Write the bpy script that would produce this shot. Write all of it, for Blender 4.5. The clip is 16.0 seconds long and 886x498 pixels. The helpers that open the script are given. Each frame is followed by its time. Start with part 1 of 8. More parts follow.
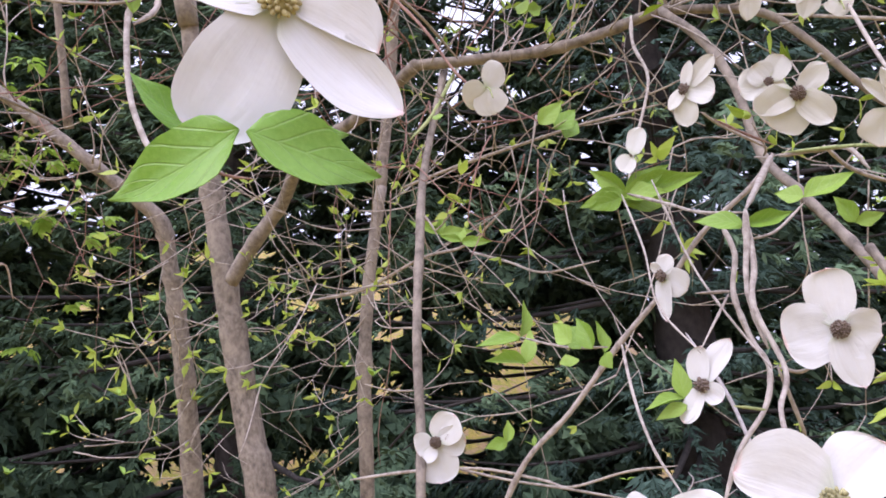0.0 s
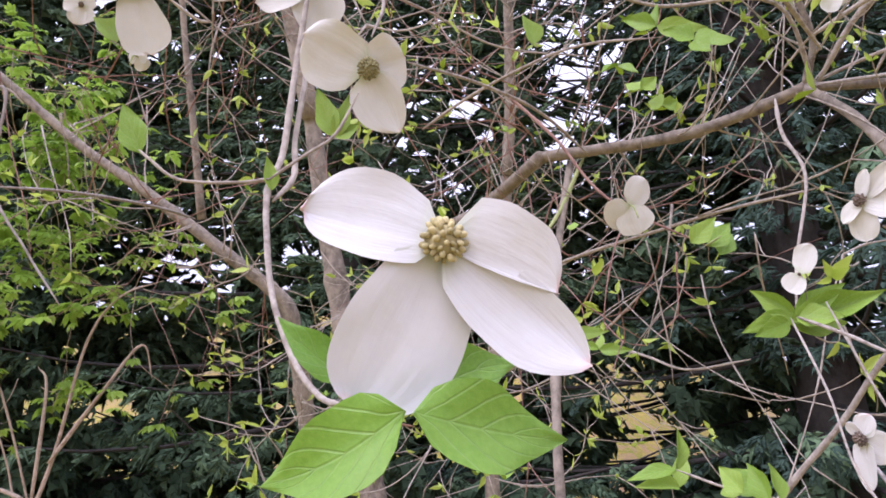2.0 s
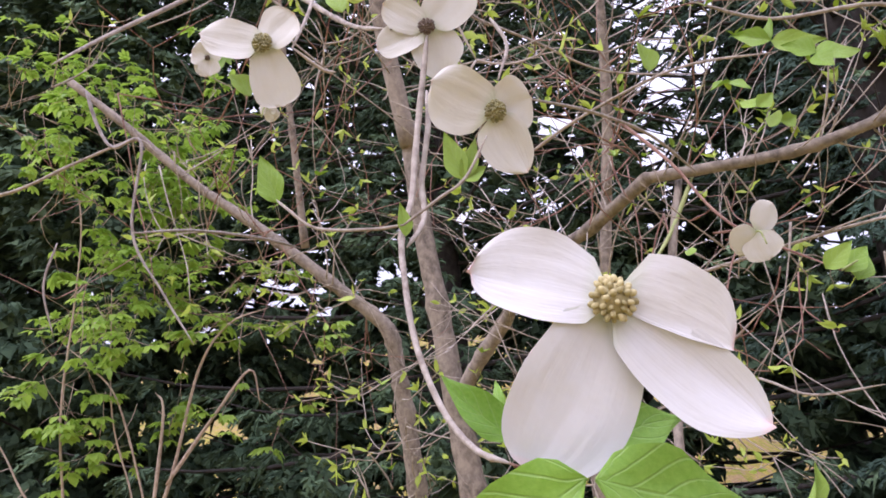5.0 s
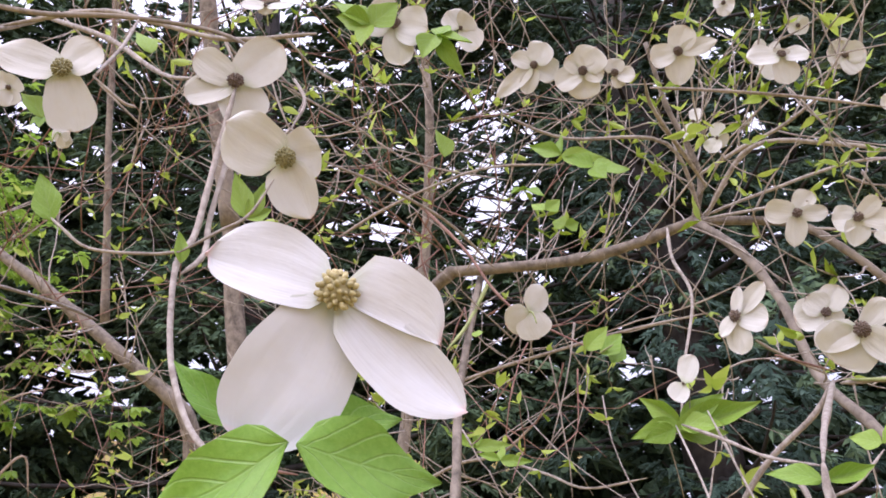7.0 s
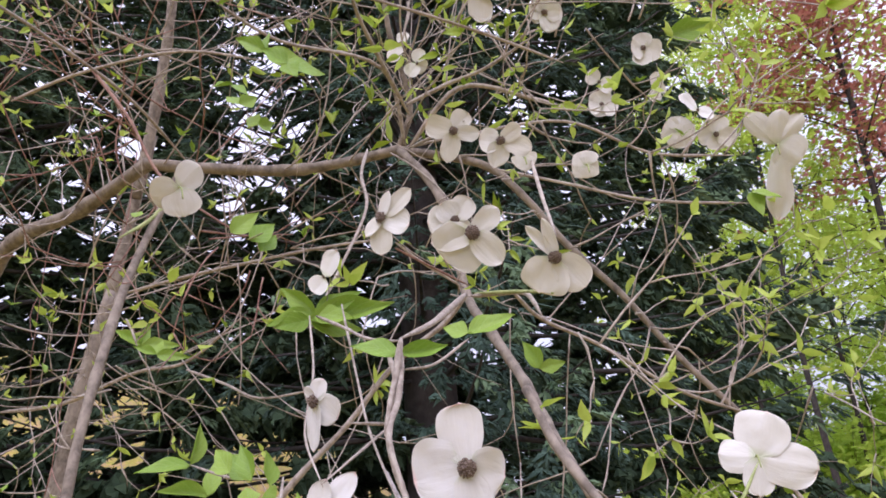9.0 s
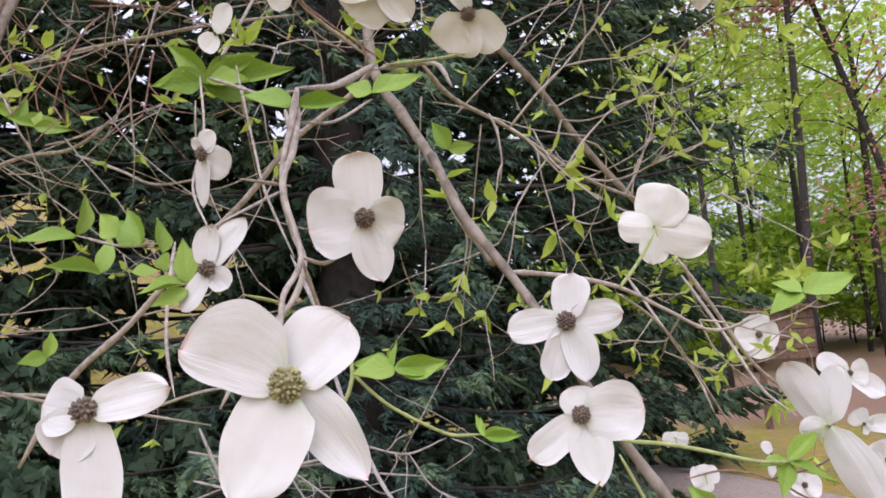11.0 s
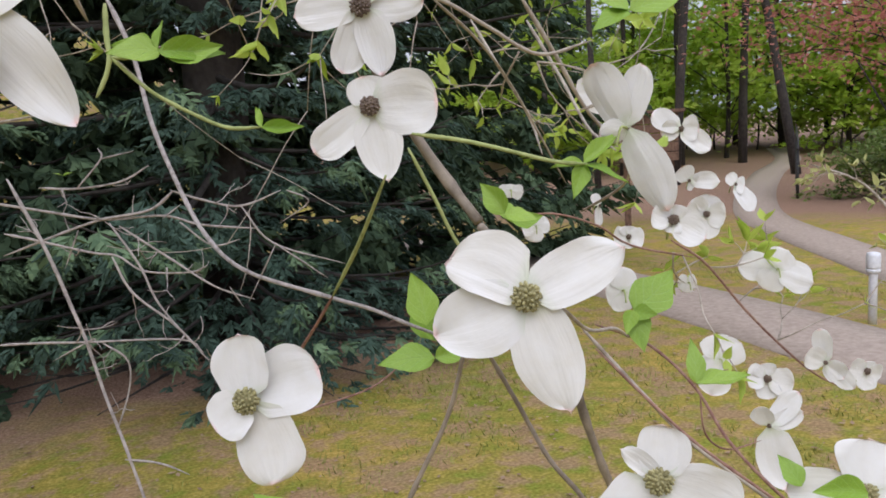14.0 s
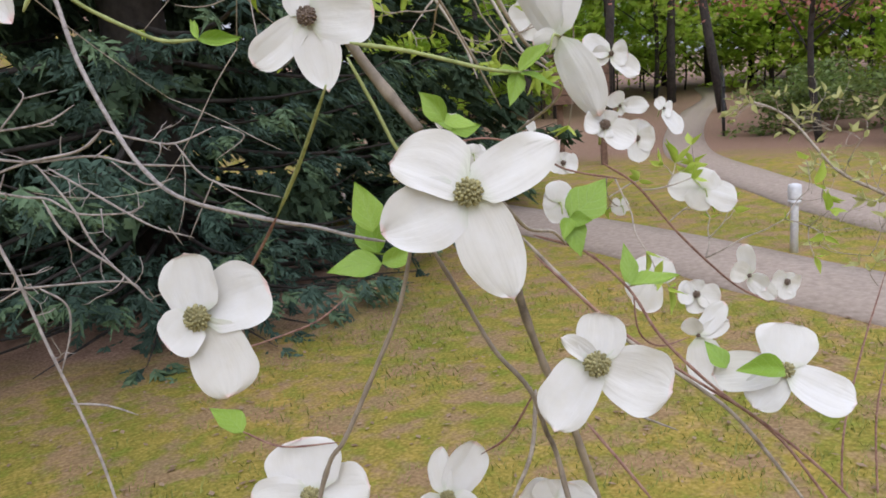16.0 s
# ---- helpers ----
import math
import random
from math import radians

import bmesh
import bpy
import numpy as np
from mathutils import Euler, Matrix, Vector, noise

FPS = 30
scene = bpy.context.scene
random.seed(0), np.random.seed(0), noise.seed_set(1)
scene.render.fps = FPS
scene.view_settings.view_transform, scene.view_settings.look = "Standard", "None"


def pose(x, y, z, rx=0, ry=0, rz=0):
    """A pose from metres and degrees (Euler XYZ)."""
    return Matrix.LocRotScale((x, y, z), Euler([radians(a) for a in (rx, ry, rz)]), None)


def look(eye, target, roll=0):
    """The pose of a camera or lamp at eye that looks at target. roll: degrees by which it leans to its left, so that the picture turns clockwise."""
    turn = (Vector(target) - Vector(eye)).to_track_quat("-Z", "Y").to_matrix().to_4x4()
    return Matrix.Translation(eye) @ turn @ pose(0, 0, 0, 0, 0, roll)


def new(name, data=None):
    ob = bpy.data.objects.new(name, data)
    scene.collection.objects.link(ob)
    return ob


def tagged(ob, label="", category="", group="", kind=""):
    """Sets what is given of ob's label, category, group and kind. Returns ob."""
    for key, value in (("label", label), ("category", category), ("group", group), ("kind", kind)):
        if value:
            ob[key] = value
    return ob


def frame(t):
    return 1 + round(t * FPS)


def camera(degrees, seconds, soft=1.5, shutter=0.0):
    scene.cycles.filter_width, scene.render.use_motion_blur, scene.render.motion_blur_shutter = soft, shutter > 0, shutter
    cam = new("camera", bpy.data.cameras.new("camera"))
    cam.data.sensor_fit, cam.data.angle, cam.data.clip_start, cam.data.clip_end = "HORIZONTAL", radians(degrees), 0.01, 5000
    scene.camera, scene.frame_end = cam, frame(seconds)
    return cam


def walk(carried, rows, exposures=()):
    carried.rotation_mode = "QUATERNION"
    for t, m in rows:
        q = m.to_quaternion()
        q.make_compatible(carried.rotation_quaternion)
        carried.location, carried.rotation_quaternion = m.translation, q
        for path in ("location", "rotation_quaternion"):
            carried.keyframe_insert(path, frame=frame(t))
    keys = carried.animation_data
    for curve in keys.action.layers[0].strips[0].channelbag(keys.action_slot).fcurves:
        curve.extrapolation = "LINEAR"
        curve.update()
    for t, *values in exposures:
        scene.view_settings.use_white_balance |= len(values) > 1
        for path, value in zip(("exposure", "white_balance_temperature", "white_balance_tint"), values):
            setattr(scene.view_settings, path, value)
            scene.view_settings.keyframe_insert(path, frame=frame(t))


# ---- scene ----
SKY_VEIL, SKY_STRENGTH, SUN_STRENGTH = 0.8, 0.14, 1.2
EXPOSURES = [(0, 0.66, 5650, 26), (4.2, 0.6, 5750, 27), (7, 0.6, 5800, 26), (8.5, 0.42, 5800, 25), (10.2, 0.44, 5850, 24), (12.3, 0.06, 6000, 14), (16, 0.03, 5950, 11)]
cam = camera(60.49, 16.0, soft=1.75)
walk(cam, [
    (0, pose(-0.0000, 0.0000, 1.6199, 103.464, 5.558, 1.328)),
    (0.5, pose(-0.0097, 0.0234, 1.6767, 105.904, 5.195, 5.112)),
    (1, pose(-0.0262, 0.0408, 1.7038, 108.431, 4.675, 7.546)),
    (1.5, pose(-0.0238, 0.0280, 1.7131, 109.329, 4.757, 8.879)),
    (2, pose(-0.0201, 0.0252, 1.7135, 108.265, 4.928, 10.041)),
    (2.5, pose(-0.0250, 0.0329, 1.7161, 106.183, 5.320, 11.322)),
    (3, pose(-0.0124, 0.0414, 1.7409, 104.324, 5.503, 12.796)),
    (3.5, pose(-0.0117, 0.0439, 1.7453, 104.253, 5.614, 14.613)),
    (4, pose(-0.0327, 0.0351, 1.7438, 105.216, 5.102, 16.341)),
    (4.2, pose(-0.0366, 0.0283, 1.7420, 105.893, 4.890, 17.139)),
    (6.3, pose(-0.0519, 0.0027, 1.7041, 116.523, 3.827, 11.443)),
    (6.5, pose(-0.0450, -0.0005, 1.6990, 116.747, 4.004, 9.290)),
    (7, pose(-0.0107, 0.0104, 1.6765, 117.144, 4.525, 3.119)),
    (7.5, pose(0.0329, 0.0187, 1.6592, 116.741, 5.013, -2.706)),
    (8, pose(0.0666, 0.0168, 1.6357, 115.583, 5.072, -8.062)),
    (8.5, pose(0.0888, 0.0223, 1.6221, 113.861, 4.717, -12.699)),
    (9, pose(0.1041, 0.0299, 1.6090, 111.890, 4.539, -16.118)),
    (9.5, pose(0.1109, 0.0364, 1.6058, 109.124, 4.599, -18.413)),
    (10, pose(0.1105, 0.0461, 1.5963, 105.259, 4.639, -20.226)),
    (10.2, pose(0.1155, 0.0512, 1.5867, 103.649, 4.685, -20.787)),
    (12.3, pose(0.1321, 0.0864, 1.5613, 89.344, 3.233, -26.079)),
    (12.5, pose(0.1477, 0.0830, 1.5562, 88.175, 2.907, -26.689)),
    (13, pose(0.1669, 0.0774, 1.5365, 85.860, 2.807, -28.618)),
    (13.5, pose(0.1813, 0.0854, 1.5136, 83.738, 2.969, -30.247)),
    (14, pose(0.1914, 0.0876, 1.5004, 82.213, 3.401, -31.600)),
    (14.5, pose(0.1965, 0.0889, 1.4970, 80.978, 3.951, -32.650)),
    (15, pose(0.1872, 0.0824, 1.4959, 79.692, 4.360, -33.997)),
    (15.5, pose(0.1754, 0.0747, 1.4822, 78.803, 4.675, -35.409)),
    (16, pose(0.1771, 0.0751, 1.4778, 78.025, 4.849, -36.589)),
], EXPOSURES)
# ---------- world and light: bright overcast day ----------
sky_world = bpy.data.worlds.new("overcast_sky")
scene.world = sky_world
sky_world.use_nodes = True
_n = sky_world.node_tree.nodes
_sky = _n.new("ShaderNodeTexSky")
_sky.sky_type, _sky.sun_disc = "NISHITA", False
_sky.sun_elevation, _sky.sun_rotation = radians(52), radians(215)
_sky.air_density, _sky.dust_density, _sky.ozone_density = 1.0, 6.0, 1.0
_mix = _n.new("ShaderNodeMix")
_mix.data_type = "RGBA"
_mix.inputs["Factor"].default_value = SKY_VEIL
_dir = _n.new("ShaderNodeTexCoord")
_xyz = _n.new("ShaderNodeSeparateXYZ")
_lift = _n.new("ShaderNodeMapRange")
_veil = _n.new("ShaderNodeVectorMath")
_veil.operation = "SCALE"
_veil.inputs[0].default_value = (11.3, 11.2, 12.3)
_lift.inputs["To Min"].default_value, _lift.inputs["To Max"].default_value = 0.36, 1.0
sky_world.node_tree.links.new(_dir.outputs["Generated"], _xyz.inputs[0])
sky_world.node_tree.links.new(_xyz.outputs["Z"], _lift.inputs["Value"])
sky_world.node_tree.links.new(_lift.outputs[0], _veil.inputs["Scale"])
sky_world.node_tree.links.new(_veil.outputs[0], _mix.inputs["B"])
sky_world.node_tree.links.new(_sky.outputs[0], _mix.inputs["A"])
sky_world.node_tree.links.new(_mix.outputs["Result"], _n["Background"].inputs["Color"])
_n["Background"].inputs["Strength"].default_value = SKY_STRENGTH
sun_data = bpy.data.lights.new("sun", "SUN")
sun_data.energy, sun_data.angle, sun_data.color = SUN_STRENGTH, radians(50), (1.0, 0.98, 0.95)
sun = new("sun", sun_data)
sun.matrix_world = look((-4, -6, 9.2), (0, 0, 0))


# ---------- materials ----------
def nodes_of(name):
    m = bpy.data.materials.new(name)
    m.use_nodes = True
    nt = m.node_tree
    return m, nt, nt.nodes, nt.nodes["Principled BSDF"]


def add(nt, kind, **values):
    n = nt.nodes.new(kind)
    for k, v in values.items():
        n.inputs[k].default_value = v
    return n


def ramp(nt, source, stops):
    r = nt.nodes.new("ShaderNodeValToRGB")
    e = r.color_ramp.elements
    e[0].position, e[0].color = stops[0][0], (*stops[0][1], 1)
    e[1].position, e[1].color = stops[-1][0], (*stops[-1][1], 1)
    for p, c in stops[1:-1]:
        x = e.new(p)
        x.color = (*c, 1)
    nt.links.new(source, r.inputs[0])
    return r.outputs[0]


def blend(nt, fac, a, b, mode="MIX"):
    m = nt.nodes.new("ShaderNodeMix")
    m.data_type, m.blend_type = "RGBA", mode
    for sock, v in (("Factor", fac), ("A", a), ("B", b)):
        if isinstance(v, (int, float)):
            m.inputs[sock].default_value = v
        elif isinstance(v, tuple):
            m.inputs[sock].default_value = (*v, 1)
        else:
            nt.links.new(v, m.inputs[sock])
    return m.outputs["Result"]


def noise_of(nt, scale, detail=4, coords="Object", rough=0.55):
    t = nt.nodes.new("ShaderNodeTexCoord")
    n = add(nt, "ShaderNodeTexNoise", Scale=scale, Detail=detail, Roughness=rough)
    nt.links.new(t.outputs[coords], n.inputs["Vector"])
    return n.outputs["Fac"]


def bump(nt, bsdf, height, strength, distance):
    b = add(nt, "ShaderNodeBump", Strength=strength, Distance=distance)
    nt.links.new(height, b.inputs["Height"])
    nt.links.new(b.outputs[0], bsdf.inputs["Normal"])
    return b.outputs[0]


def thin(nt, bsdf, colour, share):
    """Lets a share of the light through a thin blade."""
    tr = nt.nodes.new("ShaderNodeBsdfTranslucent")
    nt.links.new(colour, tr.inputs["Color"])
    mx = nt.nodes.new("ShaderNodeMixShader")
    mx.inputs[0].default_value = share
    nt.links.new(bsdf.outputs[0], mx.inputs[1])
    nt.links.new(tr.outputs[0], mx.inputs[2])
    nt.links.new(mx.outputs[0], nt.nodes["Material Output"].inputs["Surface"])


def bract_material(name, white, base, blush):
    m, nt, n, b = nodes_of(name)
    uv = n.new("ShaderNodeUVMap")
    sep = n.new("ShaderNodeSeparateXYZ")
    nt.links.new(uv.outputs[0], sep.inputs[0])
    info = n.new("ShaderNodeObjectInfo")
    cloud = noise_of(nt, 60, 3)
    col = ramp(nt, sep.outputs["Y"], [(0.0, base), (0.22, white), (0.95, white), (1.0, blush)])
    tint = ramp(nt, cloud, [(0.3, (0.96, 0.95, 0.92)), (0.6, (1, 1, 1)), (0.8, (1.0, 0.97, 0.97))])
    col = blend(nt, 1.0, col, tint, "MULTIPLY")
    warm = ramp(nt, info.outputs["Random"], [(0.0, (1.0, 0.99, 0.965)), (1.0, (1, 1, 1))])
    col = blend(nt, 1.0, col, warm, "MULTIPLY")
    nt.links.new(col, b.inputs["Base Color"])
    b.inputs["Roughness"].default_value = 0.5
    b.inputs["Specular IOR Level"].default_value = 0.3
    # veins running from base to tip
    w = add(nt, "ShaderNodeTexNoise", Scale=9.0, Detail=3.0, Roughness=0.5)
    mp = add(nt, "ShaderNodeMapping")
    mp.inputs["Scale"].default_value = (1.1, 0.2, 1)
    nt.links.new(uv.outputs[0], mp.inputs["Vector"])
    nt.links.new(mp.outputs[0], w.inputs["Vector"])
    hgt = blend(nt, 0.5, w.outputs["Fac"], cloud)
    bump(nt, b, hgt, 0.5, 0.0022)
    thin(nt, b, col, 0.24)
    return m


def leaf_material(name, dark, light, share=0.35, vein=True, rough=0.42, grain=45, gloss=0.5):
    m, nt, n, b = nodes_of(name)
    info = n.new("ShaderNodeObjectInfo")
    geo = n.new("ShaderNodeNewGeometry")
    cloud = noise_of(nt, grain, 4)
    mixer = n.new("ShaderNodeMath")
    mixer.operation = "ADD"
    nt.links.new(info.outputs["Random"], mixer.inputs[0])
    nt.links.new(geo.outputs["Random Per Island"], mixer.inputs[1])
    half = n.new("ShaderNodeMath")
    half.operation = "FRACT"
    nt.links.new(mixer.outputs[0], half.inputs[0])
    col = blend(nt, half.outputs[0], dark, light)
    col = blend(nt, 0.45, col, ramp(nt, cloud, [(0.3, dark), (0.7, light)]))
    if vein:
        uv = n.new("ShaderNodeUVMap")
        sep = n.new("ShaderNodeSeparateXYZ")
        nt.links.new(uv.outputs[0], sep.inputs[0])
        # side veins sweep forward from the midrib
        a = n.new("ShaderNodeMath")
        a.operation = "ABSOLUTE"
        sub = n.new("ShaderNodeMath")
        sub.operation = "SUBTRACT"
        nt.links.new(sep.outputs["X"], sub.inputs[0])
        sub.inputs[1].default_value = 0.5
        nt.links.new(sub.outputs[0], a.inputs[0])
        k = n.new("ShaderNodeMath")
        k.operation = "MULTIPLY_ADD"
        nt.links.new(a.outputs[0], k.inputs[0])
        k.inputs[1].default_value = -0.75
        nt.links.new(sep.outputs["Y"], k.inputs[2])
        s = n.new("ShaderNodeMath")
        s.operation = "MULTIPLY"
        nt.links.new(k.outputs[0], s.inputs[0])
        s.inputs[1].default_value = 31.0
        c = n.new("ShaderNodeMath")
        c.operation = "COSINE"
        nt.links.new(s.outputs[0], c.inputs[0])
        line = ramp(nt, c.outputs[0], [(0.86, (0, 0, 0)), (1.0, (1, 1, 1))])
        mid = ramp(nt, a.outputs[0], [(0.0, (1, 1, 1)), (0.028, (0, 0, 0))])
        veins = blend(nt, 1.0, line, mid, "LIGHTEN")
        col = blend(nt, veins, col, blend(nt, 0.16, col, (0.6, 0.74, 0.36)))
        inv = blend(nt, 1.0, (1, 1, 1), veins, "SUBTRACT")
        bump(nt, b, blend(nt, 0.35, inv, cloud), 0.4, 0.0012)
    nt.links.new(col, b.inputs["Base Color"])
    b.inputs["Roughness"].default_value = rough
    b.inputs["Specular IOR Level"].default_value = gloss
    thin(nt, b, col, share)
    return m


def bark_material(name, dark, light, scale=60, rough=0.85, relief=0.0015):
    m, nt, n, b = nodes_of(name)
    t = n.new("ShaderNodeTexCoord")
    mp = add(nt, "ShaderNodeMapping")
    mp.inputs["Scale"].default_value = (1, 1, 0.75)
    nt.links.new(t.outputs["Object"], mp.inputs["Vector"])
    f = add(nt, "ShaderNodeTexNoise", Scale=scale, Detail=6.0, Roughness=0.65)
    nt.links.new(mp.outputs[0], f.inputs["Vector"])
    big = noise_of(nt, scale * 0.12, 3)
    col = ramp(nt, f.outputs["Fac"], [(0.36, dark), (0.62, light)])
    lich = ramp(nt, big, [(0.45, (0, 0, 0)), (0.7, (1, 1, 1))])
    col = blend(nt, lich, col, blend(nt, 0.5, col, tuple(min(1, c * 1.35) for c in light)))
    nt.links.new(col, b.inputs["Base Color"])
    b.inputs["Roughness"].default_value = rough
    bump(nt, b, f.outputs["Fac"], 0.6, relief)
    return m


def plain_material(name, a, c, scale=30, rough=0.6, metallic=0.0, relief=0.001):
    m, nt, n, b = nodes_of(name)
    f = noise_of(nt, scale, 5)
    nt.links.new(ramp(nt, f, [(0.3, a), (0.7, c)]), b.inputs["Base Color"])
    b.inputs["Roughness"].default_value = rough
    b.inputs["Metallic"].default_value = metallic
    bump(nt, b, f, 0.4, relief)
    return m


BRACT = bract_material("white_bract", (0.8, 0.792, 0.782), (0.64, 0.69, 0.54), (0.9, 0.7, 0.68))
BRACT_CREAM = bract_material("cream_bract", (0.79, 0.78, 0.735), (0.6, 0.65, 0.44), (0.86, 0.74, 0.66))
HEAD_GOLD = leaf_material("golden_green_florets", (0.3, 0.25, 0.1), (0.7, 0.6, 0.3), 0.05, False, 0.6)
HEAD_BROWN = leaf_material("brown_florets", (0.09, 0.06, 0.05), (0.24, 0.18, 0.13), 0.03, False, 0.7)
HEAD_GREEN = leaf_material("olive_florets", (0.17, 0.155, 0.07), (0.46, 0.42, 0.2), 0.03, False, 0.65)
LEAF = leaf_material("fresh_leaf", (0.24, 0.42, 0.04), (0.47, 0.64, 0.115), 0.42)
LEAF_BIG = leaf_material("broad_leaf", (0.2, 0.41, 0.035), (0.36, 0.57, 0.09), 0.4, True, 0.32, 25)
LEAF_SMALL = leaf_material("young_leaf", (0.36, 0.5, 0.05), (0.6, 0.72, 0.14), 0.45, False)
SHRUB_LEAF = leaf_material("shrub_leaf", (0.21, 0.37, 0.036), (0.42, 0.59, 0.095), 0.45, False)
BARK = bark_material("grey_brown_bark", (0.12, 0.096, 0.074), (0.3, 0.25, 0.195))
TWIG = bark_material("twig_bark", (0.22, 0.18, 0.145), (0.44, 0.385, 0.325), 120)
TWIG_RED = bark_material("reddish_twig", (0.16, 0.07, 0.06), (0.33, 0.2, 0.15), 120)
TWIG_GREEN = bark_material("green_stalk", (0.2, 0.24, 0.08), (0.36, 0.4, 0.16), 120)
TWIG_DEAD = bark_material("dead_grey_twig", (0.2, 0.172, 0.16), (0.42, 0.375, 0.355), 120)
SHRUB_BARK = bark_material("tan_shrub_bark", (0.3, 0.22, 0.16), (0.5, 0.4, 0.32), 80)
# Near-black base colour: the backlit darkness of the trunks is put into the bark.
TRUNK_SHADED = bark_material("shaded_trunk_bark", (0.02, 0.017, 0.015), (0.055, 0.046, 0.04), 14, 0.9, 0.01)
NEEDLES = leaf_material("spruce_needles", (0.03, 0.054, 0.033), (0.108, 0.162, 0.09), 0.08, False, 0.8, 3, 0.1)
NEEDLE_TIPS = leaf_material("young_needles", (0.07, 0.12, 0.066), (0.19, 0.275, 0.15), 0.12, False, 0.75, 3, 0.12)
NEEDLES_BLUE = leaf_material("blue_spruce_needles", (0.024, 0.046, 0.034), (0.095, 0.148, 0.11), 0.08, False, 0.8, 3, 0.1)
WOOD_LEAF = leaf_material("woodland_leaf", (0.34, 0.5, 0.05), (0.62, 0.76, 0.13), 0.58, False)
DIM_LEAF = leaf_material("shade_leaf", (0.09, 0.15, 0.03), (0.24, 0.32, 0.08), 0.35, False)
RED_LEAF = leaf_material("red_maple_leaf", (0.36, 0.12, 0.09), (0.66, 0.31, 0.25), 0.45, False)
PALE_LEAF = leaf_material("pale_yellow_leaf", (0.4, 0.42, 0.14), (0.62, 0.62, 0.28), 0.4, False)


# ---------- mesh tools ----------
def mesh_from(name, verts, faces, mats, uvs=None, smooth=True, index=None):
    me = bpy.data.meshes.new(name)
    me.from_pydata([tuple(v) for v in verts], [], [tuple(f) for f in faces])
    for m in mats:
        me.materials.append(m)
    if uvs is not None:
        lay = me.uv_layers.new(name="UVMap")
        vi = np.zeros(len(me.loops), dtype=np.int32)
        me.loops.foreach_get("vertex_index", vi)
        lay.data.foreach_set("uv", np.asarray(uvs, dtype=np.float32)[vi].ravel())
    if index is not None:
        me.polygons.foreach_set("material_index", np.asarray(index, dtype=np.int32))
    if smooth:
        me.polygons.foreach_set("use_smooth", np.ones(len(me.polygons), dtype=bool))
    me.update()
    return me


def soup(name, verts, size, mat):
    """Many separate small faces of `size` corners each, as one mesh, from an array (n, size, 3)."""
    v = np.asarray(verts, dtype=np.float32).reshape(-1, 3)
    n = len(v) // size
    me = bpy.data.meshes.new(name)
    me.vertices.add(len(v))
    me.vertices.foreach_set("co", v.ravel())
    me.loops.add(len(v))
    me.loops.foreach_set("vertex_index", np.arange(len(v), dtype=np.int32))
    me.polygons.add(n)
    me.polygons.foreach_set("loop_start", np.arange(0, n * size, size, dtype=np.int32))
    me.materials.append(mat)
    me.update(calc_edges=True)
    return me


def part(name, me, parent, label="", m=None, kind=""):
    ob = new(name, me)
    ob.parent = parent
    if m is not None:
        ob.matrix_basis = m
    return tagged(ob, label, kind=kind)


def thing(name, label, category, group="", at=(0, 0, 0), kind=""):
    ob = new(name)
    ob.location = at
    ob.empty_display_size = 0.05
    return tagged(ob, label, category, group, kind)


def spline(points, per=6):
    """Points of a Catmull-Rom curve through the given ones."""
    p = [np.array(q, dtype=float) for q in points]
    if len(p) == 2:
        return [p[0] + (p[1] - p[0]) * k / per for k in range(per + 1)]
    p = [2 * p[0] - p[1]] + p + [2 * p[-1] - p[-2]]
    out = []
    for a, b, c, d in zip(p, p[1:], p[2:], p[3:]):
        for k in range(per):
            s = k / per
            out.append(0.5 * (2 * b + (c - a) * s + (2 * a - 5 * b + 4 * c - d) * s * s + (3 * b - a - 3 * c + d) * s ** 3))
    out.append(p[-2])
    return out


def tube(path, r0, r1, sides=7, knots=0.0, seed=1, fine=False):
    """Rings along a path: tapered, with swollen nodes; closed at both ends."""
    rnd = random.Random(seed)
    path = [Vector(q) for q in path]
    n = len(path)
    verts, faces = [], []
    side = None
    for i, q in enumerate(path):
        d = (path[min(i + 1, n - 1)] - path[max(i - 1, 0)]).normalized()
        if side is None:
            side = d.orthogonal().normalized()
        side = (side - d * side.dot(d)).normalized()
        up = d.cross(side)
        r = r0 + (r1 - r0) * i / max(1, n - 1)
        if fine and i > n - 4:
            r *= (0.85, 0.65, 0.35)[i - n + 3]
        if fine and i < 2:
            r *= (0.5, 0.8)[i]
        if knots and rnd.random() < 0.22:
            r *= 1 + knots * rnd.random()
        for k in range(sides):
            a = 2 * math.pi * k / sides
            rr = r * (1 + (rnd.random() - 0.5) * 0.12 * (knots > 0))
            verts.append(q + side * (math.cos(a) * rr) + up * (math.sin(a) * rr))
        if i:
            b = (i - 1) * sides
            for k in range(sides):
                faces.append((b + k, b + (k + 1) % sides, b + sides + (k + 1) % sides, b + sides + k))
    faces.append(tuple(range(sides))[::-1])
    faces.append(tuple(range((n - 1) * sides, n * sides)))
    return verts, faces


def join(list_of):
    verts, faces = [], []
    for v, f in list_of:
        o = len(verts)
        verts += list(v)
        faces += [tuple(i + o for i in q) for q in f]
    return verts, faces


def frame_of(along, facing):
    """A turn whose y runs along, and whose z lies nearest to facing."""
    y = Vector(along).normalized()
    z = Vector(facing)
    z = z - y * z.dot(y)
    z = z.normalized() if z.length > 1e-6 else y.orthogonal().normalized()
    x = y.cross(z)
    return Matrix((x, y, z)).transposed()


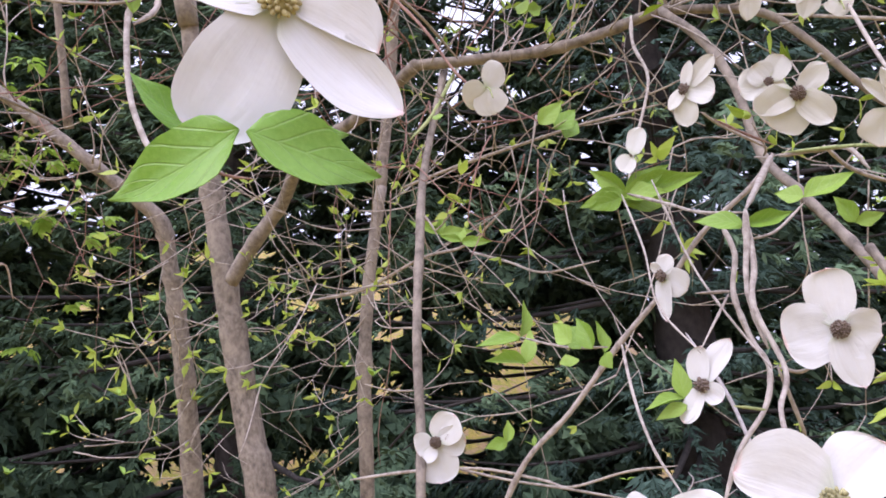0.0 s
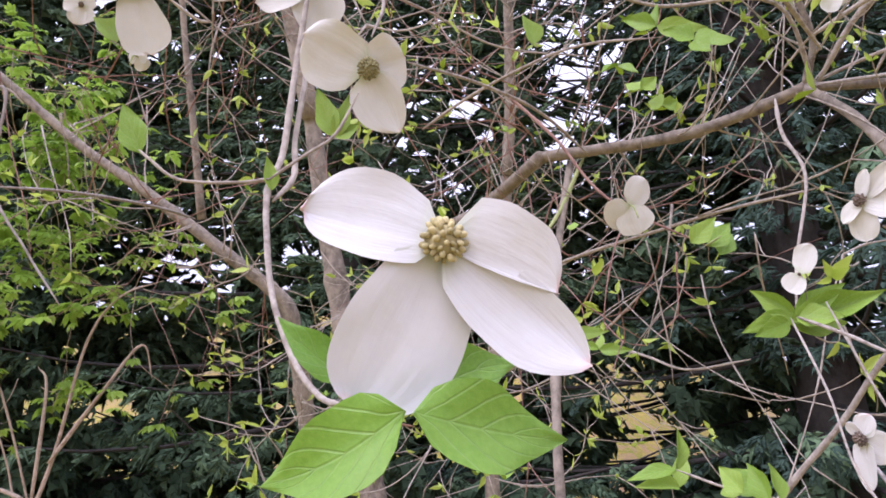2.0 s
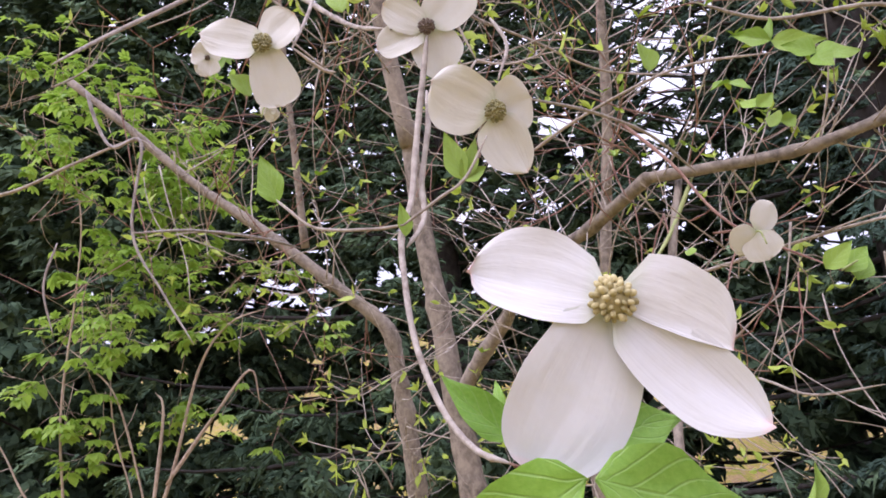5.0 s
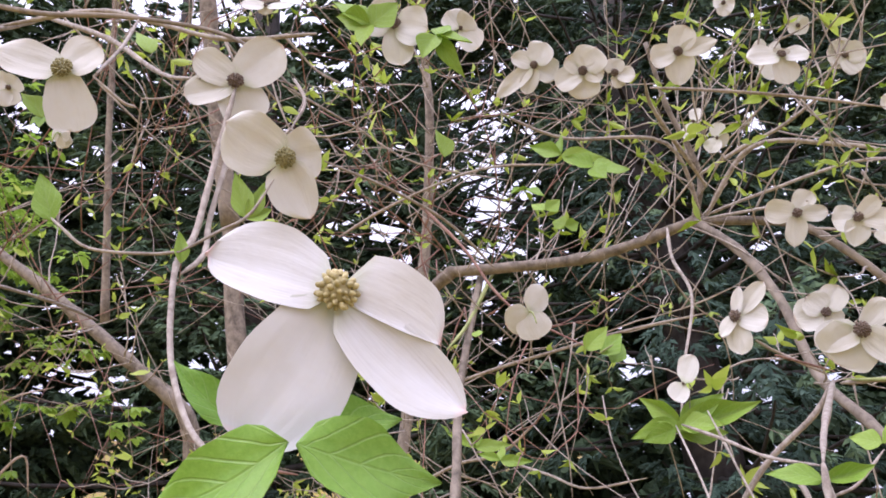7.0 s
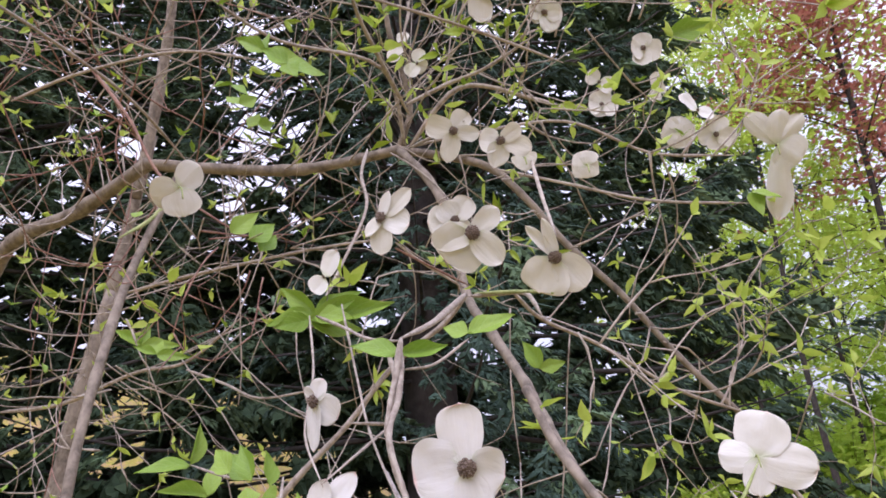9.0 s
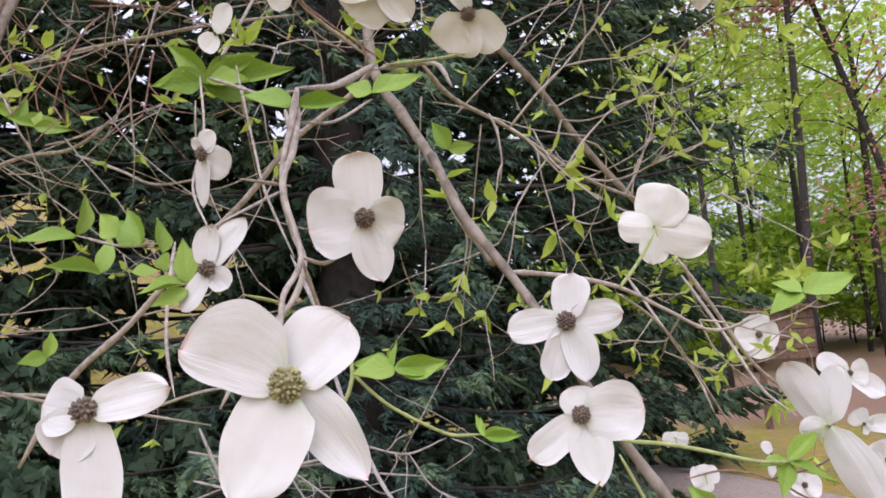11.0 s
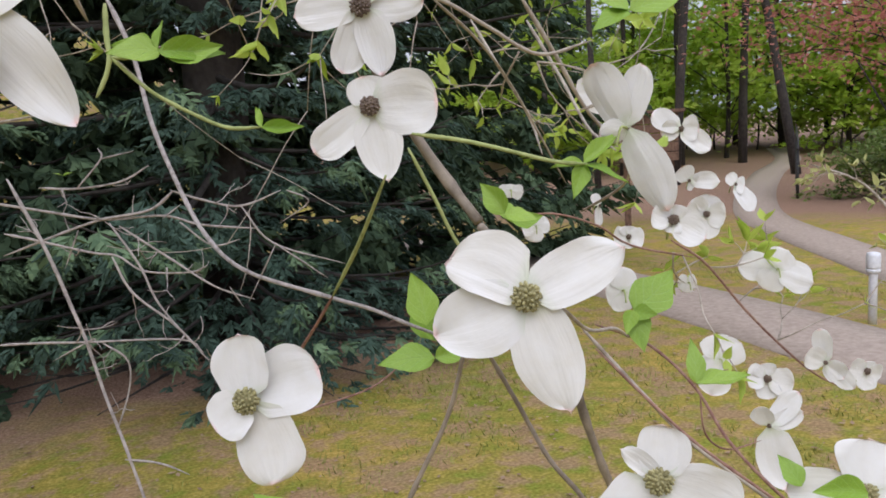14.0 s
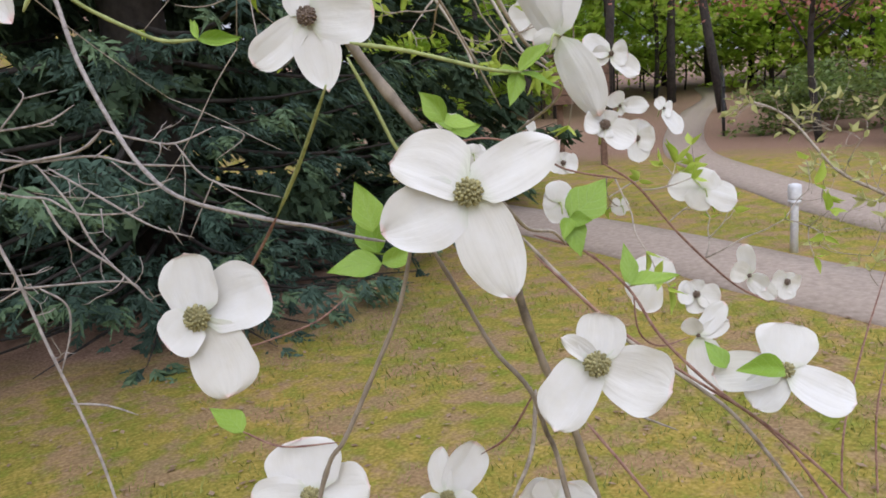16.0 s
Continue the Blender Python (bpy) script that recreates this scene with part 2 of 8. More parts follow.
def close_shell(nu, nv, verts, uvs, faces):
    """Faces of a thin blade from its upper and lower grids, with a rim whose corners are its own, so that the faces stay smooth to the edge."""
    o = nu * nv
    for j in range(nv - 1):
        for i in range(nu - 1):
            a = j * nu + i
            faces.append((a, a + 1, a + nu + 1, a + nu))
            faces.append((o + a, o + a + nu, o + a + nu + 1, o + a + 1))
    ring = [i for i in range(nu)] + [j * nu + nu - 1 for j in range(1, nv)] + [(nv - 1) * nu + i for i in range(nu - 2, -1, -1)] + [j * nu for j in range(nv - 2, 0, -1)]
    first, n = len(verts), len(ring)
    for a in ring:
        verts += [verts[a], verts[a + o]]
        uvs += [uvs[a], uvs[a + o]]
    for k in range(n):
        a, b = first + 2 * k, first + 2 * ((k + 1) % n)
        faces.append((a, a + 1, b + 1, b))


# ---------- dogwood flowers ----------
def bract_mesh(length, width, curl, cup, seed, mat, tip=0.3, widest=0.58, foot=0.5, skew=0.0):
    """A broad bract: narrow foot, widest past its middle, short point, hollow face, drawn veins and crumpled edges."""
    rnd = random.Random(seed)
    nu, nv = 13, 17
    blunt = 0.5 + 0.42 * tip
    ph, ph2, ph3, amp = rnd.uniform(0, 6), rnd.uniform(0, 6), rnd.uniform(0, 6), rnd.uniform(0.5, 1.2)
    bow = rnd.uniform(-0.03, 0.03)
    notch = rnd.uniform(-0.5, 0.5)
    verts, uvs, faces = [], [], []
    for s in (0, 1):
        for j in range(nv):
            v = 1 - (1 - j / (nv - 1)) ** 1.25
            if v < widest:
                prof = 0.42 + 0.58 * math.sin(0.5 * math.pi * v / widest) ** (1.3 - foot)
            else:
                prof = max(0.0, 1 - ((v - widest) / (1 - widest)) ** (2.7 - 1.0 * tip)) ** blunt
            prof *= min(1.0, 0.22 + 5.5 * v)
            h = width * 0.53 * max(0.012, prof)
            for i in range(nu):
                u = 2 * i / (nu - 1) - 1
                edge = abs(u)
                wob = 1 + (0.025 * math.sin(6 * v + ph + 2 * u) + 0.014 * math.sin(15 * v + ph2 + u)) * edge
                x = u * h * wob * (1 + skew * (1 if u > 0 else -1)) + bow * length * math.sin(math.pi * v)
                y = length * v * (1 - 0.015 * math.sin(3 * u + ph3) * v)
                z = 0.75 * cup * width * (u * u - 0.15) * math.sin(math.pi * min(1.0, v * 1.05)) * min(1.0, 1.6 * v) + curl * length * v * v
                # one soft fold from foot to tip, broad swellings, and a few drawn veins
                z -= 0.05 * width * math.exp(-(u / 0.25) ** 2) * (1 - 0.6 * v) * v ** 0.5
                z += 0.026 * length * amp * math.sin(4.2 * v + ph2 + 2.4 * u) * v
                z += 0.011 * length * math.sin(9 * v - 4 * u + ph) * v * (0.3 + 0.7 * edge)
                z += 0.009 * width * math.sin(10 * u + ph3 + 1.2 * v * math.sin(ph)) * math.sin(math.pi * v) * (0.6 + 0.4 * math.sin(5 * v + ph))
                z += 0.005 * width * math.sin(17 * v + 5 * u * u + ph2) * max(0.0, math.sin(3 * u + ph)) * math.sin(math.pi * v)
                z += 0.03 * width * edge ** 6 * math.sin(8 * v + ph3) * v
                # the point is often pinched
                z += 0.04 * length * notch * max(0.0, v - 0.8) * 5 * edge * edge
                verts.append((x, y, z - s * 0.00045 * (1 - 0.5 * edge)))
                uvs.append((0.5 + 0.5 * u, v))
    close_shell(nu, nv, verts, uvs, faces)
    return mesh_from("bract", verts, faces, [mat], uvs)


def head_mesh(radius, mat, count, seed):
    """A button of tightly packed buds on a low dome."""
    rnd = random.Random(seed)
    bits = []
    for k in range(count):
        t = (k + 0.5) / count
        tilt = math.acos(1 - 1.05 * t)
        a = k * 2.39996 + rnd.uniform(-0.15, 0.15)
        d = Vector((math.sin(tilt) * math.cos(a), math.sin(tilt) * math.sin(a), 0.6 * math.cos(tilt)))
        c = d * radius * 0.8
        r = radius * 1.75 / math.sqrt(count) * rnd.uniform(0.7, 1.1)
        fr = frame_of(d, (0.3, 0.2, 1))
        verts, faces = [], []
        rings = ((0.0, 0.9), (0.7, 0.95), (1.15, 0.55))
        for h, w in rings:
            for q in range(5):
                b = 2 * math.pi * q / 5
                verts.append(c + fr @ Vector((math.cos(b) * r * w * 0.62, h * r * 0.9, math.sin(b) * r * w * 0.62)))
        verts.append(c + fr @ Vector((0, 1.3 * r * 0.9, 0)))
        for j in range(2):
            for q in range(5):
                faces.append((j * 5 + q, j * 5 + (q + 1) % 5, j * 5 + 5 + (q + 1) % 5, j * 5 + 5 + q))
        for q in range(5):
            faces.append((10 + q, 10 + (q + 1) % 5, 15))
        bits.append((verts, faces))
    core, cf = [], []
    for j in range(5):
        th = math.pi * j / 4
        for q in range(10):
            core.append((math.sin(th) * math.cos(q * 0.6283) * radius * 0.85, math.sin(th) * math.sin(q * 0.6283) * radius * 0.85, math.cos(th) * radius * 0.5))
    for j in range(4):
        for q in range(10):
            cf.append((j * 10 + q, j * 10 + 10 + q, j * 10 + 10 + (q + 1) % 10, j * 10 + (q + 1) % 10))
    bits.append((core, cf))
    v, f = join(bits)
    return mesh_from("flower_head", v, f, [mat])


flower_count = 0


def flower(tree, at, facing, bracts, head=0.008, mat=None, headmat=None, label=""):
    """One flower: a button with its bracts. Each bract: the way to its tip, its width, how far it curls to the face, how hollow it is,
    and where it is drawn: how pointed, where widest, how broad its foot, how much wider on one side."""
    global flower_count
    flower_count += 1
    mat, headmat = mat or BRACT, headmat or HEAD_BROWN
    z = Vector(facing).normalized()
    turn = frame_of(z.orthogonal(), z).to_4x4()
    m = Matrix.Translation(at) @ turn
    inv = turn.to_3x3().transposed()
    ob = part("flower", head_mesh(head, headmat, 40 if headmat is HEAD_GOLD else 58 if head > 0.006 else 30, flower_count), tree, label or "white dogwood flower with a button of small buds", m)
    for k, (tip, width, curl, cup, *shape) in enumerate(bracts):
        way = inv @ Vector(tip)
        fr = frame_of(way, (0, 0, 1)).to_4x4()
        lift = Vector((0, 0, -0.2 * head - 0.04 * width * (k % 2)))
        part("bract", bract_mesh(way.length, width, curl, cup, flower_count * 7 + k, mat, *(shape or (0.05 + 0.45 * ((k * 37 + flower_count * 13) % 10) / 10,))), ob, "", Matrix.Translation(lift) @ fr @ pose(0, 0, 0, 0, 11 * math.sin(flower_count * 2.7 + k * 1.9)))
    # short stalk behind the button
    drop = inv @ Vector((0, 0, -1))
    reach = 2.2 * head + 0.012
    v, f = tube(spline([(0, 0, -0.3 * head), (0, 0, -0.5 * reach), Vector((0, 0, -0.8 * reach)) + drop * 0.6 * reach], 4), 0.16 * head + 0.0005, 0.14 * head + 0.0004, 6)
    part("stalk", mesh_from("stalk", v, f, [TWIG_GREEN]), ob)
    return ob


# ---------- leaves ----------
def leaf_mesh(fold, droop, seed, mat, width=0.5):
    """A pointed oval leaf, one long, folded along the midrib and drooping at the tip, with a short stalk."""
    rnd = random.Random(seed)
    nu, nv = 7, 11
    verts, uvs, faces = [], [], []
    ph, bend = rnd.uniform(0, 6), rnd.uniform(-0.1, 0.1)
    for s in (0, 1):
        for j in range(nv):
            v = j / (nv - 1)
            h = width * 0.5 * (math.sin(math.pi * v ** 0.72) ** 1.05 * (1.08 - 0.25 * v) if 0 < v < 1 else 0.0) + 0.004
            for i in range(nu):
                u = 2 * i / (nu - 1) - 1
                z = fold * abs(u) * h + droop * v * v + 0.022 * math.sin(9 * v + 3 * u + ph) * abs(u)
                verts.append((u * h * (1 - 0.12 * abs(fold)) * (1 + 0.05 * math.sin(14 * v + ph)) + bend * math.sin(math.pi * v), v, z - s * 0.006))
                uvs.append((0.5 + 0.5 * u, v))
    close_shell(nu, nv, verts, uvs, faces)
    return mesh_from("leaf", verts, faces, [mat], uvs)


LEAVES = [leaf_mesh(f, d, 11 + k, LEAF) for k, (f, d) in enumerate(((0.25, -0.1), (0.5, 0.05), (0.12, -0.2), (0.75, 0.1)))]
LEAVES_BIG = [leaf_mesh(f, d, 21 + k, LEAF_BIG, 0.56) for k, (f, d) in enumerate(((0.22, -0.12), (0.3, -0.05)))]
LEAVES_SMALL = [leaf_mesh(f, d, 31 + k, LEAF_SMALL, 0.42) for k, (f, d) in enumerate(((0.4, 0.1), (0.7, 0.15), (0.2, -0.1)))]


def lobed_leaf_mesh(seed, mat, lobes=5):
    """A maple-like leaf, one long: pointed lobes round the stalk's end, folded a little along each rib."""
    rnd = random.Random(seed)
    verts, faces = [(0, 0, 0), (0.02, 0.28, 0), (-0.02, 0.28, 0)], [(0, 1, 2)]
    hub = len(verts)
    verts.append((0, 0.3, 0.0))
    for k in range(lobes):
        a = (k - (lobes - 1) / 2) * (2.3 if lobes == 5 else 1.9) / (lobes - 1) * 1.1
        L = (0.7 if abs(a) < 0.1 else 0.58 if abs(a) < 0.9 else 0.4) * rnd.uniform(0.9, 1.1)
        d, n = Vector((math.sin(a), math.cos(a), 0)), Vector((math.cos(a), -math.sin(a), 0))
        c = Vector((0, 0.3, 0))
        o = len(verts)
        for along, half, z in ((0.45, 0.17, 0.03), (0.75, 0.12, -0.02)):
            for w in (-1, 0, 1):
                verts.append(c + d * along * L + n * w * half * L * 1.5 + Vector((0, 0, z - 0.05 * (w == 0) - 0.16 * along * along)))
        verts.append(c + d * L + Vector((0, 0, -0.22)))
        faces += [(hub, o + 1, o), (hub, o + 2, o + 1), (o, o + 1, o + 4, o + 3), (o + 1, o + 2, o + 5, o + 4), (o + 3, o + 4, o + 6), (o + 4, o + 5, o + 6)]
    return mesh_from("leaf", verts, faces, [mat])


LEAVES_LOBED = [lobed_leaf_mesh(41 + k, SHRUB_LEAF, 5 if k else 3) for k in range(3)]
leaf_total = 0


def leaf(tree, base, tip, width, facing, big=False):
    """A leaf from its stalk to its tip."""
    global leaf_total
    leaf_total += 1
    way = Vector(tip) - Vector(base)
    L = way.length
    kinds = LEAVES_BIG if big else LEAVES
    kind = kinds[leaf_total % len(kinds)]
    m = Matrix.Translation(base) @ frame_of(way, facing).to_4x4() @ Matrix.Diagonal((width / (0.56 if big else 0.5), L, L, 1))
    return part("leaf", kind, tree, "", m)


def sprig(tree, at, up, size, seed, count=3):
    """A shoot tip with a few young leaves, opening like a cup."""
    rnd = random.Random(seed)
    up = Vector(up).normalized()
    a0 = rnd.uniform(0, 6)
    for k in range(count):
        a = a0 + k * math.pi * (1.0 if count == 2 else 2 / count) + rnd.uniform(-0.4, 0.4)
        o = up.orthogonal().normalized()
        side = o * math.cos(a) + up.cross(o) * math.sin(a)
        way = side * rnd.uniform(0.5, 1.0) + up * rnd.uniform(0.2, 0.7)
        L = 0.8 * size * rnd.uniform(0.7, 1.15)
        leaf(tree, at, Vector(at) + way.normalized() * L, L * rnd.uniform(0.36, 0.5), up - side * 0.3 + Vector((0, -0.2, 0.6)))


branch_total = 0


def branch(tree, points, r0, r1, mat=None, name="branch", knots=0.25, sides=7, per=6):
    global branch_total
    branch_total += 1
    if mat is TWIG_RED:
        r0, r1 = 0.75 * r0, 0.75 * r1
    path = spline(points, per)
    v, f = tube(path, r0, r1, sides, knots, branch_total, mat is not None)
    return part(name, mesh_from(name, v, f, [mat or BARK]), tree)


def shoots(tree, points, count, reach, seed, leaf_size=0.03, lean=(0, 0, 0.35), mat=None, bare=0.35, levels=2, r=0.0017, start=0.1, wander=0.22):
    """Fine side twigs along a line: curving upward, forking in pairs, ending in small leaves."""
    rnd = random.Random(seed)
    path = spline(points, 8)
    tubes, tips = [], []

    def grow(o, way, L, level, rad):
        way = way.normalized()
        bend = Vector((rnd.uniform(-1, 1), rnd.uniform(-1, 1), rnd.uniform(-0.3, 1))) * 0.35
        p, q = [o], o
        for k in range(4):
            way = (way + bend * 0.25 + Vector(lean) * 0.1 + Vector((rnd.uniform(-1, 1), rnd.uniform(-1, 1), rnd.uniform(-1, 1))) * wander).normalized()
            q = q + way * L / 4
            p.append(q)
        tubes.append(tube(spline(p, 2), rad, rad * 0.55, 5, 0.7, rnd.randint(1, 999)))
        if level > 0:
            for s in (-1, 1):
                if rnd.random() < 0.8:
                    side = way.orthogonal().normalized()
                    side = (side * math.cos(bend.x * 9) + way.cross(side) * math.sin(bend.x * 9)) * s
                    grow(p[rnd.choice((2, 3))] if rnd.random() < 0.5 else q, way * 0.8 + side * rnd.uniform(0.5, 0.9), L * rnd.uniform(0.5, 0.8), level - 1, rad * 0.75)
        if rnd.random() > bare:
            tips.append((q, way))

    n = len(path)
    for k in range(count):
        i = int(n * (start + (0.98 - start) * rnd.random()))
        o = Vector(path[min(i, n - 2)])
        along = (Vector(path[min(i, n - 2) + 1]) - o).normalized()
        a = rnd.uniform(0, 6.283)
        side = along.orthogonal().normalized()
        side = side * math.cos(a) + along.cross(side) * math.sin(a)
        grow(o, along * rnd.uniform(0.2, 0.7) + side, reach * rnd.uniform(0.35, 0.95), levels, r)
    v, f = join(tubes)
    part("twig_tangle", mesh_from("twig_tangle", v, f, [mat or TWIG]), tree, kind="stuff")
    for q, way in tips:
        small_leaves(tree, q, way, leaf_size * rnd.uniform(0.5, 1.05), rnd)


small_total = 0
small_rest = []


def small_leaves(tree, at, way, size, rnd):
    """Two to four opening leaves at a shoot's tip."""
    global small_total
    o = way.orthogonal().normalized()
    a0 = rnd.uniform(0, 6.28)
    for k in range(rnd.choice((2, 2, 3, 4))):
        a = a0 + k * 1.571 * (1 if k > 1 else 2) + rnd.uniform(-0.4, 0.4)
        side = o * math.cos(a) + way.cross(o) * math.sin(a)
        d = side * rnd.uniform(0.5, 1) + way * rnd.uniform(0.3, 0.8)
        L = size * rnd.uniform(0.7, 1.2)
        m = Matrix.Translation(at) @ frame_of(d, way - side * 0.4).to_4x4() @ Matrix.Diagonal((L * rnd.uniform(0.7, 1.1), L, L, 1))
        if tree.name.startswith("leafy_shrub"):
            # whorls of lobed leaves spread flat and hang at their tips
            d.z = 0.25 * d.z - 0.12
            m = Matrix.Translation(at) @ frame_of(d, (0, -0.25, 1)).to_4x4() @ Matrix.Diagonal((L * rnd.uniform(0.85, 1.1), L, L, 1))
            small_rest.append((LEAVES_LOBED[rnd.randrange(3)], m))
            continue
        kind = LEAVES_SMALL[rnd.randrange(3)]
        small_total += 1
        if small_total <= 300:
            part("leaf", kind, tree, "", m)
        else:
            small_rest.append((kind, m))


def finish_small_leaves(tree, mat=None):
    """The smaller, farther young leaves in one mesh."""
    verts, faces, o = [], [], 0
    for kind, m in small_rest:
        co = np.zeros(len(kind.vertices) * 3)
        kind.vertices.foreach_get("co", co)
        co = co.reshape(-1, 3)
        M = np.array(m)
        if kind in LEAVES_LOBED:
            faces += [tuple(o + i for i in p.vertices) for p in kind.polygons]
        else:
            co = co[:77]
            for j in range(0, 10, 2):
                for i in range(0, 6, 3):
                    a = j * 7 + i
                    faces.append((o + a, o + a + 3, o + a + 17, o + a + 14))
        verts.append(co @ M[:3, :3].T + M[:3, 3])
        o += len(co)
    if verts:
        small_rest.clear()
        part("foliage", mesh_from("foliage", np.concatenate(verts), faces, [mat or LEAF_SMALL]), tree, kind="stuff")
# ---------- ground, lawn and paths ----------
def rise(x, y):
    """Height of the ground: level near the trees, a bank behind them, a slow climb into the wood."""
    bank = max(0.0, y - 9.5 - max(0.0, x - 1.0) * 2.2)
    d = max(0.0, math.hypot(x, y) - 15.0)
    return min(16.0, 0.36 * bank * min(1.0, bank / 5.0)) + min(6.0, 0.03 * d) + 0.02 * noise.noise(Vector((x * 0.6, y * 0.6, 0.3)))


def ground_material():
    m, nt, n, b = nodes_of("mossy_lawn")
    fine = noise_of(nt, 55, 6)
    mid = noise_of(nt, 4.0, 7, rough=0.65)
    big = noise_of(nt, 0.9, 4)
    grass = ramp(nt, fine, [(0.3, (0.185, 0.162, 0.03)), (0.52, (0.285, 0.236, 0.05)), (0.7, (0.4, 0.322, 0.09))])
    soil = ramp(nt, fine, [(0.3, (0.17, 0.098, 0.066)), (0.7, (0.4, 0.27, 0.2))])
    dry = ramp(nt, fine, [(0.3, (0.22, 0.125, 0.08)), (0.7, (0.42, 0.27, 0.185))])
    patch = ramp(nt, mid, [(0.47, (0, 0, 0)), (0.58, (1, 1, 1))])
    moss = ramp(nt, noise_of(nt, 7.5, 5, rough=0.6), [(0.38, (0.8, 1.0, 0.75)), (0.5, (1, 1, 1)), (0.64, (1.3, 1.2, 1.35))])
    grass = blend(nt, 1.0, grass, moss, "MULTIPLY")
    broad = ramp(nt, big, [(0.36, (0.82, 0.92, 0.8)), (0.64, (1.12, 1.04, 1.08))])
    grass = blend(nt, 1.0, grass, broad, "MULTIPLY")
    lawn = blend(nt, patch, grass, blend(nt, 0.72, grass, dry))
    # fallen needles lie under the spruces, dry leaves under the wood
    t = n.new("ShaderNodeTexCoord")
    wob = n.new("ShaderNodeMath")
    wob.operation = "MULTIPLY_ADD"
    nt.links.new(big, wob.inputs[0])
    wob.inputs[1].default_value, wob.inputs[2].default_value = 1.6, -0.8
    masks = []
    for centre, near, far in (((1.9, 6.4, 0), 2.2, 1.5), ((-1.9, 6.6, 0), 3.2, 2.4), ((3, 3, 0), 8.6, 10.6)):
        dist = n.new("ShaderNodeVectorMath")
        dist.operation = "DISTANCE"
        nt.links.new(t.outputs["Object"], dist.inputs[0])
        dist.inputs[1].default_value = centre
        plus = n.new("ShaderNodeMath")
        nt.links.new(dist.outputs["Value"], plus.inputs[0])
        nt.links.new(wob.outputs[0], plus.inputs[1])
        mr = n.new("ShaderNodeMapRange")
        mr.inputs["From Min"].default_value, mr.inputs["From Max"].default_value = near, far
        nt.links.new(plus.outputs[0], mr.inputs["Value"])
        masks.append(mr.outputs[0])
    # the bank behind stays grassy
    sep = n.new("ShaderNodeSeparateXYZ")
    nt.links.new(t.outputs["Object"], sep.inputs[0])
    bank = n.new("ShaderNodeMapRange")
    bank.inputs["From Min"].default_value, bank.inputs["From Max"].default_value = 7.0, 9.5
    nt.links.new(sep.outputs["X"], bank.inputs["Value"])
    wood = n.new("ShaderNodeMath")
    wood.operation = "MULTIPLY"
    nt.links.new(masks[2], wood.inputs[0])
    nt.links.new(bank.outputs[0], wood.inputs[1])
    most = n.new("ShaderNodeMath")
    most.operation = "MAXIMUM"
    nt.links.new(masks[0], most.inputs[0])
    nt.links.new(masks[1], most.inputs[1])
    both = n.new("ShaderNodeMath")
    both.operation = "MAXIMUM"
    nt.links.new(most.outputs[0], both.inputs[0])
    nt.links.new(wood.outputs[0], both.inputs[1])
    nt.links.new(blend(nt, both.outputs[0], lawn, soil), b.inputs["Base Color"])
    b.inputs["Roughness"].default_value = 0.95
    b.inputs["Specular IOR Level"].default_value = 0.1
    bump(nt, b, mid, 0.4, 0.03)
    return m


GROUND = ground_material()
PATH = plain_material("pinkish_grey_path", (0.3, 0.24, 0.195), (0.44, 0.355, 0.295), 22, 0.9, 0, 0.004)


def build_ground():
    xs = sorted(set([-900, -300, -120, -60] + [round(-30 + 1.0 * k, 2) for k in range(61)] + [60, 120, 300, 900]))
    ys = sorted(set([-900, -300, -100, -40, -20] + [round(-10 + 1.0 * k, 2) for k in range(56)] + [60, 90, 150, 300, 900]))
    verts = [(x, y, rise(x, y)) for y in ys for x in xs]
    nx = len(xs)
    faces = [(j * nx + i, j * nx + i + 1, (j + 1) * nx + i + 1, (j + 1) * nx + i) for j in range(len(ys) - 1) for i in range(nx - 1)]
    tagged(new("ground", mesh_from("ground", verts, faces, [GROUND])), "mossy yellow-green lawn with bare brown soil and fallen needles", "ground", kind="structure")


build_ground()


def path_strip(name, points, width, label):
    line = spline(points, 8)
    verts, faces = [], []
    for i, q in enumerate(line):
        d = line[min(i + 1, len(line) - 1)] - line[max(i - 1, 0)]
        d = d / np.linalg.norm(d)
        n = np.array((-d[1], d[0]))
        for s in (-1, -0.33, 0.33, 1):
            x, y = q[0] + n[0] * s * width / 2, q[1] + n[1] * s * width / 2
            verts.append((x, y, rise(x, y) + 0.035 - 0.02 * (abs(s) == 1)))
        for s in (-1, 1):
            x, y = q[0] + n[0] * s * width / 2, q[1] + n[1] * s * width / 2
            verts.append((x, y, rise(x, y) - 0.12))
        if i:
            a, b = (i - 1) * 6, i * 6
            faces += [(a + k, a + k + 1, b + k + 1, b + k) for k in range(3)]
            faces += [(a + 4, a, b, b + 4), (a + 3, a + 5, b + 5, b + 3)]
    tagged(new(name, mesh_from(name, verts, faces, [PATH])), label, "path", kind="structure")


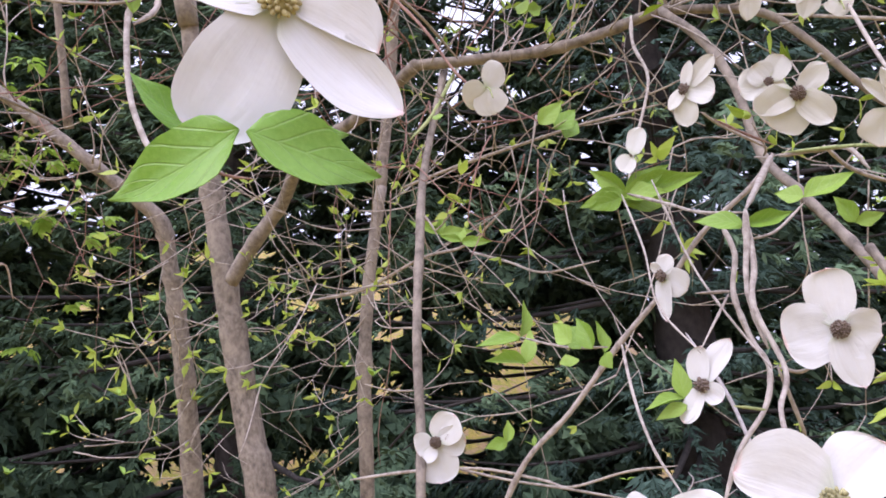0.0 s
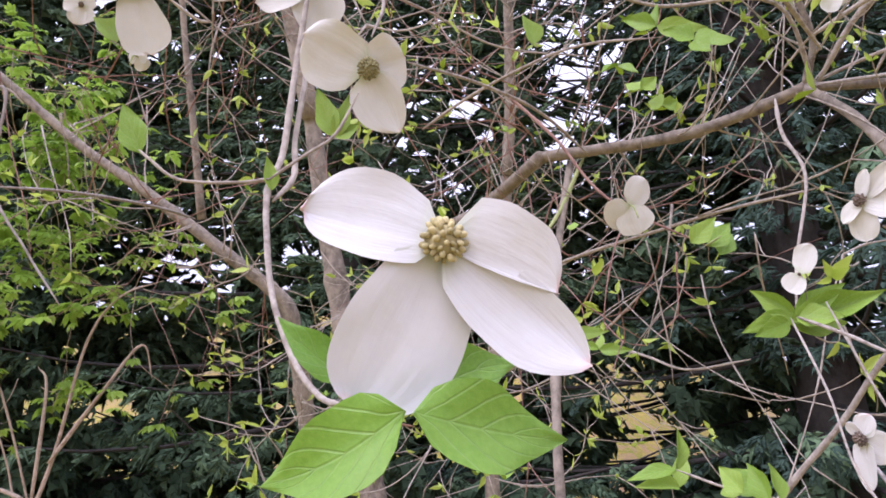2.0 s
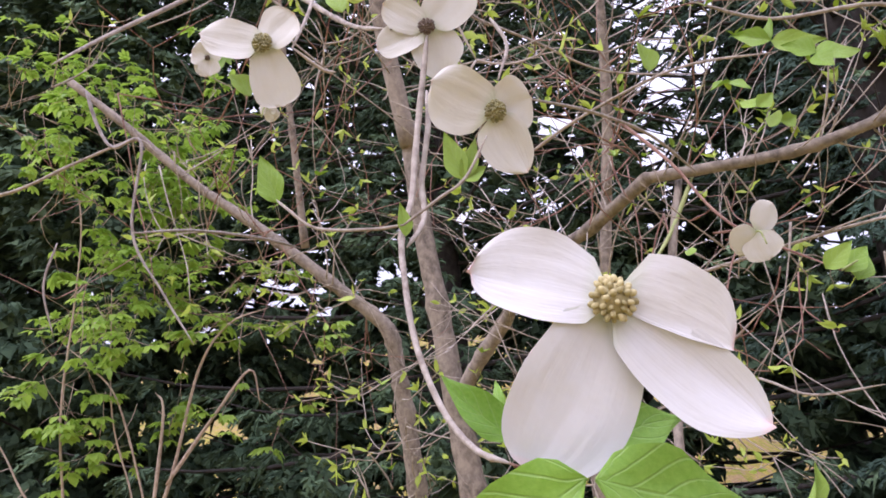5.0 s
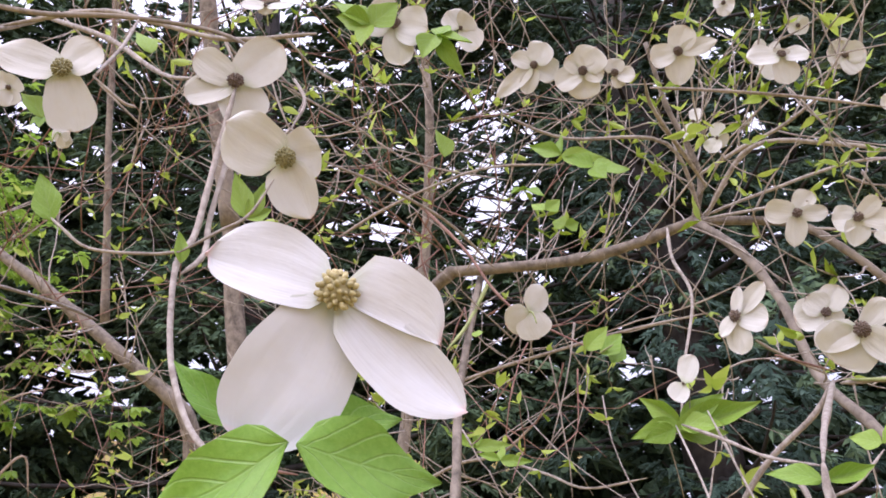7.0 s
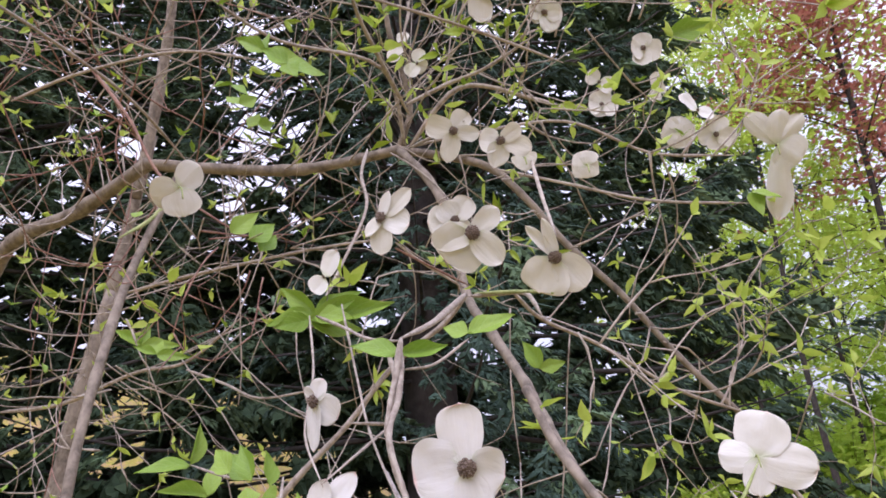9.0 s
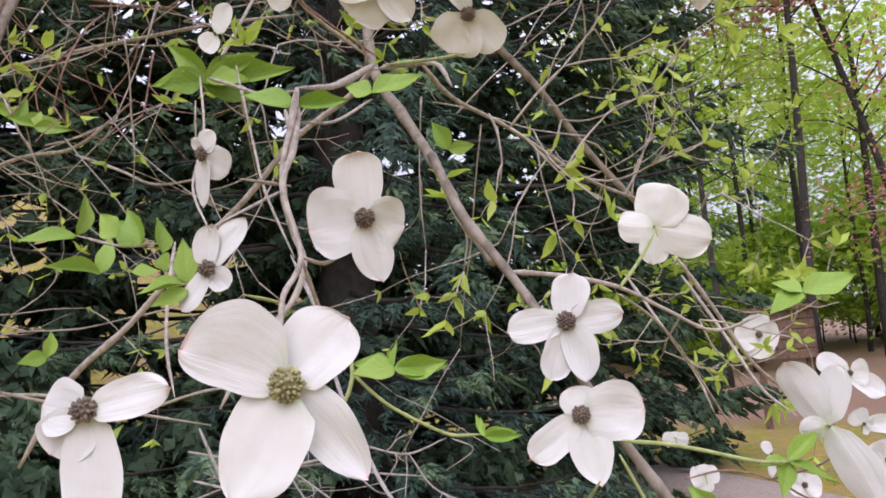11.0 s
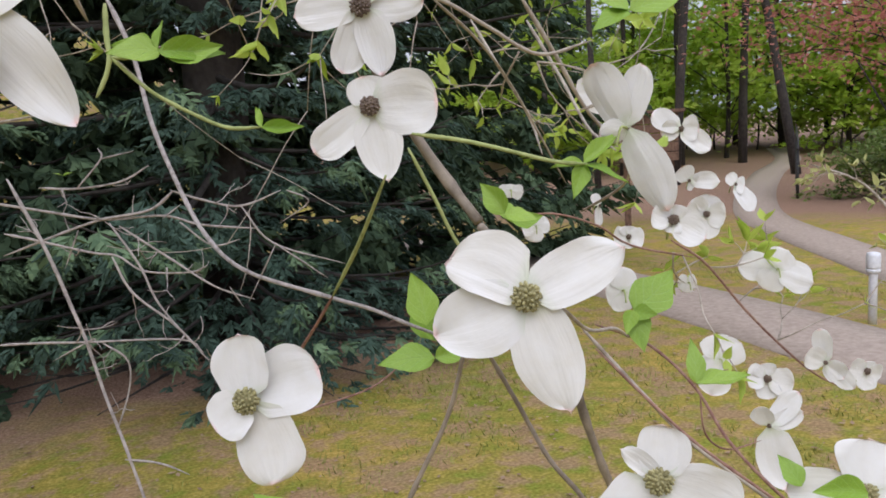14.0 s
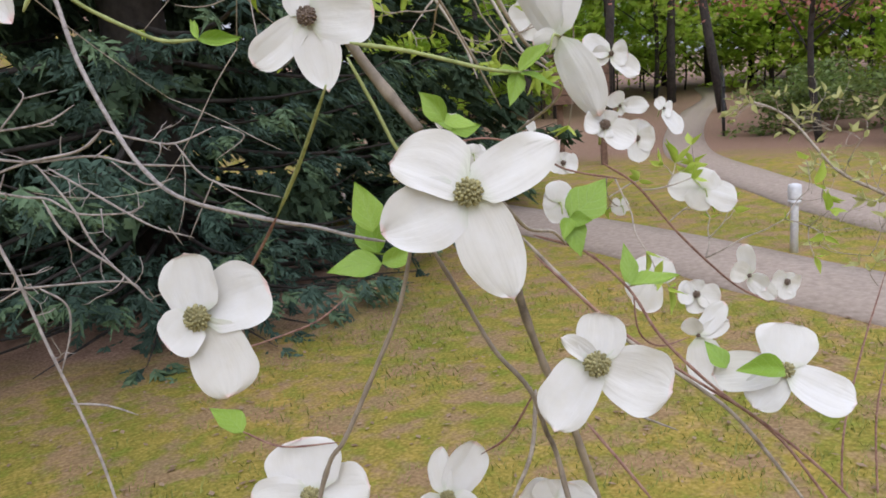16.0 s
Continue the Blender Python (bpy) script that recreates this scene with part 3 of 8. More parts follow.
# ---------- conifers ----------
def needle_spray(length, seed, gap=0.046, thick=0.0145, needles=26, long=1.0):
    """Triangles of one spray: an uneven fan of drooping fingers along y, each a short tapered brush fringed with needles."""
    rnd = np.random.RandomState(seed)
    out = []
    twigs = [(0.0, np.array((0.0, 1.0, -0.1)), length, 1.1)]
    k = 0.02
    while k < 0.85 * length:
        s = 1 if rnd.rand() < 0.5 else -1
        for s in (s, -s):
            if rnd.rand() < 0.15:
                continue
            f = k / length
            reach = (0.035 + length * 0.4 * (1 - f)) * rnd.uniform(0.55, 1.15)
            lean = rnd.uniform(0.45, 0.85)
            twigs.append((k + rnd.uniform(-0.5, 0.5) * gap, np.array((lean * s, math.sqrt(1 - lean * lean), rnd.uniform(-0.45, 0.2))), reach, rnd.uniform(0.8, 1.15)))
        k += gap * rnd.uniform(0.7, 1.3)
    for y0, d, L, fat in twigs:
        d = d / np.linalg.norm(d)
        start = np.array((0.0, y0, -0.45 * y0 * y0))
        side = np.cross(d, (0, 0, 1.0))
        side /= np.linalg.norm(side)
        up = np.cross(side, d)
        spin = rnd.rand() * 6.283
        c = start + d * 0.45 * L + np.array((0, 0, -0.16 * L * L))
        ring = [c + thick * 1.08 * fat * (side * math.cos(q * 2.0944 + spin) + up * math.sin(q * 2.0944 + spin) * 0.8) for q in range(3)]
        end = start + d * L + np.array((0, 0, -0.8 * L * L))
        tri = []
        for e in range(3):
            g = (e + 1) % 3
            tri += [(start, ring[g], ring[e]), (ring[e], ring[g], end)]
        out.append(np.array(tri))
        n = max(3, int(L * needles))
        t = np.sort(rnd.rand(n)) * L
        a = rnd.rand(n)[:, None] * 6.283
        way = d * 0.8 + side * np.cos(a) * 0.9 + up * np.sin(a) * 0.75
        way /= np.linalg.norm(way, axis=1)[:, None]
        cross = np.cross(way, rnd.randn(n, 3))
        cross /= np.linalg.norm(cross, axis=1)[:, None]
        base = start + d * t[:, None] + np.stack([0 * t, 0 * t, -0.8 * t * t], 1)
        N = (0.02 + 0.01 * rnd.rand(n)) * long
        w = 0.005 * long
        out.append(np.stack([base - cross * w, base + cross * w, base + way * N[:, None]], 1))
    return np.concatenate(out)


SPRAYS = [needle_spray(l, 5 + k) for k, l in enumerate((0.15, 0.19, 0.24, 0.28, 0.21, 0.17))]
FAR_SPRAYS = [needle_spray(l, 15 + k, 0.085, 0.027, 11, 1.5) for k, l in enumerate((0.18, 0.22, 0.27))]


def turns(along, up):
    """Arrays of turns whose y runs along, z nearest to up."""
    y = along / np.linalg.norm(along, axis=1)[:, None]
    x = np.cross(y, up)
    x /= np.maximum(np.linalg.norm(x, axis=1), 1e-6)[:, None]
    z = np.cross(x, y)
    return np.stack([x, y, z], 2)


def spruce(name, at, height, reach, seed, label, mat, low=0.5, top=None, arc=(0, 360), step=0.24, per=7, fill=1.0, coarse=1.0, gaps=(), inner=False):
    """A spruce: trunk, whorls of drooping limbs, and fans of needle sprays along them. arc: the bearings that limbs grow to."""
    rs = np.random.RandomState(seed)
    tree = thing(name, label, "spruce tree", "spruces", at)
    top = top or height
    v, f = tube([(0.02 * math.sin(k), 0.02 * math.cos(k), height * k / 12) for k in range(13)], 0.011 * height, 0.012, 10, 0.1, seed)
    part("trunk", mesh_from("trunk", v, f, [TRUNK_SHADED]), tree)
    limbs, tris, young = [], [], []
    kinds = FAR_SPRAYS if coarse > 1.5 else SPRAYS
    z = low
    while z < top:
        r = reach * (1 - z / height) ** 0.8 + 0.25
        skirt = inner and z < 0.85
        ring = per * 2 if skirt else per
        for k in range(ring):
            bearing = radians(arc[0] + (arc[1] - arc[0]) * (k + rs.rand() * 0.9) / ring)
            L = r * (0.62 + 0.55 * rs.rand())
            if skirt:
                L = min(L, 2.45)
            elif inner and k % 3 == 2:
                L *= 0.42
            z0 = z + rs.uniform(-0.16, 0.16)
            fresh = rs.uniform(0.15, 1.0)
            L *= min(1.0, 0.8 + 0.2 * max(0.0, z0))
            d = np.array((math.cos(bearing), math.sin(bearing)))
            slope = -0.25 + 0.5 * (z / height) + rs.uniform(-0.1, 0.1)
            pts = []
            for q in range(7):
                s = q / 6
                pts.append((d[0] * L * s, d[1] * L * s, max(0.06, z0 + L * (slope * s + 0.2 * s * s * s))))
            limbs.append(tube(pts, 0.012 + 0.006 * L, 0.003, 5, 0, 1))
            P = np.array(pts)
            count = int(L * 14 * fill) + 3
            s = 0.06 + 0.94 * rs.rand(count) ** 0.7
            pos = np.stack([np.interp(s, np.linspace(0, 1, 7), P[:, c]) for c in range(3)], 1)
            span = (0.03 + 0.3 * np.sqrt(np.maximum(0.0, 1 - s ** 2)) * (0.35 + 0.65 * np.minimum(1, 2 * s))) * min(1.0, L / 1.2) * rs.rand(count) * (1.5 if skirt else 1.0)
            side = np.where(rs.rand(count) < 0.5, -1, 1)
            lateral = np.stack([-d[1] * side, d[0] * side, np.zeros(count)], 1)
            ahead = np.array((d[0], d[1], 0.0))
            c = pos + (lateral * 0.85 + ahead * 0.5) * span[:, None]
            c[:, 2] -= 0.12 * span + 0.5 * span ** 2 - 0.014 * rs.randn(count)
            along = ahead * 0.75 + lateral * (0.25 + 0.5 * rs.rand(count)[:, None] * (1 - s[:, None])) + rs.randn(count, 3) * 0.22
            along[:, 2] -= 0.28 + 0.15 * rs.rand(count)
            M = turns(along, np.tile((0.0, 0.0, 1.0), (count, 1)) + ahead * 0.4 + rs.randn(count, 3) * 0.25)
            which = rs.randint(0, len(kinds), count)
            # openings where limbs have died back: (x from, x to, z from, z to)
            for x0, x1, z0, z1 in gaps:
                gx, gz = c[:, 0] + at[0], c[:, 2] + at[2]
                inside = (gx > x0) & (gx < x1) & (gz > z0) & (gz < z1) & (rs.rand(count) < 0.96)
                which[inside] = -1
            tips = (s > 0.7) & (rs.rand(count) < fresh * (0.3 if coarse > 1.5 else 0.6))
            for w, sp in enumerate(kinds * 2):
                sel = (which == w % len(kinds)) & (tips == (w >= len(kinds)))
                if sel.any():
                    (young if w >= len(kinds) else tris).append((np.einsum("nij,tcj->ntci", M[sel], sp * coarse) + c[sel][:, None, None, :]).reshape(-1, 3, 3))
        z += step * (0.8 + 0.4 * rs.rand())
    v, f = join(limbs)
    part("limb_wood", mesh_from("limb_wood", v, f, [TRUNK_SHADED]), tree, kind="stuff")
    part("crown", soup("crown", np.concatenate(tris), 3, mat), tree, "dense dark green needle sprays", kind="stuff")
    part("new_growth", soup("new_growth", np.concatenate(young), 3, NEEDLE_TIPS), tree, "lighter green needle sprays at the limb tips", kind="stuff")
    return tree


# ---------- broadleaf trees ----------
def leaf_cards(centres, normals_seed, size, spread=0.35):
    """Small kite-shaped leaves round the given centres, turned at random."""
    rs = np.random.RandomState(normals_seed)
    n = len(centres)
    a = rs.randn(n, 3) * (1, 1, 0.5)
    a /= np.linalg.norm(a, axis=1)[:, None]
    b = np.cross(a, rs.randn(n, 3) * (spread, spread, 1) + (0, 0, 1))
    b /= np.maximum(np.linalg.norm(b, axis=1), 1e-6)[:, None]
    s = size * (0.6 + 0.7 * rs.rand(n))[:, None]
    return np.stack([centres - a * s * 0.5, centres + b * s * 0.3, centres + a * s * 0.6, centres - b * s * 0.3], 1)


def broadleaf(name, at, height, reach, seed, label, mat, trunk=0.14, lean=(0, 0), clear=0.3, limbs=22, leaves=5000, size=0.13, category="tree", group="woodland trees"):
    rs = np.random.RandomState(seed)
    tree = thing(name, label, category, group, at)
    pts = [(lean[0] * k / 8 + 0.06 * math.sin(seed + k), lean[1] * k / 8 + 0.06 * math.cos(seed * 2 + k), height * k / 8 - 0.2) for k in range(9)]
    v, f = tube(pts, trunk, trunk * 0.2, 9, 0.1, seed)
    part("trunk", mesh_from("trunk", v, f, [TRUNK_SHADED]), tree)
    P = np.array(pts)
    tubes, cen = [], []
    for k in range(limbs):
        s = clear + (1 - clear) * (k + rs.rand()) / limbs
        o = np.array([np.interp(s, np.linspace(0, 1, 9), P[:, c]) for c in range(3)])
        a = rs.rand() * 6.283
        L = reach * (0.5 + 0.7 * rs.rand()) * (1.15 - 0.6 * s)
        e = o + np.array((math.cos(a) * L, math.sin(a) * L, L * rs.uniform(0.05, 0.7)))
        mid = (o + e) / 2 + np.array((0, 0, 0.12 * L))
        tubes.append(tube(spline([o, mid, e], 4), trunk * 0.3 * (1.2 - s), 0.008, 5, 0, 1))
        per = leaves // limbs
        g = rs.rand(per) ** 0.6
        line = o + (e - o) * g[:, None] + np.stack([np.zeros(per), np.zeros(per), 0.12 * L * np.sin(np.pi * g)], 1)
        # leaves lie in flat, uneven tiers
        lump = rs.randn(7, 3) * (0.5, 0.5, 0.16) * reach * 0.45
        cen.append(line + lump[rs.randint(0, 7, per)] + rs.randn(per, 3) * (0.16, 0.16, 0.07) * reach * 0.5)
    v, f = join(tubes)
    part("limb_wood", mesh_from("limb_wood", v, f, [TRUNK_SHADED]), tree, kind="stuff")
    part("crown", soup("crown", leaf_cards(np.concatenate(cen), seed + 1, size), 4, mat), tree, kind="stuff")
    return tree


# ---------- small fixtures of the park ----------
WHITE_PAINT = plain_material("weathered_white_paint", (0.62, 0.63, 0.66), (0.78, 0.79, 0.82), 40, 0.5)
DARK_METAL = plain_material("dark_metal", (0.03, 0.03, 0.03), (0.08, 0.08, 0.08), 40, 0.5, 0.6)
BROWN_WOOD = bark_material("brown_boards", (0.09, 0.05, 0.035), (0.22, 0.13, 0.09), 20)


def lathe(rings, sides=16):
    verts = [(r * math.cos(2 * math.pi * k / sides), r * math.sin(2 * math.pi * k / sides), z) for r, z in rings for k in range(sides)]
    faces = [(j * sides + k, j * sides + (k + 1) % sides, (j + 1) * sides + (k + 1) % sides, (j + 1) * sides + k) for j in range(len(rings) - 1) for k in range(sides)]
    faces += [tuple(range(sides))[::-1], tuple(range((len(rings) - 1) * sides, len(rings) * sides))]
    return verts, faces


def box(x0, y0, z0, x1, y1, z1, name, mat, parent, soft=0.006):
    bm = bmesh.new()
    bmesh.ops.create_cube(bm, size=1)
    for v in bm.verts:
        v.co = Vector(((x0 + x1) / 2 + v.co.x * (x1 - x0), (y0 + y1) / 2 + v.co.y * (y1 - y0), (z0 + z1) / 2 + v.co.z * (z1 - z0)))
    bmesh.ops.bevel(bm, geom=list(bm.edges), offset=soft, segments=2, affect="EDGES")
    me = bpy.data.meshes.new(name)
    bm.to_mesh(me)
    bm.free()
    me.materials.append(mat)
    return part(name, me, parent)


def bollard(at):
    b = thing("bollard_lamp", "small white bollard lamp on the lawn beside the path", "bollard lamp", at=at)
    part("post", mesh_from("post", *lathe([(0.03, -0.05), (0.03, 0.38), (0.032, 0.4)]), [WHITE_PAINT]), b)
    part("collar", mesh_from("collar", *lathe([(0.045, 0.385), (0.05, 0.4), (0.05, 0.41), (0.04, 0.415)]), [WHITE_PAINT]), b)
    part("lamp_head", mesh_from("lamp_head", *lathe([(0.044, 0.412), (0.05, 0.43), (0.05, 0.51), (0.045, 0.53), (0.02, 0.538)]), [WHITE_PAINT]), b)


def handrail(at, bearing):
    r = thing("handrail", "dark metal handrail beside the winding path", "handrail", at=at)
    r.rotation_euler[2] = radians(bearing)
    for k in range(4):
        part("post", mesh_from("post", *tube([(k * 1.3, 0, -0.2), (k * 1.3, 0, 1.0 + 0.12 * k)], 0.03, 0.03, 8), [DARK_METAL]), r)
    part("rail", mesh_from("rail", *tube([(-0.2, 0, 0.98), (4.1, 0, 1.37)], 0.03, 0.03, 8), [DARK_METAL]), r)


def timber_box(at, bearing):
    t = thing("timber_box", "dark brown boarded timber box on two posts", "timber box", at=at)
    t.rotation_euler[2] = radians(bearing)
    for k in range(5):
        box(-0.45, -0.2, 1.05 + k * 0.15, 0.45, 0.2, 1.19 + k * 0.15, "board", BROWN_WOOD, t)
    for x in (-0.35, 0.35):
        box(x - 0.05, -0.05, -0.2, x + 0.05, 0.05, 1.04, "post", BROWN_WOOD, t)
    box(-0.55, -0.3, 1.81, 0.55, 0.3, 1.86, "roof", BROWN_WOOD, t)


def lawn_cover():
    """Short grass and moss blades, with dead leaves, on the lawn nearest to the tree."""
    rs = np.random.RandomState(8)
    n = 64000
    x, y = rs.uniform(-1.0, 7.5, n), rs.uniform(0.8, 6.5, n)
    keep = np.array([noise.noise(Vector((a * 1.3, b * 1.3, 4.0))) + 0.35 * noise.noise(Vector((a * 5, b * 5, 1.0))) > -0.12 for a, b in zip(x, y)])
    keep &= (y - 0.48 * x < 3.3) & ~((x > 4.3) & (x < 6.4))
    x, y = x[keep], y[keep]
    n = len(x)
    z = np.array([rise(a, b) for a, b in zip(x, y)])
    base = np.stack([x, y, z - 0.004], 1)
    a = rs.rand(n) * 6.283
    h = 0.014 + 0.04 * rs.rand(n) ** 3
    side = np.stack([np.cos(a), np.sin(a), np.zeros(n)], 1) * 0.0038
    tip = base + np.stack([np.cos(a + 1.2) * h * 0.7, np.sin(a + 1.2) * h * 0.7, h], 1)
    ob = tagged(new("grass", soup("grass", np.stack([base - side, base + side, tip], 1), 3, GRASS)), "short yellow-green grass and moss on the lawn", "grass", kind="stuff")
    m = 2600
    c = np.stack([rs.uniform(-1.5, 7, m), rs.uniform(0.8, 6.5, m), np.zeros(m)], 1)
    c[:, 2] = [rise(p, q) + 0.008 for p, q in c[:, :2]]
    cards = leaf_cards(c, 9, 0.035)
    cards[:, :, 2] = c[:, None, 2] + (cards[:, :, 2] - c[:, None, 2]) * 0.25 + 0.004
    tagged(new("leaf_litter", soup("leaf_litter", cards, 4, DEAD_LEAF)), "scattered dry brown leaves on the lawn", "leaf litter", kind="stuff")
    return ob


GRASS = leaf_material("moss_grass", (0.16, 0.18, 0.03), (0.42, 0.42, 0.1), 0.3, False, 0.7, 2)
DEAD_LEAF = leaf_material("dry_leaf", (0.2, 0.12, 0.07), (0.42, 0.3, 0.2), 0.1, False, 0.8)

# openings between the boughs: (x from, x to, z from, z to)
FRONT_GAPS = ((-0.45, -0.2, 2.42, 2.66), (0.24, 0.56, 1.98, 2.3), (-0.1, 0.18, 1.35, 1.65), (0.02, 0.6, 3.5, 5.2), (-1.1, 1.0, -0.2, 0.42))
BACK_GAPS = ((-0.95, -0.3, 2.95, 3.6), (0.25, 1.15, 2.05, 2.95), (-0.2, 0.25, 1.1, 1.6), (0.0, 1.0, 5.0, 8.6))

path_strip("path", [(5.9, 10.5), (5.7, 7.0), (5.55, 5.4), (5.25, 3.7), (5.0, 2.6), (4.7, 0.5), (4.3, -3), (3.0, -12), (-2.0, -30), (-14.0, -60)], 1.0, "pinkish grey gravel path across the lawn")
path_strip("path", [(-6.0, -58.0), (2.0, -26.0), (4.2, -9.0), (5.6, -2.0), (6.5, 1.5), (7.45, 3.45), (8.53, 4.88), (9.5, 6.1), (11.36, 8.17), (14.4, 10.5), (18.5, 13.1), (23, 15.6), (28, 19.5)], 0.8, "pinkish grey path that winds uphill into the wood")
bollard((5.73, 3.16, 0.0))
handrail((13.9, 9.2, rise(13.9, 9.2)), 34)
timber_box((9.6, 9.0, rise(9.6, 9.0)), -40)
spruce("spruce", (1.9, 6.3, 0), 24, 3.2, 4, "tall blue-green spruce with drooping limbs down to the ground", NEEDLES_BLUE, 0.16, 7.4, (165, 388), 0.5, 9, 0.8, gaps=FRONT_GAPS, inner=True)
spruce("spruce", (-1.9, 6.6, 0), 20, 3.1, 3, "tall dark green spruce with drooping limbs", NEEDLES, 0.3, 7.4, (195, 368), 0.54, 8, 0.8, gaps=FRONT_GAPS, inner=True)
for k, (x, y) in enumerate(((-6.2, 7.6), (-0.4, 9.0), (4.6, 8.8), (-8.6, 9.0), (-4.2, 9.6), (1.7, 9.2))):
    spruce("spruce", (x, y, rise(x, y) - 0.1), 20, 2.8 if k == 2 else 3.4, 6 + k, "spruce standing farther back", NEEDLES, 0.2, 10, (195, 350 + 25 * (k == 2)), 0.5, 7, 0.8 if x < -3 else 0.62, 2.0, gaps=BACK_GAPS)
rs = random.Random(5)
# the wood: three clear trunks beside the winding path, leafier trees behind
for bearing, d, lean, r in ((41.2, 27, 0.3, 0.13), (36.9, 27, 0.2, 0.145), (33.4, 22, -3.2, 0.13)):
    x, y = d * math.cos(radians(bearing)), d * math.sin(radians(bearing))
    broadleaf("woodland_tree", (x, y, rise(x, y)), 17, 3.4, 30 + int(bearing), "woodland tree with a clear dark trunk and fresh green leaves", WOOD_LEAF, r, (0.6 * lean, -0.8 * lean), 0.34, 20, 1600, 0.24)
for k in range(21):
    a = radians(16 + 2.1 * k + rs.uniform(-1, 1))
    d = rs.uniform(29, 40)
    x, y = d * math.cos(a), d * math.sin(a)
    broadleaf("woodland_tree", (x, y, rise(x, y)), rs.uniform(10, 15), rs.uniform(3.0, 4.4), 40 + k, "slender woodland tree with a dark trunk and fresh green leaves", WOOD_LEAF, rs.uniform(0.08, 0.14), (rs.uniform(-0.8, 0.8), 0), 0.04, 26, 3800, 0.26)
for k in range(34):
    a = radians(17 + 1.25 * k + rs.uniform(-0.6, 0.6))
    d = rs.uniform(30, 40) if 30 < math.degrees(a) < 43 else rs.uniform(24, 36)
    x, y = d * math.cos(a), d * math.sin(a)
    broadleaf("undergrowth_bush", (x, y, rise(x, y)), rs.uniform(3.0, 6.5), 2.2, 80 + k, "green undergrowth bush at the wood's edge", WOOD_LEAF, 0.04, (0.2, 0), 0.06, 14, 2000, 0.24, "bush", "undergrowth")
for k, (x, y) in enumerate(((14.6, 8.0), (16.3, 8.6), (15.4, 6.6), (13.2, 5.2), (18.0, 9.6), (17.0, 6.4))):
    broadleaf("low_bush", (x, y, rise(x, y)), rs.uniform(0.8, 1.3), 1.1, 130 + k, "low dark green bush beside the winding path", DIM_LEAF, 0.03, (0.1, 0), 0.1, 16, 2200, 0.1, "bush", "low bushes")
broadleaf("red_maple", (13.2, 6.9, rise(13.2, 6.9)), 5.6, 2.8, 90, "low spreading maple with dull red young leaves", RED_LEAF, 0.07, (0.3, 0.4), 0.3, 30, 7000, 0.1, "maple tree", "red maples")
broadleaf("red_maple", (15.2, 13.4, rise(15.2, 13.4)), 21, 3.6, 92, "tall maple with dull red young leaves", RED_LEAF, 0.12, (0.8, -0.8), 0.42, 40, 15000, 0.18, "maple tree", "red maples")
for bearing, d, h in ((47.0, 20, 17), (50.5, 23, 19), (45.0, 24, 18), (53.0, 27, 17)):
    x, y = d * math.cos(radians(bearing)), d * math.sin(radians(bearing))
    broadleaf("woodland_tree", (x, y, rise(x, y)), h, 3.2, 200 + int(bearing), "tall woodland tree with fine fresh green leaves", WOOD_LEAF, 0.09, (0.4, 0.3), 0.3, 34, 8000, 0.16)
lawn_cover()

# ---------- the dogwood: flowers, leaves and branches ----------
dogwood = thing("dogwood_tree", "flowering dogwood with white bracts, fresh leaves and grey twigs", "dogwood tree", at=(0, 0, 0))
flower(dogwood, (-0.0586, 0.2879, 1.8039), (0.344, -0.939, -0.013), [((-0.0490, -0.0142, 0.0150), 0.0339, 0.03, 0.16, 0.12, 0.52, 0.60, 0.22), ((-0.0345, -0.0048, -0.0578), 0.0435, -0.03, 0.12, 0.05, 0.56, 0.55, -0.07), ((0.0458, 0.0233, -0.0478), 0.0297, 0.06, 0.10, 0.50, 0.58, 0.45, 0.32), ((0.0410, 0.0085, -0.0217), 0.0257, -0.12, 0.02, 0.10, 0.42, 0.90, -0.88)], 0.0087, headmat=HEAD_GOLD, label="large white dogwood flower with a golden-green button")
flower(dogwood, (-0.1247, 0.4637, 1.9940), (0.306, -0.877, -0.372), [((-0.0381, -0.0191, 0.0222), 0.0429, 0.05, 0.12, 0.10, 0.55, 0.65, -0.14), ((0.0255, 0.0048, 0.0071), 0.0365, 0.05, 0.12, 0.20, 0.55, 0.70, -0.05), ((0.0132, 0.0255, -0.0372), 0.0338, 0.05, 0.12, 0.45, 0.42, 0.60, 0.25)], 0.0078, mat=BRACT_CREAM, headmat=HEAD_GREEN)
flower(dogwood, (-0.2962, 0.4515, 2.0887), (0.134, -0.973, -0.187), [((-0.0454, -0.0150, 0.0101), 0.0317, 0.05, 0.12, 0.15, 0.50, 0.75, 0.03), ((0.0264, 0.0004, 0.0208), 0.0337, 0.05, 0.12, 0.30, 0.60, 0.65, -0.01), ((0.0057, 0.0239, -0.0440), 0.0354, 0.05, 0.12, 0.00, 0.68, 0.40, 0.05)], 0.0082, mat=BRACT_CREAM, headmat=HEAD_GREEN)
flower(dogwood, (-0.1843, 0.5218, 2.1200), (0.134, -0.973, -0.187), [((-0.0327, -0.0135, 0.0223), 0.0272, 0.05, 0.12, 0.15, 0.60, 0.60, 0.08), ((-0.0443, -0.0014, -0.0104), 0.0285, 0.05, 0.12, 0.15, 0.60, 0.60, 0.00), ((0.0411, -0.0032, 0.0319), 0.0397, 0.05, 0.12, 0.45, 0.60, 0.50, 0.03), ((0.0024, 0.0194, -0.0383), 0.0406, 0.05, 0.12, 0.50, 0.40, 0.80, -0.12)], 0.0074, mat=BRACT_CREAM)
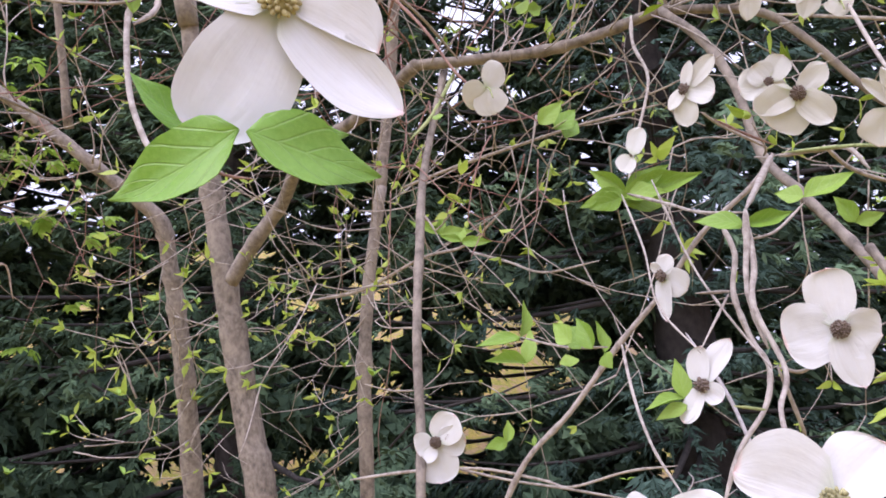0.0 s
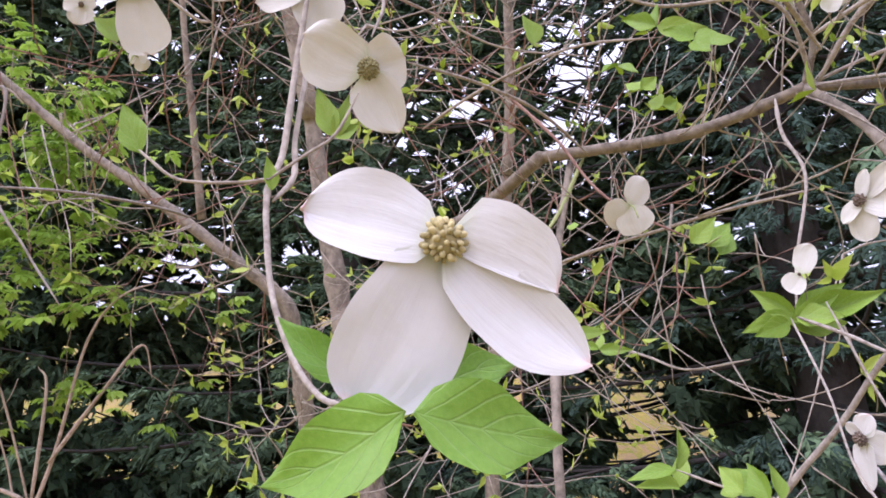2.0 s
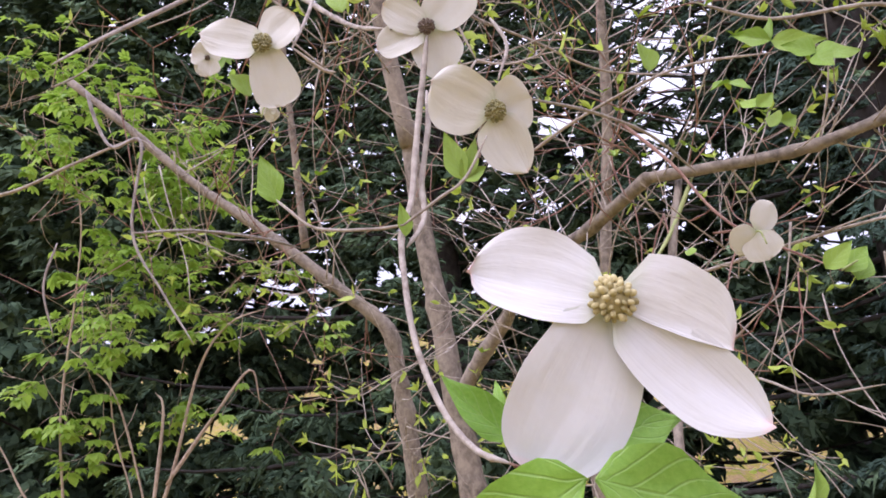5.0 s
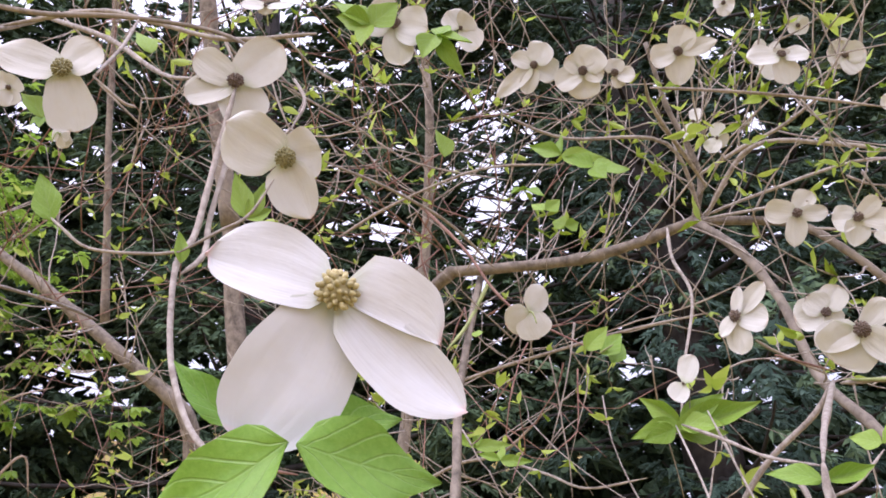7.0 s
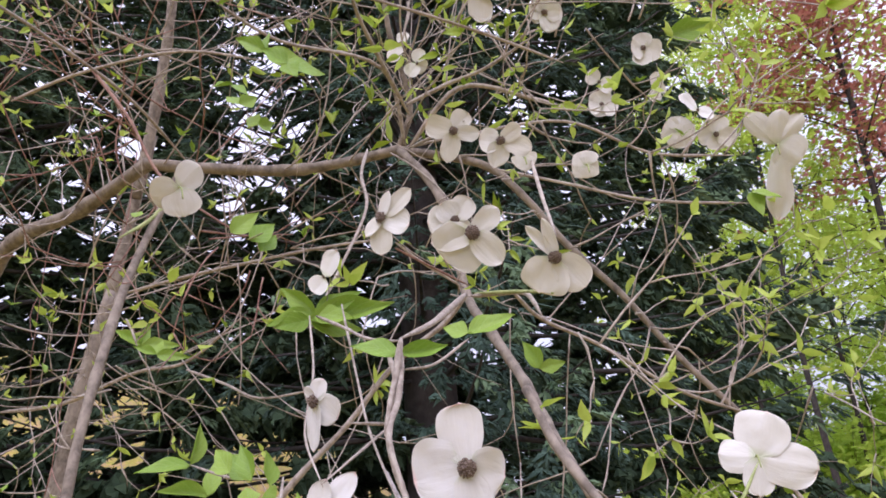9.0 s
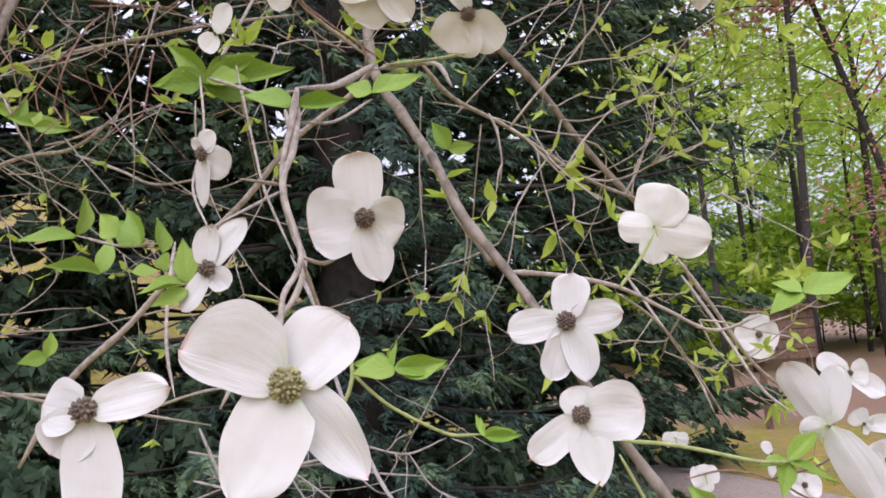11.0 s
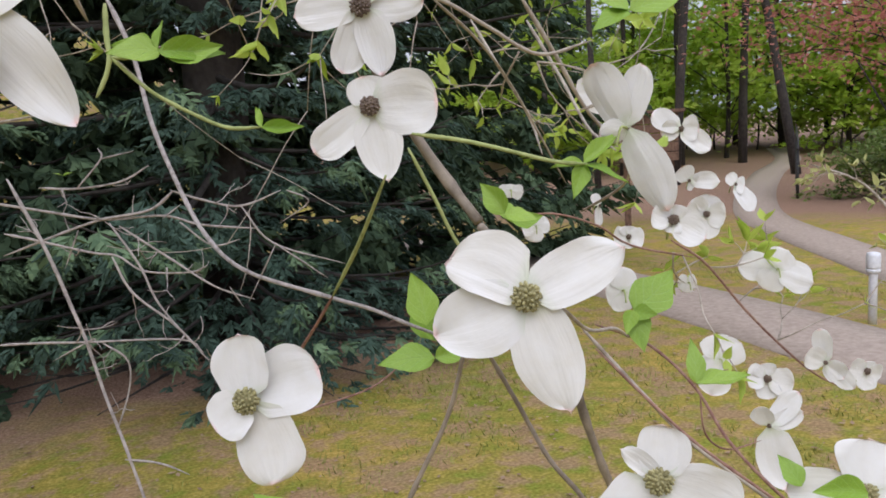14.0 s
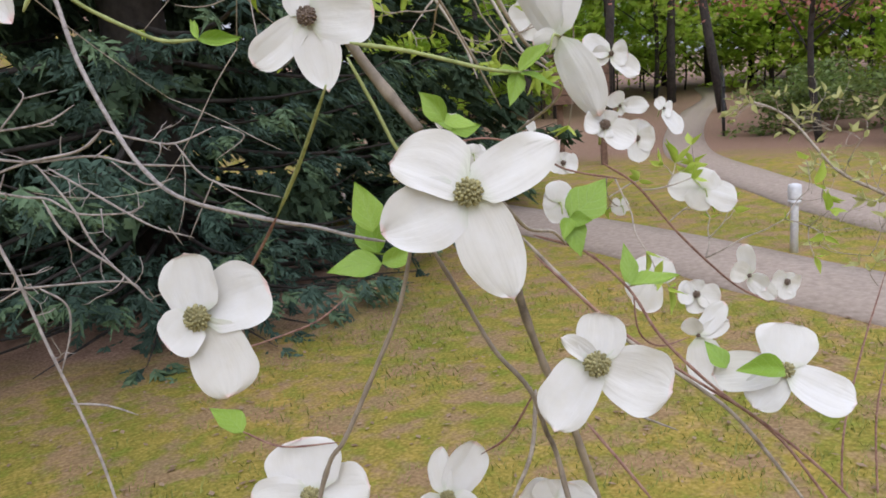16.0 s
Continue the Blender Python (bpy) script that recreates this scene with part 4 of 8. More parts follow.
flower(dogwood, (-0.0471, 0.5746, 2.2198), (0.039, -0.983, -0.181), [((0.0327, 0.0048, -0.0086), 0.0401, 0.08, 0.15), ((0.0043, 0.0196, -0.0383), 0.0291, 0.08, 0.15), ((-0.026, -0.007, 0.013), 0.0453, 0.08, 0.15)], 0.0067, mat=BRACT_CREAM)
flower(dogwood, (0.064, 0.7746, 1.9818), (-0.427, 0.74, 0.519), [((0.0216, -0.0016, 0.0255), 0.0303, 0.08, 0.03), ((-0.0252, -0.0021, -0.0145), 0.0341, 0.08, 0.03), ((0.0087, 0.0095, -0.0286), 0.0378, 0.08, 0.03)], 0.0027, mat=BRACT_CREAM)
flower(dogwood, (0.2709, 0.7505, 1.9462), (-0.617, -0.774, -0.142), [((0.0073, -0.0108, 0.0265), 0.0121, 0.05, 0.12, 0.30, 0.50, 0.60, 0.00), ((0.0288, -0.0209, 0.0260), 0.0180, 0.05, 0.12, 0.20, 0.60, 0.35, 0.04), ((0.0274, -0.0087, -0.0115), 0.0285, 0.05, 0.12, 0.10, 0.60, 0.50, -0.08), ((0.0011, 0.0139, -0.0374), 0.0244, 0.05, 0.12, 0.20, 0.60, 0.50, -0.08), ((-0.0140, 0.0143, -0.0169), 0.0148, 0.05, 0.12, 0.30, 0.50, 0.70, 0.09)], 0.0060, mat=BRACT_CREAM)
flower(dogwood, (0.3310, 0.6385, 1.8827), (-0.286, -0.883, -0.372), [((0.0220, -0.0144, 0.0198), 0.0207, 0.05, 0.12, 0.35, 0.62, 0.50, 0.00), ((-0.0224, 0.0191, -0.0213), 0.0508, 0.05, 0.12, 0.05, 0.60, 0.90, -0.02), ((0.0283, 0.0049, -0.0279), 0.0260, 0.05, 0.12, 0.30, 0.55, 0.60, 0.04), ((-0.0354, 0.0166, -0.0051), 0.0259, 0.05, 0.12, 0.10, 0.50, 0.70, 0.04)], 0.0073, mat=BRACT_CREAM)
flower(dogwood, (0.3353, 0.6966, 1.9220), (-0.286, -0.883, -0.372), [((0.0139, -0.0121, 0.0202), 0.0249, 0.05, 0.12, 0.10, 0.60, 0.60, 0.00), ((-0.0260, 0.0101, 0.0003), 0.0305, 0.05, 0.12, 0.10, 0.55, 0.70, 0.04), ((-0.0141, -0.0016, 0.0169), 0.0249, 0.05, 0.12, 0.15, 0.55, 0.70, 0.00), ((0.0081, 0.0046, -0.0142), 0.0227, 0.05, 0.12, 0.20, 0.50, 0.70, 0.00)], 0.0046, mat=BRACT_CREAM)
flower(dogwood, (0.3971, 0.6103, 1.8490), (-0.264, -0.737, -0.622), [((-0.0086, 0.0228, -0.0262), 0.0429, 0.05, 0.12, 0.00, 0.60, 0.55, -0.02), ((0.0294, 0.0068, -0.0262), 0.0306, 0.05, 0.12, 0.00, 0.60, 0.50, -0.13), ((-0.0128, -0.0113, 0.0334), 0.0111, 0.10, 0.35, 0.50, 0.45, 0.80, 0.18), ((-0.0262, -0.0020, 0.0280), 0.0101, 0.10, 0.30, 0.30, 0.55, 0.50, 0.10)], 0.0066, mat=BRACT_CREAM)
flower(dogwood, (0.3514, 0.7202, 2.0419), (-0.286, -0.883, -0.372), [((-0.0289, 0.0061, 0.0106), 0.0251, 0.05, 0.12, 0.05, 0.60, 0.45, 0.02), ((0.0162, -0.0122, 0.0162), 0.0220, 0.05, 0.12, 0.05, 0.60, 0.50, -0.22), ((0.0283, -0.0055, -0.0045), 0.0171, 0.05, 0.12, 0.20, 0.55, 0.60, 0.07), ((-0.0048, 0.0193, -0.0303), 0.0210, 0.05, 0.12, 0.40, 0.50, 0.60, 0.00)], 0.0050, mat=BRACT_CREAM)
flower(dogwood, (0.3926, 0.6890, 2.0149), (-0.286, -0.883, -0.372), [((0.0191, -0.0122, 0.0132), 0.0178, 0.05, 0.12, 0.10, 0.60, 0.40, -0.07), ((0.0325, -0.0039, -0.0120), 0.0215, 0.05, 0.12, 0.15, 0.60, 0.60, -0.11), ((-0.0049, 0.0162, -0.0248), 0.0240, 0.05, 0.12, 0.50, 0.40, 0.80, 0.00), ((-0.0219, 0.0075, 0.0038), 0.0261, 0.05, 0.12, 0.10, 0.55, 0.70, 0.00)], 0.0049, mat=BRACT_CREAM)
flower(dogwood, (1.1032, 1.1913, 2.3806), (-0.286, -0.883, -0.372), [((0.0039, -0.0186, 0.0368), 0.0410, 0.05, 0.12, 0.05, 0.60, 0.50, 0.00), ((-0.0311, 0.0185, 0.0003), 0.0379, 0.05, 0.12, 0.05, 0.60, 0.50, 0.00), ((0.0394, -0.0107, -0.0145), 0.0389, 0.05, 0.12, 0.05, 0.60, 0.50, -0.03), ((0.0046, 0.0141, -0.0282), 0.0410, 0.05, 0.12, 0.05, 0.60, 0.50, 0.00)], 0.0059, mat=BRACT_CREAM)
flower(dogwood, (0.8783, 0.8095, 2.1197), (0.652, 0.545, 0.527), [((-0.0410, 0.0026, 0.0455), 0.0299, 0.05, 0.12, 0.10, 0.65, 0.50, -0.13), ((-0.0074, -0.0287, 0.0399), 0.0305, 0.05, 0.12, 0.15, 0.55, 0.70, 0.00), ((0.0151, -0.0427, 0.0265), 0.0239, 0.05, 0.12, 0.10, 0.65, 0.40, 0.00), ((0.0256, -0.0083, -0.0282), 0.0524, 0.05, 0.12, 0.05, 0.55, 0.70, 0.00), ((0.0146, 0.0535, -0.0963), 0.0355, 0.05, 0.12, 0.60, 0.68, 0.12, 0.04)], 0.0049, mat=BRACT_CREAM)
flower(dogwood, (0.3016, 0.7813, 2.3224), (0.012, -0.891, -0.455), [((-0.0339, 0.0093, -0.0022), 0.0301, 0.05, 0.12, 0.10, 0.62, 0.40, 0.07), ((0.0132, -0.0167, 0.0262), 0.0344, 0.05, 0.12, 0.10, 0.60, 0.60, -0.06), ((0.0497, -0.0083, 0.0044), 0.0221, 0.05, 0.12, 0.60, 0.50, 0.50, 0.06), ((0.0009, 0.0249, -0.0359), 0.0361, 0.05, 0.12, 0.30, 0.30, 0.70, -0.04)], 0.0065, mat=BRACT_CREAM)
flower(dogwood, (0.4249, 0.7745, 2.2957), (0.065, -0.989, 0.136), [((-0.0452, 0.0005, -0.0021), 0.0297, 0.08, 0.15), ((0.0356, 0.001, -0.0009), 0.0231, 0.08, 0.15), ((0.0049, 0.0175, -0.0341), 0.0347, 0.08, 0.15), ((0.0022, -0.0038, 0.0075), 0.0198, 0.08, 0.15)], 0.0057, mat=BRACT_CREAM)
flower(dogwood, (0.1833, 0.8103, 2.3293), (0.012, -0.891, -0.455), [((-0.0360, 0.0127, -0.0104), 0.0322, 0.05, 0.12, 0.10, 0.60, 0.60, 0.00), ((-0.0187, -0.0082, 0.0190), 0.0255, 0.05, 0.12, 0.10, 0.60, 0.60, 0.00), ((0.0206, -0.0149, 0.0237), 0.0430, 0.05, 0.12, 0.10, 0.55, 0.70, 0.00), ((0.0022, 0.0207, -0.0302), 0.0409, 0.05, 0.12, 0.20, 0.55, 0.70, -0.03), ((0.0282, 0.0009, -0.0037), 0.0274, 0.05, 0.12, 0.10, 0.60, 0.60, 0.05)], 0.0067, mat=BRACT_CREAM)
flower(dogwood, (0.2250, 0.8136, 2.3234), (0.012, -0.891, -0.455), [((0.0267, 0.0020, -0.0062), 0.0229, 0.05, 0.12, 0.10, 0.60, 0.50, 0.00), ((0.0082, 0.0103, -0.0165), 0.0195, 0.05, 0.12, 0.20, 0.60, 0.50, 0.00), ((-0.0055, -0.0086, 0.0169), 0.0223, 0.05, 0.12, 0.10, 0.60, 0.60, 0.00), ((0.0094, -0.0090, 0.0144), 0.0170, 0.05, 0.12, 0.20, 0.60, 0.60, 0.00)], 0.0052, mat=BRACT_CREAM)
flower(dogwood, (0.1239, 0.8290, 2.3631), (0.012, -0.891, -0.455), [((-0.0536, 0.0264, -0.0291), 0.0229, 0.05, 0.12, 0.30, 0.45, 0.70, 0.07), ((-0.0294, -0.0044, 0.0136), 0.0239, 0.05, 0.12, 0.20, 0.50, 0.60, 0.12), ((0.0196, -0.0145, 0.0239), 0.0359, 0.05, 0.12, 0.10, 0.60, 0.60, -0.08), ((0.0285, 0.0105, -0.0169), 0.0341, 0.05, 0.12, 0.10, 0.60, 0.60, -0.22), ((-0.0149, 0.0229, -0.0306), 0.0240, 0.05, 0.12, 0.20, 0.50, 0.60, 0.00)], 0.0054, mat=BRACT_CREAM)
flower(dogwood, (0.5241, 0.8817, 2.4325), (0.012, -0.891, -0.455), [((-0.0157, -0.0009, 0.0012), 0.0230, 0.08, 0.15), ((0.0015, -0.0071, 0.014), 0.0230, 0.08, 0.15), ((0.0165, 0.0009, -0.0013), 0.0230, 0.08, 0.15), ((-0.0013, 0.0064, -0.0125), 0.0230, 0.08, 0.15)], 0.0033, mat=BRACT_CREAM)
flower(dogwood, (0.59, 0.905, 2.3888), (0.012, -0.891, -0.455), [((-0.0284, -0.0034, 0.006), 0.0346, 0.08, 0.15), ((-0.0119, -0.0109, 0.0209), 0.0288, 0.08, 0.15), ((0.0292, -0.0003, 0.0014), 0.0346, 0.08, 0.15), ((0.0165, 0.0126, -0.0243), 0.0346, 0.08, 0.15)], 0.0050, mat=BRACT_CREAM)
flower(dogwood, (1.0068, 1.241, 2.625), (-0.286, -0.883, -0.372), [((-0.0241, 0.0094, -0.0039), 0.0441, 0.08, 0.15), ((-0.0048, -0.0119, 0.032), 0.0412, 0.08, 0.15), ((0.0392, -0.0079, -0.0114), 0.0471, 0.08, 0.15), ((-0.0023, 0.0159, -0.0361), 0.0412, 0.08, 0.15)], 0.0063, mat=BRACT_CREAM)
flower(dogwood, (-0.0329, 0.9695, 1.6072), (-0.089, -0.988, -0.124), [((0.0277, -0.0072, 0.0301), 0.0406, 0.08, 0.15), ((0.0372, 0, -0.0002), 0.0373, 0.08, 0.15), ((-0.0243, 0.0025, -0.0106), 0.0373, 0.08, 0.15), ((0.0012, 0.0119, -0.05), 0.0470, 0.08, 0.15)], 0.0077)
flower(dogwood, (0.1819, 0.6362, 1.7296), (-0.791, -0.591, -0.16), [((0.0065, -0.0068, 0.0159), 0.0153, 0.05, 0.12, 0.15, 0.55, 0.60, 0.00), ((-0.0071, 0.0026, 0.0116), 0.0092, 0.05, 0.12, 0.10, 0.60, 0.60, 0.06), ((0.0175, -0.0061, -0.0155), 0.0246, 0.05, 0.12, 0.15, 0.55, 0.60, -0.04), ((0.0014, 0.0102, -0.0379), 0.0185, 0.05, 0.12, 0.50, 0.40, 0.80, 0.00)], 0.0052)
flower(dogwood, (0.2729, 0.5404, 1.6623), (-0.363, -0.902, -0.235), [((-0.0033, -0.0047, 0.0431), 0.0320, 0.05, 0.12, 0.00, 0.68, 0.45, -0.07), ((-0.0336, 0.0153, -0.0055), 0.0448, 0.05, 0.12, 0.05, 0.60, 0.60, 0.05), ((0.0250, -0.0064, -0.0070), 0.0357, 0.05, 0.12, 0.15, 0.52, 0.60, 0.02), ((0.0116, 0.0062, -0.0422), 0.0254, 0.05, 0.12, 0.45, 0.52, 0.55, 0.06)], 0.0069)
flower(dogwood, (0.1744, 0.5546, 1.6338), (-0.447, -0.894, 0.032), [((0.0039, -0.0013, 0.0274), 0.0151, 0.05, 0.12, 0.25, 0.55, 0.70, -0.32), ((0.0234, -0.0066, 0.0298), 0.0161, 0.05, 0.12, 0.50, 0.58, 0.40, -0.12), ((0.0112, -0.0016, -0.0129), 0.0148, 0.05, 0.12, 0.10, 0.55, 0.60, -0.04), ((-0.0152, 0.0074, -0.0250), 0.0135, 0.05, 0.12, 0.20, 0.60, 0.50, -0.05)], 0.0054)
flower(dogwood, (0.1943, 0.4286, 1.5622), (-0.444, -0.892, 0.082), [((-0.0445, 0.0180, 0.0203), 0.0398, 0.05, 0.12, 0.03, 0.52, 0.60, 0.39), ((0.0299, -0.0064, 0.0283), 0.0356, 0.05, 0.12, 0.03, 0.58, 0.60, -0.15), ((-0.0258, 0.0094, -0.0517), 0.0409, 0.05, 0.12, 0.35, 0.42, 0.80, -0.08), ((0.0329, -0.0095, -0.0452), 0.0251, 0.05, 0.12, 0.50, 0.42, 0.65, -0.06)], 0.0088, headmat=HEAD_GREEN)
flower(dogwood, (0.1075, 0.4709, 1.5581), (-0.141, -0.952, 0.271), [((0.0385, -0.0187, 0.0068), 0.0196, 0.08, 0.15), ((0.0045, -0.0029, -0.0556), 0.0266, 0.08, 0.15), ((-0.0172, 0.0085, 0.0041), 0.0260, 0.08, 0.15), ((-0.014, 0.0066, -0.0186), 0.0260, 0.08, 0.15)], 0.0060)
flower(dogwood, (0.0945, 0.4763, 1.4771), (-0.141, -0.952, 0.271), [((0.0222, -0.0108, 0.0036), 0.0433, 0.08, 0.15), ((0.0124, -0.0063, -0.0182), 0.0347, 0.08, 0.15), ((-0.0124, 0.0063, 0.0182), 0.0347, 0.08, 0.15)], 0.0060)
flower(dogwood, (0.3983, 0.5082, 1.5853), (-0.447, -0.894, 0.032), [((0.0077, -0.0026, 0.0316), 0.0241, 0.05, 0.12, 0.00, 0.68, 0.55, 0.03), ((0.0343, -0.0164, 0.0023), 0.0219, 0.05, 0.12, 0.15, 0.58, 0.60, -0.07), ((-0.0340, 0.0207, -0.0045), 0.0220, 0.05, 0.12, 0.05, 0.62, 0.50, 0.07), ((-0.0115, 0.0089, -0.0380), 0.0213, 0.05, 0.12, 0.15, 0.60, 0.60, -0.10), ((0.0097, -0.0024, -0.0407), 0.0220, 0.05, 0.12, 0.45, 0.50, 0.60, -0.27)], 0.0066)
flower(dogwood, (0.3904, 0.4894, 1.5253), (-0.524, -0.837, 0.156), [((0.0344, -0.0187, 0.0004), 0.0359, 0.05, 0.12, 0.03, 0.58, 0.75, -0.02), ((0.0051, -0.0064, -0.0439), 0.0259, 0.05, 0.12, 0.60, 0.45, 0.60, 0.03), ((-0.0293, 0.0170, -0.0251), 0.0212, 0.05, 0.12, 0.10, 0.64, 0.45, 0.00), ((-0.0020, 0.0046, 0.0173), 0.0232, 0.05, 0.12, 0.20, 0.50, 0.80, 0.09)], 0.0061)
flower(dogwood, (0.5684, 0.6183, 1.6669), (0.447, 0.894, -0.032), [((0.0119, -0.0122, 0.0374), 0.0451, 0.05, 0.12, 0.03, 0.60, 0.70, 0.04), ((-0.0274, 0.0147, 0.0060), 0.0286, 0.05, 0.12, 0.05, 0.60, 0.60, 0.03), ((0.0403, -0.0269, -0.0166), 0.0373, 0.05, 0.12, 0.05, 0.60, 0.60, 0.00), ((-0.0030, 0.0020, -0.0336), 0.0267, 0.05, 0.12, 0.10, 0.55, 0.60, 0.04)], 0.0025, mat=BRACT_CREAM)
flower(dogwood, (0.4098, 0.3744, 1.4258), (-0.524, -0.837, 0.156), [((-0.0288, 0.0261, 0.0169), 0.0323, 0.06, 0.16, 0.10, 0.48, 0.85, 0.44), ((-0.0387, 0.0238, -0.0163), 0.0346, 0.00, 0.08, 0.30, 0.46, 0.60, -0.08), ((0.0421, -0.0234, 0.0211), 0.0270, 0.03, 0.10, 0.35, 0.50, 0.70, -0.01), ((0.0104, -0.0173, -0.0558), 0.0312, 0.00, 0.10, 0.30, 0.46, 0.60, 0.01)], 0.0075, headmat=HEAD_GREEN)
flower(dogwood, (0.3232, 0.5626, 1.3442), (-0.555, -0.809, 0.194), [((0.0018, 0.0122, 0.0416), 0.0370, 0.05, 0.12, 0.05, 0.55, 0.75, 0.00), ((0.0449, -0.0131, 0.0143), 0.0436, 0.10, 0.20, 0.05, 0.62, 0.60, 0.00), ((-0.0198, 0.0070, -0.0175), 0.0325, 0.05, 0.12, 0.05, 0.55, 0.70, 0.05), ((0.0069, -0.0142, -0.0546), 0.0408, 0.05, 0.12, 0.10, 0.62, 0.50, -0.31)], 0.0090, headmat=HEAD_GREEN)
flower(dogwood, (0.4787, 0.3574, 1.3182), (-0.715, -0.664, 0.219), [((0.0258, -0.0309, -0.0150), 0.0370, 0.05, 0.12, 0.03, 0.62, 0.40, -0.03), ((-0.0232, 0.0122, -0.0372), 0.0300, 0.05, 0.12, 0.05, 0.58, 0.85, 0.29), ((0.0100, 0.0054, 0.0269), 0.0264, 0.10, 0.20, 0.00, 0.60, 0.55, 0.05), ((-0.0082, 0.0186, 0.0141), 0.0117, 0.10, 0.25, 0.25, 0.50, 0.60, 0.22)], 0.0077, headmat=HEAD_GREEN)
flower(dogwood, (0.6274, 0.3295, 1.2777), (-0.521, -0.757, 0.394), [((0.0121, 0.0071, 0.0285), 0.0402, 0.05, 0.12, 0.00, 0.66, 0.35, -0.04), ((0.0239, -0.0346, -0.0220), 0.0287, 0.05, 0.12, 0.03, 0.66, 0.45, 0.05), ((-0.0312, 0.0343, -0.0033), 0.0259, 0.05, 0.12, 0.10, 0.66, 0.40, 0.03), ((-0.0208, 0.0104, -0.0228), 0.0256, 0.05, 0.12, 0.10, 0.60, 0.60, 0.00)], 0.0052, headmat=HEAD_GREEN)
flower(dogwood, (0.5461, 0.4402, 1.5043), (0.962, 0.274, -0.016), [((-0.0127, 0.0184, 0.0408), 0.0280, 0.05, 0.12, 0.10, 0.62, 0.40, 0.03), ((0.0033, -0.0097, 0.0385), 0.0189, 0.05, 0.12, 0.15, 0.60, 0.50, -0.08), ((0.0088, -0.0219, -0.0526), 0.0271, 0.05, 0.12, 0.35, 0.55, 0.45, 0.00), ((-0.0094, 0.0151, -0.0036), 0.0143, 0.05, 0.12, 0.20, 0.50, 0.60, 0.00)], 0.0028)
flower(dogwood, (0.5623, 0.4191, 1.4454), (-0.524, -0.837, 0.156), [((-0.0106, 0.0077, 0.0058), 0.0185, 0.08, 0.15), ((0.0014, 0.0009, 0.0094), 0.0164, 0.08, 0.15), ((0.015, -0.0118, -0.0129), 0.0205, 0.08, 0.15), ((-0.0041, 0.0011, -0.0078), 0.0148, 0.08, 0.15)], 0.0035)
flower(dogwood, (1.0468, 0.7932, 1.3842), (-0.524, -0.837, 0.156), [((-0.019, 0.0148, 0.0156), 0.0327, 0.08, 0.15), ((0.0078, 0.0001, 0.0267), 0.0327, 0.08, 0.15), ((0.0221, -0.0145, -0.0034), 0.0345, 0.08, 0.15), ((-0.003, -0.0046, -0.0349), 0.0327, 0.08, 0.15)], 0.0047)
flower(dogwood, (1.111, 0.7443, 1.1458), (-0.524, -0.837, 0.156), [((-0.0242, 0.0166, 0.0076), 0.0336, 0.08, 0.15), ((-0.0024, 0.0055, 0.0211), 0.0318, 0.08, 0.15), ((0.0302, -0.0206, -0.0089), 0.0374, 0.08, 0.15), ((-0.0007, -0.0049, -0.0288), 0.0336, 0.08, 0.15)], 0.0056)
flower(dogwood, (1.1787, 0.6409, 1.1663), (-0.524, -0.837, 0.156), [((-0.0199, 0.0136, 0.0062), 0.0284, 0.08, 0.15), ((-0.0008, 0.0028, 0.0123), 0.0248, 0.08, 0.15), ((0.0144, -0.0105, -0.008), 0.0284, 0.08, 0.15), ((-0.0063, -0.0008, -0.0254), 0.0266, 0.08, 0.15)], 0.0046)
flower(dogwood, (0.9521, 0.8478, 1.3592), (-0.524, -0.837, 0.156), [((-0.0178, 0.0114, 0.0015), 0.0272, 0.08, 0.15), ((0.0022, 0.0015, 0.0154), 0.0272, 0.08, 0.15), ((0.0174, -0.0116, -0.0038), 0.0272, 0.08, 0.15), ((-0.0017, -0.002, -0.0163), 0.0236, 0.08, 0.15)], 0.0039)
leaf(dogwood, (-0.0753, 0.278, 1.7428), (-0.1334, 0.288, 1.7238), 0.0335, (0.08, -0.97, 0.21), True)
leaf(dogwood, (-0.0722, 0.2786, 1.7421), (-0.0199, 0.3104, 1.7313), 0.0335, (0.25, -0.95, 0.19), True)
leaf(dogwood, (-0.106, 0.3207, 1.7621), (-0.1304, 0.308, 1.7894), 0.0187, (0.54, -0.83, 0.15), True)
leaf(dogwood, (-0.1116, 0.3245, 1.7643), (-0.1175, 0.336, 1.7902), 0.0113, (-0.42, -0.91, 0.01), True)
leaf(dogwood, (-0.0808, 0.3279, 1.7508), (-0.0397, 0.3488, 1.7668), 0.0312, (0.33, -0.93, 0.18), True)
branch(dogwood, [(-2.072, 2.076, 3.478), (-1.815, 2.148, 3.228), (-1.59, 2.216, 2.998), (-1.392, 2.269, 2.831), (-1.228, 2.316, 2.684), (-1.063, 2.367, 2.527), (-0.962, 2.402, 2.433), (-0.921, 2.431, 2.364), (-0.917, 2.477, 2.228), (-0.912, 2.524, 2.081), (-0.915, 2.599, 1.821), (-0.929, 2.701, 1.446), (-0.958, 2.894, 0.692), (-0.961, 2.911, 0.414), (-0.963, 2.928, 0.136), (-0.966, 2.946, -0.15)], 0.0128, 0.0425)
branch(dogwood, [(-0.652, 1.912, 2.871), (-0.638, 1.946, 2.573), (-0.614, 1.971, 2.314), (-0.594, 1.987, 2.093), (-0.57, 2.008, 1.85), (-0.544, 2.021, 1.644), (-0.523, 2.025, 1.473), (-0.52, 2.119, 0.924), (-0.52, 2.134, 0.57), (-0.519, 2.149, 0.215), (-0.519, 2.164, -0.15)], 0.0256, 0.0509)
